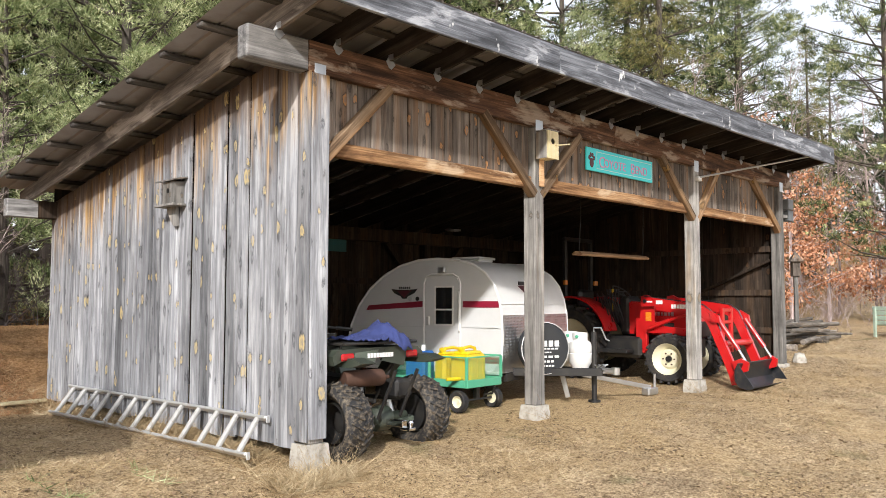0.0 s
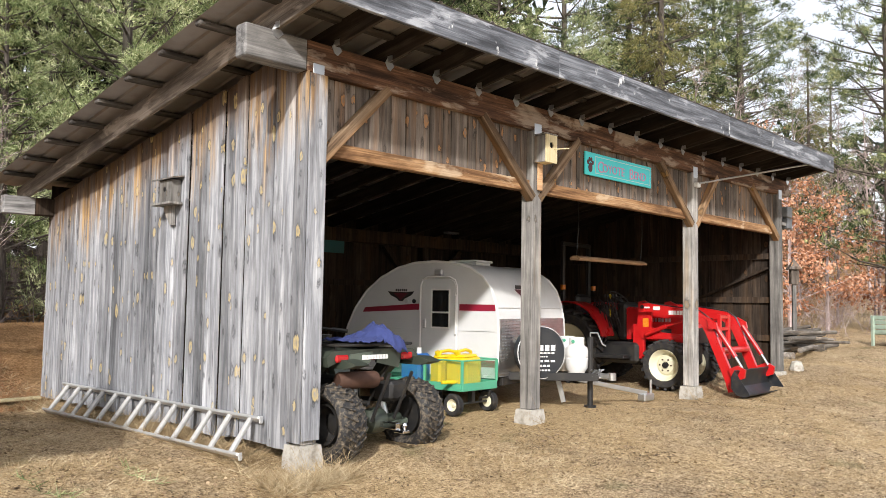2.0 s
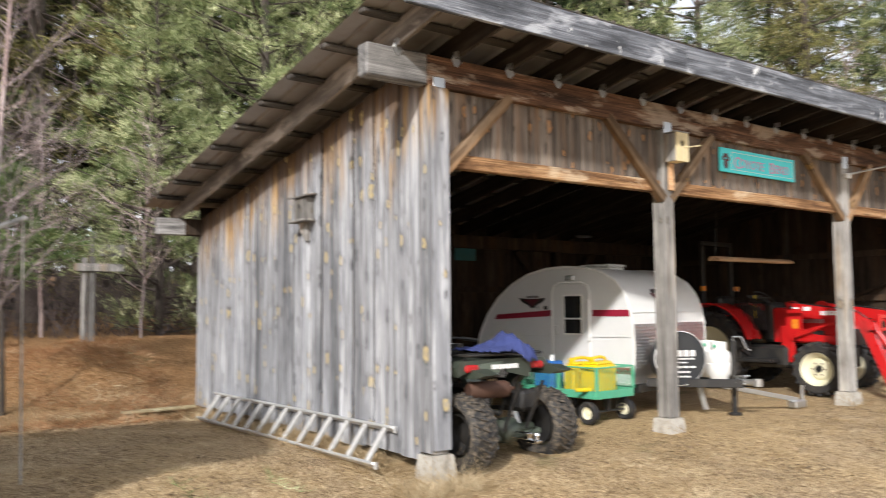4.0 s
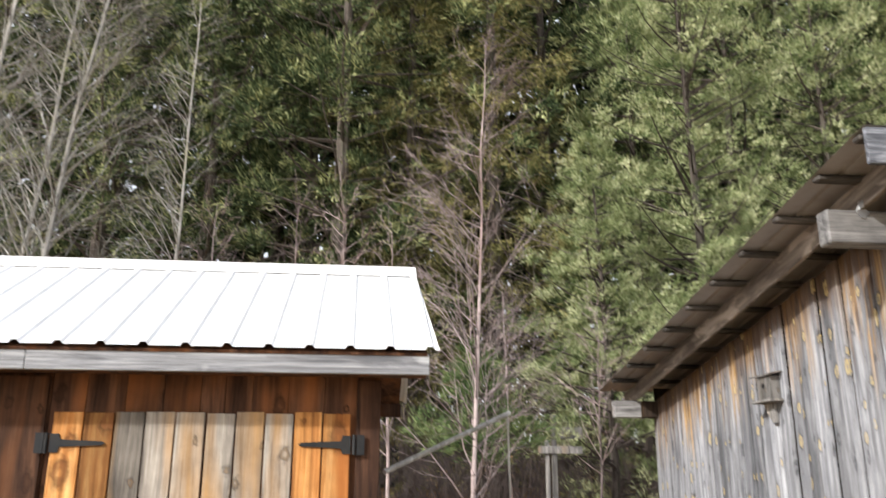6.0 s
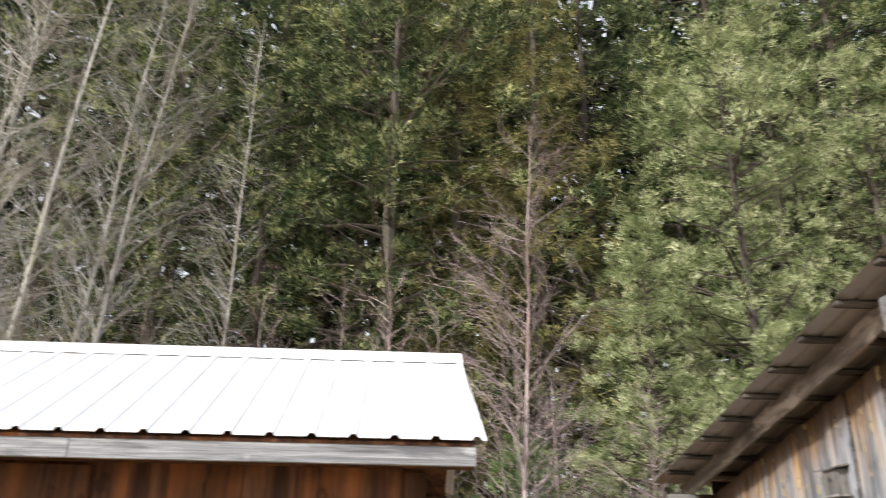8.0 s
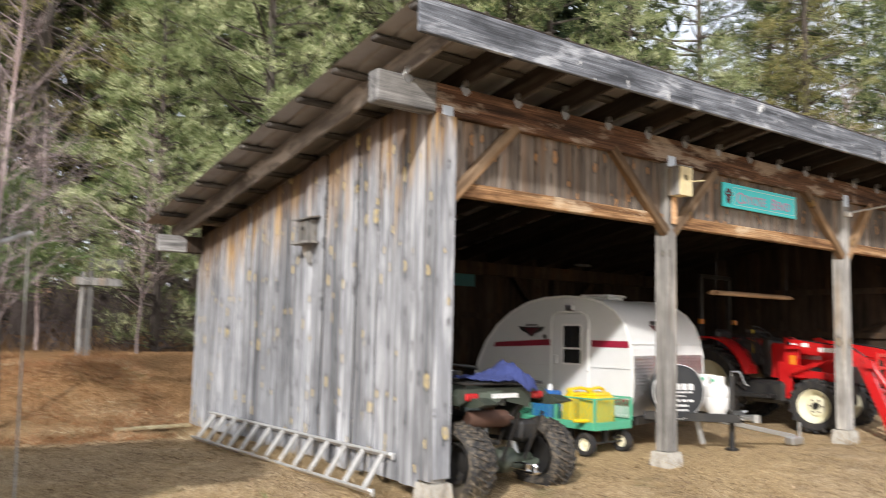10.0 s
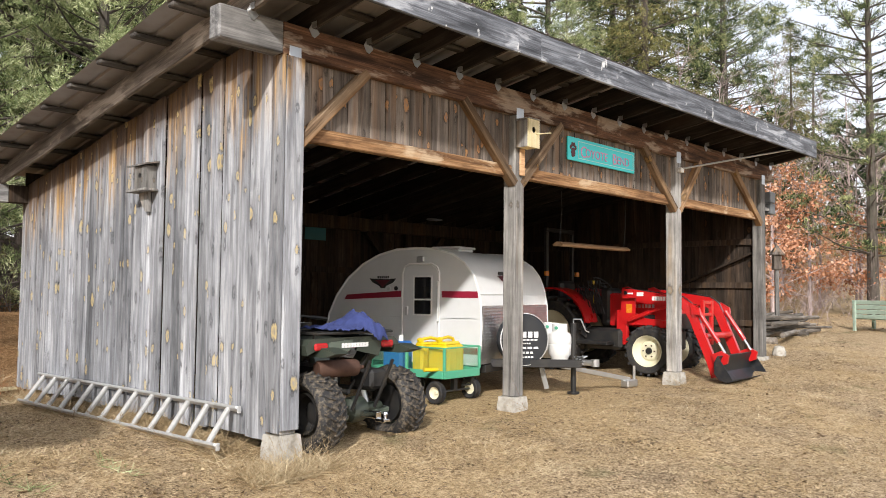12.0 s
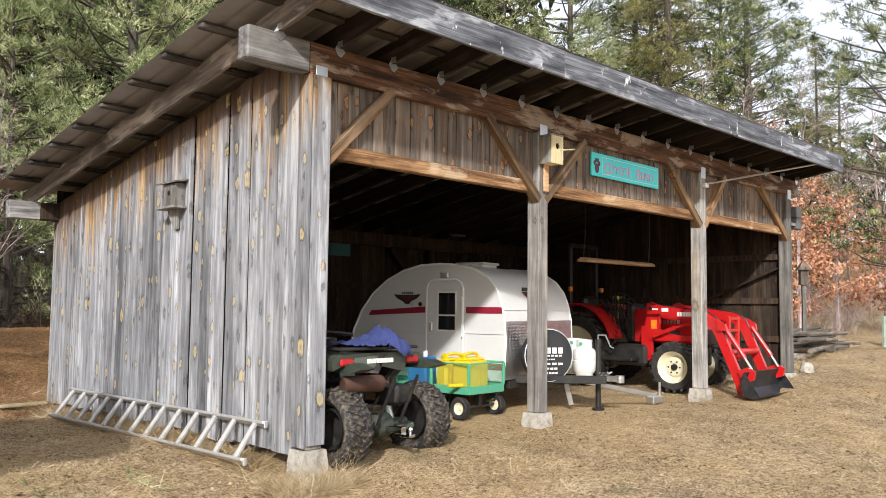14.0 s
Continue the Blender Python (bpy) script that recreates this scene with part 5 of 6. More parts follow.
part("clamp", Geo().box((5.82, 0.22, 0.02), (6.08, 0.34, 0.12), 0.015).tube([(6.04, 0.26, 0.05), (6.04, 0.26, 0.30)], 0.02, 8), GALV, hitch)

# ---- tractor ----
tractor = thing("tractor", "red compact tractor with a front loader and cream front rims", "tractor", at=pose(8.12, 0.92, 0.0, 0, 0, 3))
for s in (-1, 1):
    x = 0.50 * s
    w = part("front_wheel", Geo().lathe([(0.0, 0.03), (0.05, 0.03), (0.06, 0.05), (0.13, 0.045), (0.165, 0.0), (0.19, 0.02), (0.225, 0.10), (0.245, 0.125), (0.245, -0.125), (0.20, -0.1), (0, -0.1)], 32, Matrix.Translation((x, 0, 0.395)) @ pose(0, 0, 0, 0, 90 * s, 0)), CREAM, tractor, "cream pressed steel front wheel")
    tyre(w, (x, 0, 0.395), 0.395, 0.27, 18, RUBBER, depth=0.03, rim=0.6)
    hub = part("hub", Geo().tube([(x + s * 0.02, 0, 0.395), (x + s * 0.075, 0, 0.395)], 0.045, 12), BLACK, w)
    for k in range(6):
        a = k * math.pi / 3
        part("bolt", Geo().tube([(x + s * 0.04, 0.095 * math.cos(a), 0.395 + 0.095 * math.sin(a)), (x + s * 0.062, 0.095 * math.cos(a), 0.395 + 0.095 * math.sin(a))], 0.013, 6), RUST, w)
    x = 0.56 * s
    w = part("rear_wheel", Geo().lathe([(0, 0.0), (0.15, 0.0), (0.3, 0.06), (0.36, 0.13), (0.38, 0.15), (0.38, -0.15), (0.3, -0.1), (0, -0.1)], 32, Matrix.Translation((x, 1.72, 0.62)) @ pose(0, 0, 0, 0, 90 * s, 0)), CREAM, tractor, "cream rear wheel")
    tyre(w, (x, 1.72, 0.62), 0.62, 0.36, 20, RUBBER, depth=0.04, rim=0.62)
    arc = [(1.72 + 0.72 * math.cos(a), 0.66 + 0.72 * math.sin(a)) for a in [radians(d) for d in range(168, 20, -8)]]
    g = Geo()
    for x0 in (0.34 * s, 0.74 * s):
        g.v += [(x0, y, z) for y, z in arc] + [(x0, 1.72 + (y - 1.72) * 0.965, 0.66 + (z - 0.66) * 0.965) for y, z in arc]
    n = len(arc)
    for i in range(n - 1):
        g.f += [(i, i + 1, 2 * n + i + 1, 2 * n + i), (n + i, 3 * n + i, 3 * n + i + 1, n + i + 1), (2 * n + i, 2 * n + i + 1, 3 * n + i + 1, 3 * n + i), (i, n + i, n + i + 1, i + 1)]
    part("fender", g, TRACTOR_RED, tractor, "red rear fender")
    part("floor_step", Geo().box((s * 0.55 - 0.2, 0.62, 0.46), (s * 0.55 + 0.2, 1.25, 0.52), 0.01), BLACK, tractor)
    part("roll_bar", Geo().box((s * 0.42 - 0.035, 1.95, 0.9), (s * 0.42 + 0.035, 2.02, 2.35), 0.012), BLACK, tractor)
    lamp = part("warning_lamp", Geo().tube([(s * 0.5, 1.93, 1.58), (s * 0.5, 1.93, 1.66)], 0.045, 12), AMBER, tractor, "amber warning lamp")
part("roll_bar_top", Geo().box((-0.455, 1.95, 2.352), (0.455, 2.02, 2.42), 0.012), BLACK, tractor)
part("chassis", Geo().box((-0.17, -0.3, 0.4), (0.17, 1.8, 0.72), 0.03).box((-0.3, -0.02, 0.36), (0.3, 0.08, 0.46), 0.02), BLACK, tractor)
part("fuel_tank", Geo().box((-0.52, 0.5, 0.38), (-0.2, 1.35, 0.72), 0.05), BLACK, tractor, "black side tank beside the step")
hood = [(-0.30, 0.74), (-0.36, 0.95), (-0.29, 1.11), (-0.08, 1.19), (0.4, 1.25), (0.85, 1.28), (0.85, 0.76)]
part("hood", Geo().prism(hood, 0.46, Matrix.Translation((-0.23, 0, 0)) @ side_m(0)).prism([(y + 0.02 if y < 0 else y, z + 0.018 if z > 1 else z) for y, z in hood], 0.36, Matrix.Translation((-0.18, 0, 0)) @ side_m(0)), TRACTOR_RED, tractor, "red hood with a sloping nose")
part("side_vent", Geo().box((-0.236, 0.05, 0.80), (-0.23, 0.60, 0.95), 0.002), BLACK, tractor, "black slotted engine side vent")
part("grille", Geo().box((-0.2, -0.372, 0.74), (0.2, -0.34, 0.98), 0.008), BLACK, tractor)
part("dashboard", Geo().box((-0.22, 0.86, 0.75), (0.22, 1.05, 1.38), 0.05), BLACK, tractor)
part("steering_wheel", Geo().lathe([(0.17, -0.012), (0.185, 0), (0.17, 0.012), (0.155, 0)], 24, Matrix.Translation((0, 1.12, 1.46)) @ pose(0, 0, 0, 35, 0, 0), close=True).tube([(-0.17, 1.12, 1.46), (0.17, 1.12, 1.46)], 0.012, 6).tube([(0, 1.0, 1.3), (0, 1.12, 1.46)], 0.02, 8), BLACK, tractor)
seat = part("seat", Geo().box((-0.24, 1.42, 0.92), (0.24, 1.85, 1.06), 0.05), BLACK, tractor)
part("backrest", Geo().box((-0.23, 1.78, 1.07), (0.23, 1.9, 1.5), 0.05), BLACK, seat)
part("console", Geo().box((-0.40, 1.2, 0.75), (-0.24, 1.8, 1.18), 0.04), TRACTOR_RED, tractor, "red side console")
for i in range(5):
    x, y = -0.33 + 0.03 * i, 1.0 + 0.07 * i
    part("lever", Geo().tube([(x, y, 1.1), (x - 0.03, y - 0.02, 1.45)], 0.008, 6).tube([(x - 0.03, y - 0.02, 1.45), (x - 0.032, y - 0.02, 1.50)], 0.02, 8), YELLOW if i == 2 else BLACK, tractor)
for i in range(7):
    y = 0.95 + 0.05 * i
    part("hose", Geo().tube([(-0.42, y - 0.1, 0.95), (-0.46, y, 1.3 + 0.03 * (i % 3)), (-0.42, y + 0.1, 1.42 - 0.04 * (i % 2)), (-0.3, y + 0.2, 1.2)], 0.011, 6), BLACK, tractor)
loader = part("loader_frame", Geo().box((-0.46, 0.42, 0.5), (-0.38, 0.62, 1.02), 0.015).box((0.38, 0.42, 0.5), (0.46, 0.62, 1.02), 0.015).box((-0.46, 0.46, 0.46), (0.46, 0.58, 0.56), 0.015), TRACTOR_RED, tractor, "red loader frame")
arm = [(0.46, 1.35), (0.30, 1.36), (-0.30, 1.275), (-0.54, 1.24), (-0.66, 1.17), (-0.75, 1.04), (-1.00, 0.46), (-1.10, 0.22), (-1.09, 0.07), (-1.0, 0.05), (-0.96, 0.20), (-0.87, 0.42), (-0.655, 0.92), (-0.585, 1.03), (-0.47, 1.10), (-0.25, 1.14), (0.25, 1.22), (0.46, 1.21)]
mast = [(0.50, 1.38), (0.40, 1.40), (0.27, 1.34), (0.28, 0.98), (0.10, 0.90), (-0.30, 0.87), (-0.30, 0.80), (0.30, 0.79), (0.44, 0.80), (0.53, 0.92)]
for s in (-1, 1):
    x0 = s * 0.52
    a = part("loader_arm", Geo().prism(arm, 0.07, side_m(x0 - 0.035)), TRACTOR_RED, tractor, "red bent loader arm")
    part("loader_mast", Geo().prism(mast, 0.05, side_m(x0 - 0.025 + (0.061 if s < 0 else -0.061))), TRACTOR_RED, tractor, "red loader mast with a long foot plate")
    part("pivot_pin", Geo().tube([(x0 - 0.06, 0.39, 1.30), (x0 + 0.06, 0.39, 1.30)], 0.028, 12), STEEL_DARK, a, "dark pivot pin")
    part("knee_plate", Geo().prism([(-0.40, 1.24), (-0.56, 1.21), (-0.66, 1.13), (-0.72, 1.0), (-0.63, 0.99), (-0.55, 1.08), (-0.42, 1.13)], 0.012, side_m(x0 + (-0.048 if s < 0 else 0.036))), TRACTOR_RED, a)
    part("hydraulic_line", Geo().tube([(x0, 0.42, 1.375), (x0, -0.30, 1.293), (x0, -0.56, 1.252), (x0, -0.70, 1.15), (x0, -0.84, 0.86)], 0.009, 6), STEEL_DARK, a, "thin steel oil line")
    part("lift_cylinder", Geo().tube([(x0, 0.36, 0.86), (x0, 0.0, 1.0)], 0.035, 10).tube([(x0, 0.0, 1.0), (x0, -0.40, 1.12)], 0.02, 10), TRACTOR_RED, a)
    xo = x0 + s * 0.0
    c = part("bucket_cylinder", Geo().tube([(xo - 0.0, -0.80, 1.02), (xo, -1.10, 0.58)], 0.036, 12), TRACTOR_RED, a, "red hydraulic cylinder")
    part("rod", Geo().tube([(xo, -1.10, 0.58), (xo, -1.2, 0.42)], 0.02, 10), CHROME, c, "chrome cylinder rod")
    part("linkage", Geo().prism([(-1.02, 0.40), (-1.16, 0.46), (-1.28, 0.40), (-1.26, 0.28), (-1.1, 0.22)], 0.05, side_m(x0 - 0.025 + s * 0.062)), TRACTOR_RED, a)
    part("bracket", Geo().prism([(-0.70, 1.16), (-0.84, 1.08), (-0.86, 0.98), (-0.72, 0.98)], 0.05, side_m(x0 - 0.025 + s * 0.062)), TRACTOR_RED, a)
part("cross_tube", Geo().tube([(-0.5, -0.88, 0.66), (0.5, -0.88, 0.66)], 0.05, 12), TRACTOR_RED, tractor, "red cross tube between the arms")
guard = part("grille_guard", Geo().box((-0.20, -0.74, 0.5), (-0.13, -0.68, 1.2), 0.01).box((0.13, -0.74, 0.5), (0.20, -0.68, 1.2), 0.01).box((-0.13, -0.735, 1.13), (0.13, -0.685, 1.19), 0.01).box((-0.13, -0.735, 0.95), (0.13, -0.685, 1.0), 0.01), TRACTOR_RED, tractor, "red tubular grille guard")
bucket = [(-1.18, 0.40), (-1.13, 0.30), (-1.13, 0.14), (-1.20, 0.05), (-1.32, 0.02), (-1.40, 0.05), (-1.40, 0.065), (-1.33, 0.04), (-1.22, 0.075), (-1.155, 0.15), (-1.155, 0.29), (-1.20, 0.39)]
bk = part("bucket", Geo().prism(bucket, 1.42, side_m(-0.76)), STEEL_DARK, tractor, "worn black loader bucket")
cheek = [(-1.18, 0.40), (-1.13, 0.30), (-1.13, 0.14), (-1.20, 0.05), (-1.32, 0.02), (-1.40, 0.05), (-1.38, 0.10), (-1.27, 0.26)]
for x in (-0.772, 0.66):
    part("cheek", Geo().prism(cheek, 0.012, side_m(x)), STEEL_DARK, bk)
# plain bars for the maker's name on the loader arm
x = -0.52 - 0.037
for y0, y1, z, h, mm in ((-0.06, -0.38, 1.215, 0.065, PRINT), (0.20, 0.06, 1.28, 0.06, PRINT), (0.36, 0.24, 1.29, 0.025, PRINT)):
    k = 7 if h == 0.065 else 1
    for i in range(k):
        w = (y1 - y0) / k
        part("print_bar", Geo().box((x - 0.003, y0 + (i + 0.8) * w, z - h / 2), (x + 0.003, y0 + i * w, z + h / 2)), mm, tractor)
for i in range(7):
    part("print_bar", Geo().box((-0.2345, 0.42 - 0.06 * i, 1.06), (-0.2305, 0.46 - 0.06 * i, 1.12)), GALV, tractor)
part("warning_label", Geo().box((-0.487, 0.32, 0.98), (-0.4835, 0.42, 1.12)), AMBER, tractor, "small orange warning label")

# ---- quad bike ----
quad = thing("quad_bike", "muddy olive green quad bike with a blue cloth on its rack", "quad bike", at=pose(0.91, 0.12, -0.10, 0, 0, 3))
for y, r, w in ((0.0, 0.348, 0.29), (1.28, 0.33, 0.23)):
    for s in (-1, 1):
        x = s * 0.50
        wh = part("wheel", Geo().lathe([(0, 0.0), (0.06, 0.0), (0.10, -0.02), (0.15, 0.02), (0.165, 0.09), (0.175, 0.10), (0.175, -0.09), (0.1, -0.08), (0, -0.08)], 24, Matrix.Translation((x, y, r - 0.01)) @ pose(0, 0, 0, 0, 90 * s, 0)), BLACK, quad, "black steel wheel")
        tyre(wh, (x, y, r - 0.01), r, w, 24, MUD_RUBBER, depth=0.02, rim=0.58, lug=0.24, balloon=True)
frame_g = Geo().tube([(-0.16, -0.1, 0.5), (-0.16, 1.3, 0.45)], 0.02, 8).tube([(0.16, -0.1, 0.5), (0.16, 1.3, 0.45)], 0.02, 8).tube([(-0.14, -0.34, 0.78), (-0.14, -0.12, 0.34)], 0.016, 8).tube([(0.14, -0.34, 0.78), (0.14, -0.12, 0.34)], 0.016, 8)
part("frame", frame_g, BLACK, quad)
part("axle_housing", Geo().lathe([(0.03, -0.34), (0.05, -0.32), (0.05, -0.12), (0.11, -0.08), (0.12, 0.0), (0.11, 0.08), (0.05, 0.12), (0.05, 0.32), (0.03, 0.34)], 16, Matrix.Translation((0, 0.0, 0.32)) @ pose(0, 0, 0, 0, 90, 0)), OLIVE, quad, "green rear axle housing")
for s in (-1, 1):
    part("suspension_arm", Geo().bar((s * 0.10, 0.02, 0.26), (s * 0.40, 0.0, 0.29), 0.14, 0.06, 0.015), OLIVE_PALE, quad)
    part("shock", Geo().tube([(s * 0.2, 0.05, 0.34), (s * 0.14, 0.12, 0.70)], 0.035, 10), GALV, quad)
    part("guard_bar", Geo().tube([(s * 0.22, -0.36, 0.76), (s * 0.20, -0.2, 0.5), (s * 0.12, -0.15, 0.34)], 0.016, 8), BLACK, quad)
part("engine", Geo().box((-0.2, 0.35, 0.3), (0.2, 0.95, 0.68), 0.06), BLACK, quad)
part("muffler", Geo().lathe([(0, -0.2), (0.075, -0.2), (0.09, -0.18), (0.09, 0.17), (0.08, 0.2), (0.06, 0.205), (0.025, 0.21), (0.02, 0.27), (0, 0.27)], 20, Matrix.Translation((-0.17, -0.22, 0.61)) @ pose(0, 0, 0, 0, 90, -12) @ Matrix.Diagonal((0.85, 0.85, 1, 1))), RUST, quad, "rusty brown muffler")
part("rear_box", Geo().box((0.06, -0.16, 0.50), (0.28, 0.1, 0.68), 0.03), BLACK, quad)
part("hitch", Geo().box((-0.03, -0.32, 0.27), (0.03, -0.05, 0.33), 0.006).box((-0.04, -0.42, 0.25), (0.04, -0.30, 0.275), 0.004), CHROME, quad, "shiny hitch plate")
part("hitch_ball", Geo().lathe([(0, 0.0), (0.014, 0.0), (0.014, 0.02), (0.026, 0.04), (0.018, 0.06), (0, 0.065)], 14, Matrix.Translation((0.01, -0.385, 0.276))), CHROME, quad)
# rear mudguard: a shallow moulded tail with flared sides
tail = [(-0.54, 0.74), (-0.56, 0.82), (-0.50, 0.87), (-0.30, 0.88), (0.30, 0.88), (0.50, 0.87), (0.56, 0.82), (0.54, 0.74), (0.40, 0.79), (-0.40, 0.79)]
part("rear_mudguard", Geo().prism(tail, 0.62, Matrix.Translation((0, -0.38, 0))), OLIVE, quad, "olive moulded rear mudguard")
for s in (-1, 1):
    part("flare", Geo().add([(s * 0.06, -0.385, 0.76), (s * 0.34, -0.39, 0.72), (s * 0.30, -0.39, 0.84), (s * 0.02, -0.385, 0.86), (s * 0.06, -0.36, 0.76), (s * 0.34, -0.36, 0.72), (s * 0.30, -0.36, 0.84), (s * 0.02, -0.36, 0.86)] if s < 0 else [(0.02, -0.385, 0.76), (0.30, -0.39, 0.70), (0.34, -0.39, 0.84), (0.06, -0.385, 0.86), (0.02, -0.36, 0.76), (0.30, -0.36, 0.70), (0.34, -0.36, 0.84), (0.06, -0.36, 0.86)], [(0, 1, 2, 3), (7, 6, 5, 4), (0, 4, 5, 1), (1, 5, 6, 2), (2, 6, 7, 3), (3, 7, 4, 0)]), OLIVE_PALE if s < 0 else OLIVE, quad)
    part("tail_lamp", Geo().box((s * 0.40 - 0.075, -0.41, 0.775), (s * 0.40 + 0.075, -0.375, 0.84), 0.015), RED_LENS, quad, "red tail lamp")
    part("side_fender", Geo().prism([(-0.34, 0.86), (-0.2, 0.9), (0.3, 0.9), (0.42, 0.74), (0.46, 0.5), (0.40, 0.5), (0.34, 0.70), (0.2, 0.82), (-0.2, 0.82)], 0.16, side_m(s * 0.46 - 0.08)), OLIVE, quad)
    part("front_fender", Geo().prism([(0.85, 0.55), (0.95, 0.80), (1.1, 0.88), (1.45, 0.86), (1.62, 0.72), (1.56, 0.70), (1.42, 0.79), (1.12, 0.80), (1.0, 0.72), (0.92, 0.55)], 0.24, side_m(s * 0.43 - 0.12)), OLIVE_PALE, quad)
for i in range(9):
    part("maker_bar", Geo().box((-0.16 + 0.036 * i, -0.396, 0.79), (-0.133 + 0.036 * i, -0.388, 0.83)), PRINT, quad)
part("seat", Geo().box((-0.17, 0.02, 0.88), (0.17, 0.80, 1.0), 0.06), BLACK, quad, "black padded seat")
part("tank_cover", Geo().box((-0.2, 0.75, 0.72), (0.2, 1.25, 0.98), 0.08), OLIVE, quad)
part("handlebar", Geo().tube([(-0.40, 0.86, 1.10), (-0.2, 0.98, 1.13), (0, 1.0, 1.05), (0.2, 0.98, 1.13), (0.40, 0.86, 1.10)], 0.014, 8), BLACK, quad)
for s in (-1, 1):
    part("grip", Geo().tube([(s * 0.28, 0.935, 1.12), (s * 0.42, 0.85, 1.10)], 0.02, 8), BLACK, quad)
rack = part("rear_rack", Geo().tube([(-0.45, -0.40, 0.92), (0.45, -0.40, 0.92), (0.45, 0.05, 0.92), (-0.45, 0.05, 0.92), (-0.45, -0.40, 0.92)], 0.013, 8), BLACK, quad, "black tube rack")
for i in range(6):
    part("rack_bar", Geo().tube([(-0.36 + 0.144 * i, -0.40, 0.92), (-0.36 + 0.144 * i, 0.05, 0.92)], 0.009, 6), BLACK, rack)
for sx in (-0.4, 0.4):
    part("rack_leg", Geo().tube([(sx, -0.3, 0.86), (sx, -0.3, 0.92)], 0.012, 6), BLACK, rack)
rack2 = part("front_rack", Geo().tube([(-0.42, 1.05, 0.93), (0.42, 1.05, 0.93), (0.42, 1.6, 0.93), (-0.42, 1.6, 0.93), (-0.42, 1.05, 0.93)], 0.013, 8), BLACK, quad)
BACK = Matrix.Translation((-0.12, 0.26, 0.10))
for ob in quad.children:
    if ob.name.split(".")[0] in ("rear_mudguard", "flare", "tail_lamp", "maker_bar", "rear_rack", "muffler", "guard_bar"):
        ob.location = (-0.12, 0.26 if "muffler" not in ob.name else 0.14, 0.10)
# crumpled cloth on the rack
g, n, k = Geo(), 46, 30
cx0, cx1, cy0, cy1 = -0.22, 0.34, -0.47, 0.12
for j in range(k):
    for i in range(n):
        u, v = i / (n - 1), j / (k - 1)
        x, y = cx0 + (cx1 - cx0) * u, cy0 + (cy1 - cy0) * v
        x += 0.05 * noise.noise((u * 3, v * 3, 9))
        y += 0.06 * noise.noise((u * 3, v * 3, 4))
        heap = 0.13 * math.exp(-((u - 0.72) / 0.22) ** 2 - ((v - 0.42) / 0.42) ** 2)
        z = 0.942 + heap + 0.09 * abs(noise.noise((u * 6, v * 4, 1))) * (0.3 + heap * 7) + 0.04 * abs(noise.noise((u * 13, v * 10, 2)))
        if y < -0.41 and u > 0.45:
            z -= (-0.41 - y) * 1.9
        g.v.append((x, y, z))
for j in range(k - 1):
    for i in range(n - 1):
        g.f.append((j * n + i, j * n + i + 1, (j + 1) * n + i + 1, (j + 1) * n + i))
cloth = link_mesh("cloth", g, CLOTH, angle=80)
sm = cloth.modifiers.new("thickness", "SOLIDIFY")
sm.thickness = 0.006
cloth.matrix_basis = quad.matrix_basis @ BACK
tagged(cloth, "crumpled blue cloth jacket lying on the quad bike rack", "cloth")
cup = thing("tin_can", "dark open tin can standing on the quad bike fender", "can", at=quad.matrix_basis @ Matrix.Translation((0.38, 1.18, 0.90)))
part("can_body", Geo().lathe([(0, 0), (0.09, 0), (0.09, 0.03), (0.08, 0.05), (0.08, 0.15), (0.085, 0.155), (0.072, 0.155), (0.07, 0.02), (0, 0.02)], 20), GALV, cup)
part("dark_band", Geo().lathe([(0.081, 0.07), (0.086, 0.07), (0.086, 0.157), (0.081, 0.157)], 20, close=True), BLACK, cup)

# ---- garden cart ----
cart = thing("garden_cart", "green mesh garden cart with black tyres and cream hubs", "cart", at=pose(2.86, 0.84, 0, 0, 0, 4))
BX, BY, BZ, BT = 0.66, 1.15, 0.32, 0.64
part("bed", Geo().box((0, 0, BZ - 0.005), (BX, BY, BZ + 0.005)), GREEN_CART, cart)
for lo, hi in (((0, -0.012, BZ - 0.03), (BX, 0.012, BZ + 0.06)), ((0, BY - 0.012, BZ - 0.03), (BX, BY + 0.012, BZ + 0.06)), ((-0.012, 0.0125, BZ - 0.03), (0.012, BY - 0.0125, BZ + 0.06)), ((BX - 0.012, 0.0125, BZ - 0.03), (BX + 0.012, BY - 0.0125, BZ + 0.06))):
    part("bed_rail", Geo().box(lo, hi, 0.004), GREEN_CART, cart, "green pressed steel rail")
for x, y in ((0, 0), (BX, 0), (0, BY), (BX, BY), (0, BY / 2), (BX, BY / 2)):
    part("corner_post", Geo().box((x - 0.015, y - 0.015, BZ + 0.06), (x + 0.015, y + 0.015, BT), 0.003), GREEN_CART, cart)
part("top_rail", Geo().tube([(0, 0, BT), (BX, 0, BT), (BX, BY, BT), (0, BY, BT), (0, 0, BT)], 0.010, 6), GREEN_CART, cart)


def mesh_panel(p0, p1, z0, z1, cell=0.035):
    """Expanded mesh: slanting wires in a flat panel."""
    g = Geo()
    p0, p1 = Vector(p0), Vector(p1)
    length, h = (p1 - p0).length, z1 - z0
    d = (p1 - p0).normalized()
    t = -h
    while t < length:
        for flip in (0, 1):
            a, b = max(0, t), min(length, t + h)
            if b - a > 0.01:
                za, zb = z0 + (a - t), z0 + (b - t)
                if flip:
                    za, zb = z1 - (a - t), z1 - (b - t)
                qa, qb = p0 + d * a, p0 + d * b
                g.tube([(qa.x, qa.y, za), (qb.x, qb.y, zb)], 0.0013, 3, caps=False)
        t += cell
    return g


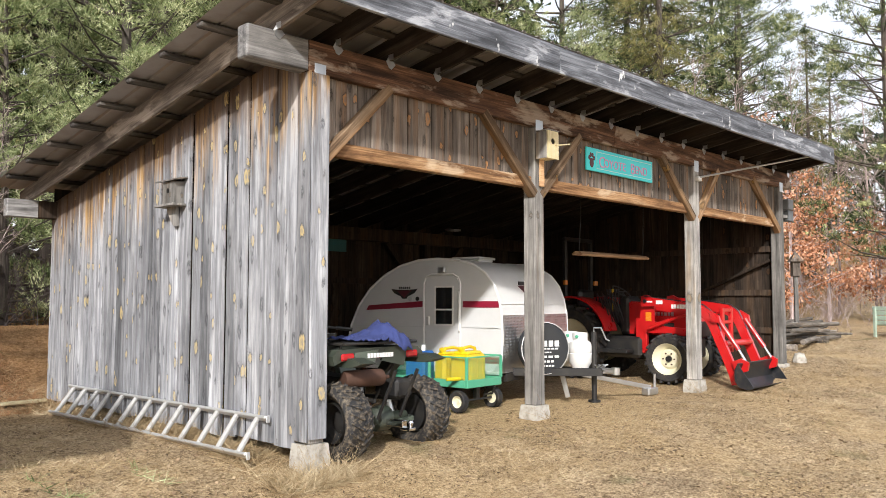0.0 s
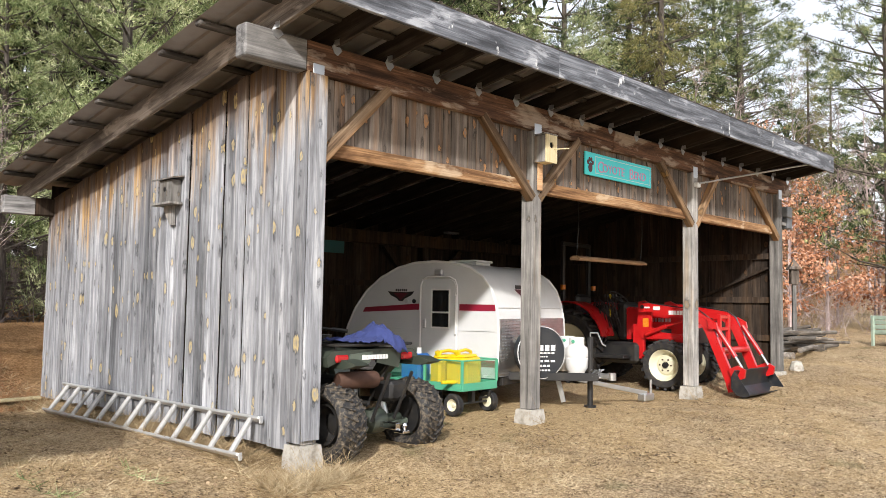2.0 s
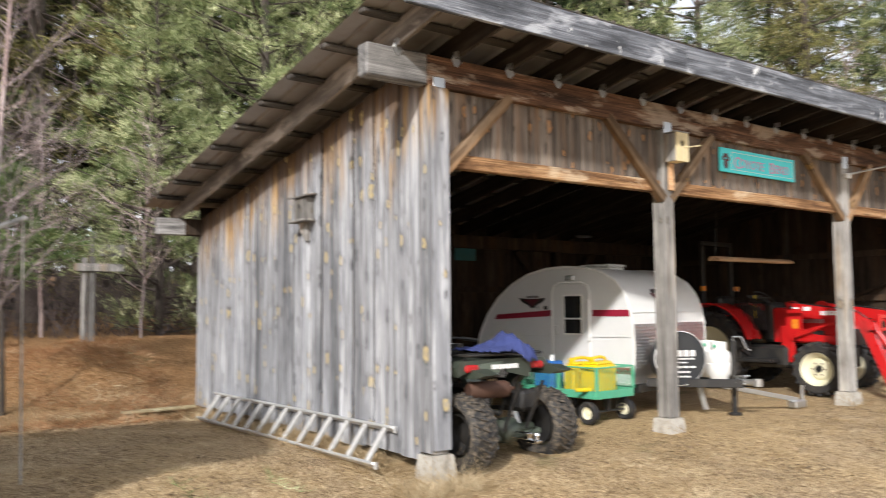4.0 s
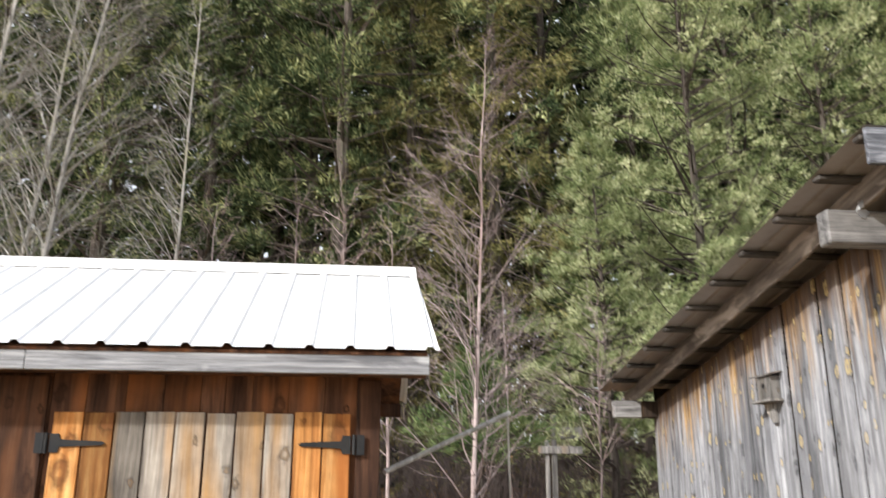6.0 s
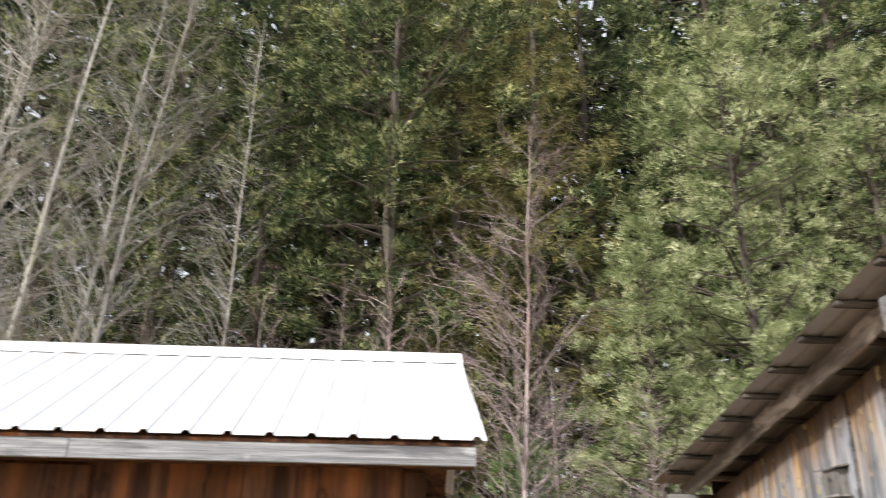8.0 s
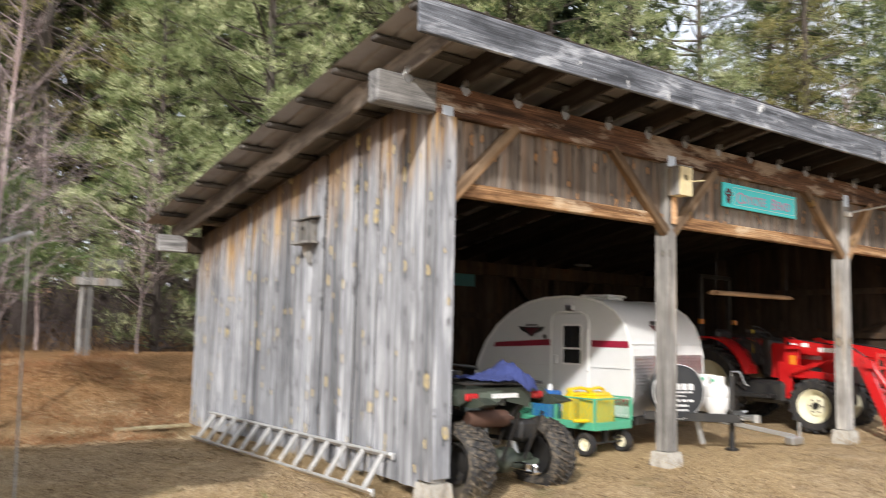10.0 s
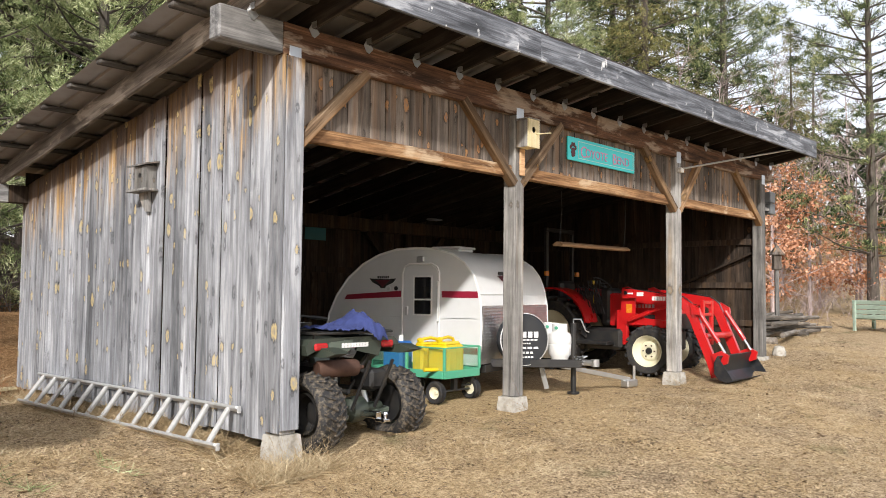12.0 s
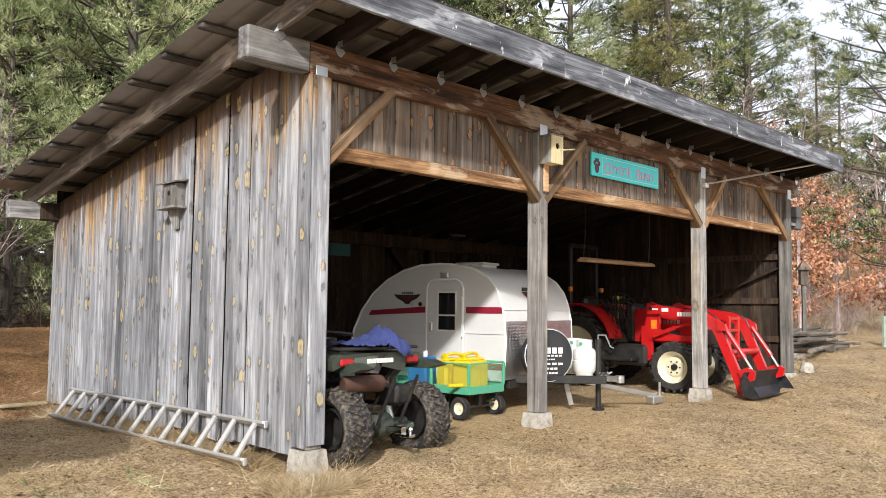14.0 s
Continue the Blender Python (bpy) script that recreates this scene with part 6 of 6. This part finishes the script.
for a, b in (((0, 0), (BX, 0)), ((BX, 0), (BX, BY)), ((0, 0), (0, BY)), ((0, BY), (BX, BY))):
    part("mesh_side", mesh_panel((*a, 0), (*b, 0), BZ + 0.06, BT), GREEN_CART, cart, "green expanded mesh panel")
for y in (0.12, BY - 0.15):
    part("axle", Geo().tube([(0.02, y, 0.13), (BX - 0.02, y, 0.13)], 0.012, 8).box((BX / 2 - 0.03, y - 0.03, 0.14), (BX / 2 + 0.03, y + 0.03, BZ - 0.03)), BLACK, cart)
    for x in (0.0, BX):
        s = -1 if x == 0 else 1
        w = part("wheel", Geo().lathe([(0, 0.02), (0.02, 0.02), (0.03, 0.0), (0.055, 0.01), (0.07, 0.035), (0.07, -0.03), (0, -0.03)], 20, Matrix.Translation((x, y, 0.13)) @ pose(0, 0, 0, 0, 90 * s, 0)), CREAM, cart, "cream hub")
        tyre(w, (x, y, 0.13), 0.13, 0.09, 22, RUBBER, depth=0.008, rim=0.54)
part("drawbar", Geo().tube([(BX / 2, 0, 0.2), (BX / 2, -0.12, 0.22), (BX / 2, -0.16, 0.3)], 0.012, 8), BLACK, cart)


def jerry_can(name, label, material, size, m, spout=True):
    """A moulded fuel can with an arched handle and a capped spout."""
    a, b, h = size
    can = thing(name, label, "fuel can", at=m)
    g = Geo().box((-a / 2, -b / 2, 0), (a / 2, b / 2, h * 0.82), 0.03)
    g.box((-a * 0.42, -b * 0.4, h * 0.78), (a * 0.42, b * 0.4, h * 0.9), 0.025)
    part("body", g, material, can)
    for i in range(3):
        part("rib", Geo().box((-a * 0.3 + i * a * 0.3 - 0.012, -b / 2 - 0.006, 0.05), (-a * 0.3 + i * a * 0.3 + 0.012, -b / 2 + 0.004, h * 0.7), 0.004), material, can)
    part("handle", Geo().tube([(-a * 0.30, 0, h * 0.86), (-a * 0.24, 0, h * 0.99), (a * 0.1, 0, h * 1.02), (a * 0.36, 0, h * 0.97), (a * 0.44, 0, h * 0.78)], 0.02, 8), material, can)
    if spout:
        part("cap", Geo().tube([(-a * 0.33, 0, h * 0.88), (-a * 0.40, 0, h * 1.0)], 0.03, 12), YELLOW if material != YELLOW else material, can)
    return can


cm = cart.matrix_basis
BED = BZ + 0.006
jerry_can("jerry_can", "large yellow plastic jerry can in the green cart", YELLOW, (0.42, 0.26, 0.42), cm @ pose(0.25, 0.18, BED, 0, 0, 8))
jerry_can("jerry_can", "second yellow jerry can with an arched handle", YELLOW, (0.40, 0.18, 0.40), cm @ pose(0.25, 0.45, BED, 0, 0, -5))
jerry_can("jerry_can", "red plastic fuel can in the green cart", RED_CAN, (0.2, 0.3, 0.32), cm @ pose(0.53, 0.72, BED, 0, 0, 4), False)
jug = thing("water_jug", "blue plastic jug with a pale cap in the cart", "jug", at=cm @ pose(0.15, 0.86, BED, 0, 0, 4))
part("body", Geo().box((-0.12, -0.15, 0), (0.12, 0.15, 0.36), 0.03), BLUE, jug)
part("cap", Geo().tube([(0, -0.05, 0.36), (0, -0.05, 0.43)], 0.03, 12), WHITE, jug)
noz = thing("nozzle", "yellow pouring nozzle lying on the cart rail", "nozzle", at=cm @ pose(-0.06, 0.12, BZ + 0.075, 0, 0, 0))
part("tube", Geo().tube([(-0.1, 0.05, 0), (0.045, -0.01, 0.0), (0.09, -0.02, 0.0)], [0.02, 0.024, 0.018], 10), YELLOW, noz)

# ---- ladder ----
RUNG = paint("bright_aluminium", (0.60, 0.60, 0.59), 0.5, 0.3, 0.35, (0.3, 0.28, 0.25), 12)
ladder = thing("ladder", "dull aluminium ladder lying on edge against the board wall", "ladder")
t0, t1, b0, b1 = Vector((-0.06, 0.48, 0.275)), Vector((-0.06, 4.82, 0.235)), Vector((-0.38, 0.28, 0.03)), Vector((-0.36, 4.60, -0.03))
for p, q in ((t0, t1), (b0, b1)):
    part("rail", Geo().bar(p, q, 0.028, 0.065, 0.006, (-0.6, 0, 0.5)), ALU, ladder)
for i in range(13):
    f = 0.035 + 0.0775 * i
    a, b = b0.lerp(b1, f), t0.lerp(t1, f)
    part("rung", Geo().tube([a, b], 0.025, 8), RUNG, ladder)
for p in (t0, b0):
    part("end_cap", Geo().box((p.x - 0.018, p.y - 0.012, p.z - 0.034), (p.x + 0.018, p.y, p.z + 0.03), 0.005), ALU, ladder)

# ---- nest boxes, sign, lamp bar, rod ----
nest = thing("nest_box", "weathered grey nest box fixed to the board wall", "nest box")
part("box_body", Geo().box((-0.135, 2.11, 2.285), (-0.022, 2.36, 2.515), 0.005), GREY_POST, nest)
part("lid", Geo().add([(-0.165, 2.05, 2.515), (-0.022, 2.05, 2.545), (-0.022, 2.47, 2.545), (-0.165, 2.47, 2.515), (-0.165, 2.05, 2.53), (-0.022, 2.05, 2.56), (-0.022, 2.47, 2.56), (-0.165, 2.47, 2.53)], [(0, 3, 2, 1), (4, 5, 6, 7), (0, 1, 5, 4), (1, 2, 6, 5), (2, 3, 7, 6), (3, 0, 4, 7)]), GREY_POST, nest)
part("floor_board", Geo().box((-0.165, 2.07, 2.26), (-0.022, 2.48, 2.284), 0.003), GREY_POST, nest)
part("bracket", Geo().prism([(2.20, 2.26), (2.40, 2.26), (2.40, 2.22), (2.26, 2.06), (2.20, 2.06)], 0.03, side_m(-0.06)), GREY_POST, nest, "small wedge bracket under the box")
part("entrance", Geo().lathe([(0, 0), (0.026, 0), (0.026, 0.004), (0, 0.004)], 14, Matrix.Translation((-0.134, 2.24, 2.42)) @ pose(0, 0, 0, 0, -90, 0)), BLACK, nest, "dark round entrance hole")
bird = thing("birdhouse", "pale yellow birdhouse hanging on a barn post", "birdhouse", at=Matrix.Translation((-0.035, -0.012, -0.042)))
part("side_wall", Geo().box((3.10, -0.16, 2.92), (3.115, -0.008, 3.22), 0.002), GREY_POST, bird)
part("side_wall", Geo().box((3.285, -0.16, 2.92), (3.30, -0.008, 3.22), 0.002), GREY_POST, bird)
g = Geo()
hole = [(0.035 * math.cos(a), 0.035 * math.sin(a)) for a in [i * math.pi / 8 for i in range(16)]]
sq = [(0.092 * max(-1, min(1, 1.45 * math.cos(a))), 0.155 * max(-1, min(1, 1.45 * math.sin(a)))) for a in [i * math.pi / 8 for i in range(16)]]
cz = 3.07
for yy in (-0.175, -0.1605):
    g.v += [(3.20 + a, yy, cz + 0.04 + b) for a, b in hole] + [(3.20 + a * 1.08, yy, cz + b) for a, b in sq]
for i in range(16):
    j = (i + 1) % 16
    g.f += [(i, j, 16 + j, 16 + i), (32 + i, 48 + i, 48 + j, 32 + j), (i, 32 + i, 32 + j, j), (16 + i, 16 + j, 48 + j, 48 + i)]
part("front_wall", g, PALE_PLY, bird, "pale yellow plywood front with a round hole")
part("lid", Geo().box((3.095, -0.185, 3.225), (3.305, -0.006, 3.24), 0.003), GREY_POST, bird)
part("inside_back", Geo().box((3.116, -0.02, 2.93), (3.284, -0.008, 3.22)), BLACK, bird)
part("floor_board", Geo().box((3.116, -0.16, 2.92), (3.284, -0.021, 2.935)), PALE_PLY, bird)
part("perch", Geo().tube([(3.24, -0.17, 3.07), (3.26, -0.36, 3.06)], 0.007, 6), PALE_PLY, bird)
part("mount", Geo().box((3.16, -0.022, 2.62), (3.24, -0.002, 2.918), 0.003), PINE_BAR, bird, "pale mounting slat")
sign = thing("sign", "turquoise wooden sign with a paw print and pink lettering", "sign")
sm_ = pose(4.90, 0.045, 3.03, 90, 0.2, 0)
part("board", Geo().box((-0.77, -0.142, -0.012), (0.77, 0.142, 0.012), 0.004, sm_), TURQUOISE, sign)
part("border", Geo().box((-0.55, 0.10, 0.0125), (0.73, 0.106, 0.0155), 0, sm_).box((-0.55, -0.106, 0.0125), (0.73, -0.10, 0.0155), 0, sm_).box((-0.556, -0.106, 0.0125), (-0.55, 0.106, 0.0155), 0, sm_).box((0.73, -0.106, 0.0125), (0.736, 0.106, 0.0155), 0, sm_), PRINT, sign)
for word, x, size in (("C", -0.44, 0.20), ("OYOTE", -0.15, 0.15), ("B", 0.27, 0.20), ("END", 0.48, 0.15)):
    lettering(word, size, PINK, sm_ @ Matrix.Translation((x, -0.005 if size > 0.2 else -0.022, 0.014)), sign)
g = Geo()
for dx, dy, r in ((0, -0.045, 0.042), (-0.05, 0.015, 0.02), (-0.02, 0.05, 0.02), (0.02, 0.05, 0.02), (0.05, 0.015, 0.02)):
    g.lathe([(0, 0.0125), (r, 0.0125), (r, 0.0165), (0, 0.0165)], 12, sm_ @ Matrix.Translation((-0.665 + dx, dy, 0)) @ Matrix.Diagonal((1, 1.45, 1, 1)))
part("paw_print", g, EMBLEM, sign, "dark red paw print")
for x in (4.3, 5.6):
    part("hook", Geo().tube([(x, 0.05, 3.15), (x, 0.06, 3.24)], 0.006, 6), IRON, sign)
light = thing("hanging_lamp", "long wooden shop lamp hanging on two cords", "lamp")
ya = 0.79
part("lamp_body", Geo().prism([(-0.075, 0.0), (-0.085, 0.022), (-0.03, 0.055), (0.03, 0.055), (0.085, 0.022), (0.075, 0.0)], 1.72, Matrix.Translation((4.99, ya, 1.915)) @ Matrix(((0, 1, 0, 0), (1, 0, 0, 0), (0, 0, 1, 0), (0, 0, 0, 1)))), PINE_BAR, light)
for x in (5.03, 6.66):
    part("cord", Geo().tube([(x, ya, 1.98), (x + 0.02, ya - 0.02, 2.4), (x, ya, rafter_z(ya))], 0.005, 5), IRON, light)
rod = thing("gate_rod", "thin pale metal rod reaching from post to fascia", "rod")
part("rod_bar", Geo().tube([(6.85, -0.05, 3.085), (9.50, -0.66, 3.66)], 0.014, 8), GALV, rod)
part("bracket", Geo().box((6.80, -0.06, 3.03), (6.90, -0.002, 3.10), 0.008), WHITE, rod)
box_m = thing("meter_box", "small grey electrical box on the barn end", "box")
part("box_body", Geo().box((10.25, 0.03, 2.9), (10.48, 0.16, 3.09), 0.012), paint("box_grey", (0.16, 0.17, 0.18), 0.5), box_m)
part("lower_box", Geo().box((10.25, 0.03, 2.70), (10.47, 0.15, 2.89), 0.012), paint("box_grey_dark", (0.12, 0.13, 0.14), 0.5), box_m)
part("bracket", Geo().box((9.952, 0.05, 2.75), (10.26, 0.10, 2.80)), GREY_POST, box_m)
pad = thing("padlock_tag", "small dark tag hanging on the inner wall", "tag")
part("plate", Geo().box((9.83, 1.28, 1.02), (9.85, 1.40, 1.10), 0.004), IRON, pad)
part("hanger", Geo().tube([(9.845, 1.34, 1.10), (9.845, 1.34, 1.5)], 0.004, 5), IRON, pad)
hang = thing("wall_cloth", "teal sheet hanging dimly on the back wall", "sheet")
part("sheet", Geo().box((4.45, 5.60, 2.15), (4.9, 5.612, 2.5), 0.003), paint("teal_sheet", (0.05, 0.2, 0.22), 0.7), hang)
fix = thing("back_lamp", "small dim ceiling lamp housing at the barn back", "lamp")
part("housing", Geo().box((6.9, 5.0, rafter_z(5.0) - 0.06), (7.2, 5.15, rafter_z(5.15)), 0.01), GALV, fix)

# ---- things outside ----
r = random.Random(5)
gp = "log pile"
for i in range(46):
    lvl = i // 12
    y = 1.2 + (i % 12) * 0.13 + 0.05 * lvl + r.uniform(-0.05, 0.05)
    x0 = 12.6 + r.uniform(-0.7, 1.0)
    rad = r.uniform(0.03, 0.062)
    z = ground_z(14, y) + 0.15 + lvl * 0.11
    sw = r.uniform(-0.3, 0.3)
    lg = thing("log", "grey weathered pole on a pile beside the barn", "log", gp)
    part("pole", Geo().tube([(x0, y - sw, z), (x0 + 1.5, y + r.uniform(-0.05, 0.05), z + r.uniform(-0.03, 0.03)), (x0 + r.uniform(2.0, 3.6), y + sw, z + r.uniform(-0.06, 0.10))], [rad, rad * 0.95, rad * 0.75], 8), LOG, lg)
for x in (13.2, 15.0):
    b = thing("log", "short cross log under the pile", "log", gp)
    part("pole", Geo().tube([(x, 1.1, ground_z(x, 1.1) + 0.05), (x, 2.9, ground_z(x, 2.9) + 0.05)], 0.09, 8), LOG, b)
can2 = thing("concrete_block", "small pale stone standing beyond the barn corner", "stone")
part("stone", Geo().lathe([(0, -0.1), (0.11, -0.1), (0.12, 0.06), (0.08, 0.16), (0, 0.18)], 9, pose(10.75, 0.1, ground_z(10.75, 0.1), 0, 0, 20)), CONCRETE, can2)
bh = thing("post_birdhouse", "small brown birdhouse with a pointed roof on a post", "birdhouse", at=pose(14.3, 1.5, 0, 0, 0, 40))
gz = ground_z(14.3, 1.5)
part("post", Geo().box((-0.04, -0.04, gz - 0.1), (0.04, 0.04, 1.85), 0.006), GREY_POST, bh)
part("house_body", Geo().box((-0.085, -0.085, 1.85), (0.085, 0.085, 2.2), 0.006), BROWN_BOARD, bh)
part("house_roof", Geo().add([(-0.14, -0.14, 2.18), (0.14, -0.14, 2.18), (0.14, 0.14, 2.18), (-0.14, 0.14, 2.18), (0, 0, 2.42)], [(3, 2, 1, 0), (0, 1, 4), (1, 2, 4), (2, 3, 4), (3, 0, 4)]), BROWN_BOARD, bh)
sp = thing("sign_post", "weathered wooden post with crossed boards", "sign post", at=Matrix.Translation((-0.68, 9.0, ground_z(-0.68, 9.0))))
zz = 2.67 - ground_z(-0.68, 9.0)
part("post", Geo().box((-0.045, -0.045, -0.2), (0.045, 0.045, zz), 0.008), GREY_POST, sp)
part("post", Geo().box((-0.16, -0.03, -0.2), (-0.09, 0.03, zz - 0.45), 0.008), GREY_POST, sp)
part("cross_board", Geo().box((-0.30, -0.075, zz - 0.68), (0.5, -0.047, zz - 0.55), 0.004), GREY_POST, sp)
part("arrow_board", Geo().box((0.06, -0.07, zz - 0.42), (0.52, -0.046, zz - 0.22), 0.004), GREY_POST, sp)
rack3 = thing("lattice_panel", "white plastic lattice leaning beside the shed", "lattice", at=pose(-3.9, 0.35, ground_z(-3.9, 0.3), 0, -6, 0))
for i in range(9):
    part("slat", Geo().bar((0.0, -0.16, 0.10 + 0.09 * i), (0.0, 0.16, 0.17 + 0.09 * i), 0.03, 0.035, 0.004), WHITE, rack3)
for y in (-0.17, 0.17):
    part("upright", Geo().box((-0.02, y - 0.015, 0.0), (0.02, y + 0.015, 1.0), 0.004), GREY_POST, rack3)
pl = thing("plank", "pale plank lying by the barn corner", "plank")
part("board", Geo().bar((-1.0, 5.75, ground_z(-1, 5.75) + 0.03), (-0.05, 5.62, ground_z(0, 5.6) + 0.05), 0.16, 0.03, 0.004), PALE_PLY, pl)
prop = thing("leaning_pole", "pale bare pole leaning beside the shed", "pole")
part("pole", Geo().tube([(-3.98, 0.4, 1.55), (-2.9, 1.3, 2.05)], 0.02, 7), BARK_PALE, prop)
part("foot", Geo().tube([(-2.92, 1.28, 2.04), (-2.85, 1.5, ground_z(-2.85, 1.5) - 0.05)], 0.009, 5), BARK_PALE, prop)
bench = thing("garden_bench", "pale green slatted wooden bench on the dry grass", "bench", at=pose(16.4, 0.05, ground_z(16.4, 0.05) - 0.08, 0, 0, 62) @ Matrix.Diagonal((1.2, 1.1, 0.95, 1)))
MINT = paint("pale_green_paint", (0.36, 0.46, 0.38), 0.7, 0, 0.4)
for i in range(4):
    part("back_slat", Geo().box((-0.6, -0.02, 0.40 + 0.115 * i), (0.6, 0.005, 0.50 + 0.115 * i), 0.006), MINT, bench)
    part("seat_slat", Geo().box((-0.6, -0.55 + 0.13 * i, 0.38), (0.6, -0.44 + 0.13 * i, 0.405), 0.006), MINT, bench)
for x in (-0.52, 0.52):
    part("leg", Geo().box((x - 0.03, -0.53, -0.06), (x + 0.03, -0.47, 0.378), 0.006), MINT, bench)
    part("leg", Geo().box((x - 0.03, 0.006, -0.06), (x + 0.03, 0.05, 0.84), 0.006), MINT, bench)
    part("armrest", Geo().box((x - 0.04, -0.55, 0.58), (x + 0.04, 0.0, 0.61), 0.006), MINT, bench)
    part("arm_post", Geo().box((x - 0.025, -0.52, 0.406), (x + 0.025, -0.47, 0.579), 0.005), MINT, bench)
again(pine_c, 21.5, 1.55, 0.62, 45, label="pine with a bare lower trunk near the bench")
# ---- dry grass and litter ----
def grass(name, label, boxes, h, seed, material, width=0.004):
    """Loose dry blades on the ground, in patches."""
    nr = np.random.default_rng(seed)
    vs = []
    for x0, x1, y0, y1, count in boxes:
        xy = np.column_stack([nr.uniform(x0, x1, count), nr.uniform(y0, y1, count)])
        keep = np.array([noise.noise((a * 1.1, b * 1.1, seed)) > -0.15 for a, b in xy])
        xy = xy[keep]
        z = np.array([ground_z(a, b) for a, b in xy])
        p = np.column_stack([xy, z - 0.005])
        d = np.column_stack([nr.normal(0, 1, len(p)), nr.normal(0, 1, len(p)), np.abs(nr.normal(0.35, 0.35, len(p)))])
        d /= np.linalg.norm(d, axis=1, keepdims=True)
        ln = h * nr.uniform(0.4, 1.3, (len(p), 1))
        s = np.cross(d, nr.normal(0, 1, p.shape))
        s /= np.linalg.norm(s, axis=1, keepdims=True)
        vs.append(np.stack([p - s * width, p + s * width, p + d * ln], axis=1).reshape(-1, 3))
    v = np.concatenate(vs)
    return tagged(big_mesh(name, v, np.arange(len(v)), material), label, "grass", kind="stuff")


grass("dry_grass", "short dry straw-coloured grass", [(-3, 2, -4, -0.6, 26000), (-4, 0, -1, 6, 24000), (1, 12, -3.5, -0.5, 30000), (9, 18, -2, 4, 14000)], 0.085, 71, STRAW, 0.0026)
grass("green_grass", "small tuft of fresh green grass among straw", [(-1.9, -1.1, 0.1, 0.8, 700)], 0.14, 77, PINE_BRIGHT)
grass("dry_grass", "tall dry grass along the wall foot", [(-0.4, 0.0, -0.3, 5.6, 3500), (-0.45, 0.35, -0.4, -0.05, 2200), (-4, 0, 5.0, 8.5, 4000), (10.2, 15, 0.5, 3, 2500), (6.6, 7.2, -0.3, 0.2, 120)], 0.24, 72, STRAW, 0.003)

grass("dry_grass", "rust-brown dry grass and leaves behind the barn", [(-4.5, 0, 5.0, 9.0, 16000)], 0.22, 73, RUSTY, 0.004)
grass("dry_weeds", "thin dry weed stalks round the corner pier", [(-0.35, 0.3, -0.32, -0.03, 420), (-0.35, -0.03, 0.2, 5.5, 700), (6.65, 7.05, -0.2, -0.03, 70), (3.0, 3.3, -0.2, -0.03, 30)], 0.42, 74, STRAW, 0.0022)


def litter(name, label, boxes, seed, material, size=1.0):
    """Small fallen leaves and chips lying on the ground."""
    nr = np.random.default_rng(seed)
    vs = []
    for x0, x1, y0, y1, count in boxes:
        xy = np.column_stack([nr.uniform(x0, x1, count), nr.uniform(y0, y1, count)])
        z = np.array([ground_z(a, b) for a, b in xy]) + 0.006
        p = np.column_stack([xy, z])
        a = nr.uniform(0, 6.283, count)
        u = np.column_stack([np.cos(a), np.sin(a), nr.normal(0, 0.25, count)]) * nr.uniform(0.012, 0.035, (count, 1)) * size
        w = np.column_stack([-np.sin(a), np.cos(a), nr.normal(0, 0.25, count)]) * nr.uniform(0.008, 0.02, (count, 1)) * size
        vs.append(np.stack([p - u, p - w, p + u, p + w], axis=1).reshape(-1, 3))
    v = np.concatenate(vs)
    return tagged(big_mesh(name, v, np.arange(len(v)), material, sides=4), label, "leaf litter", kind="stuff")


CRUMB = leaf_material("dark_crumbs", (0.05, 0.035, 0.022), (0.16, 0.11, 0.065), (0.36, 0.27, 0.17))
DEAD = leaf_material("dead_leaves", (0.12, 0.085, 0.055), (0.30, 0.21, 0.13), (0.5, 0.38, 0.24))
litter("leaf_litter", "brown fallen leaves and chips on the dry ground", [(-4, 3, -4.5, -0.2, 1600), (2, 14, -4, 0.5, 2400), (-5, 0, -0.5, 9, 4000), (10, 22, 0, 6, 3000)], 81, DEAD)
litter("leaf_litter", "small dark crumbs of bark and leaf on the ground", [(-4, 3, -4.5, 0.0, 9000), (2, 12, -3.5, 0.3, 9000), (-4, 0, -0.5, 6, 6000)], 82, CRUMB, 0.5)
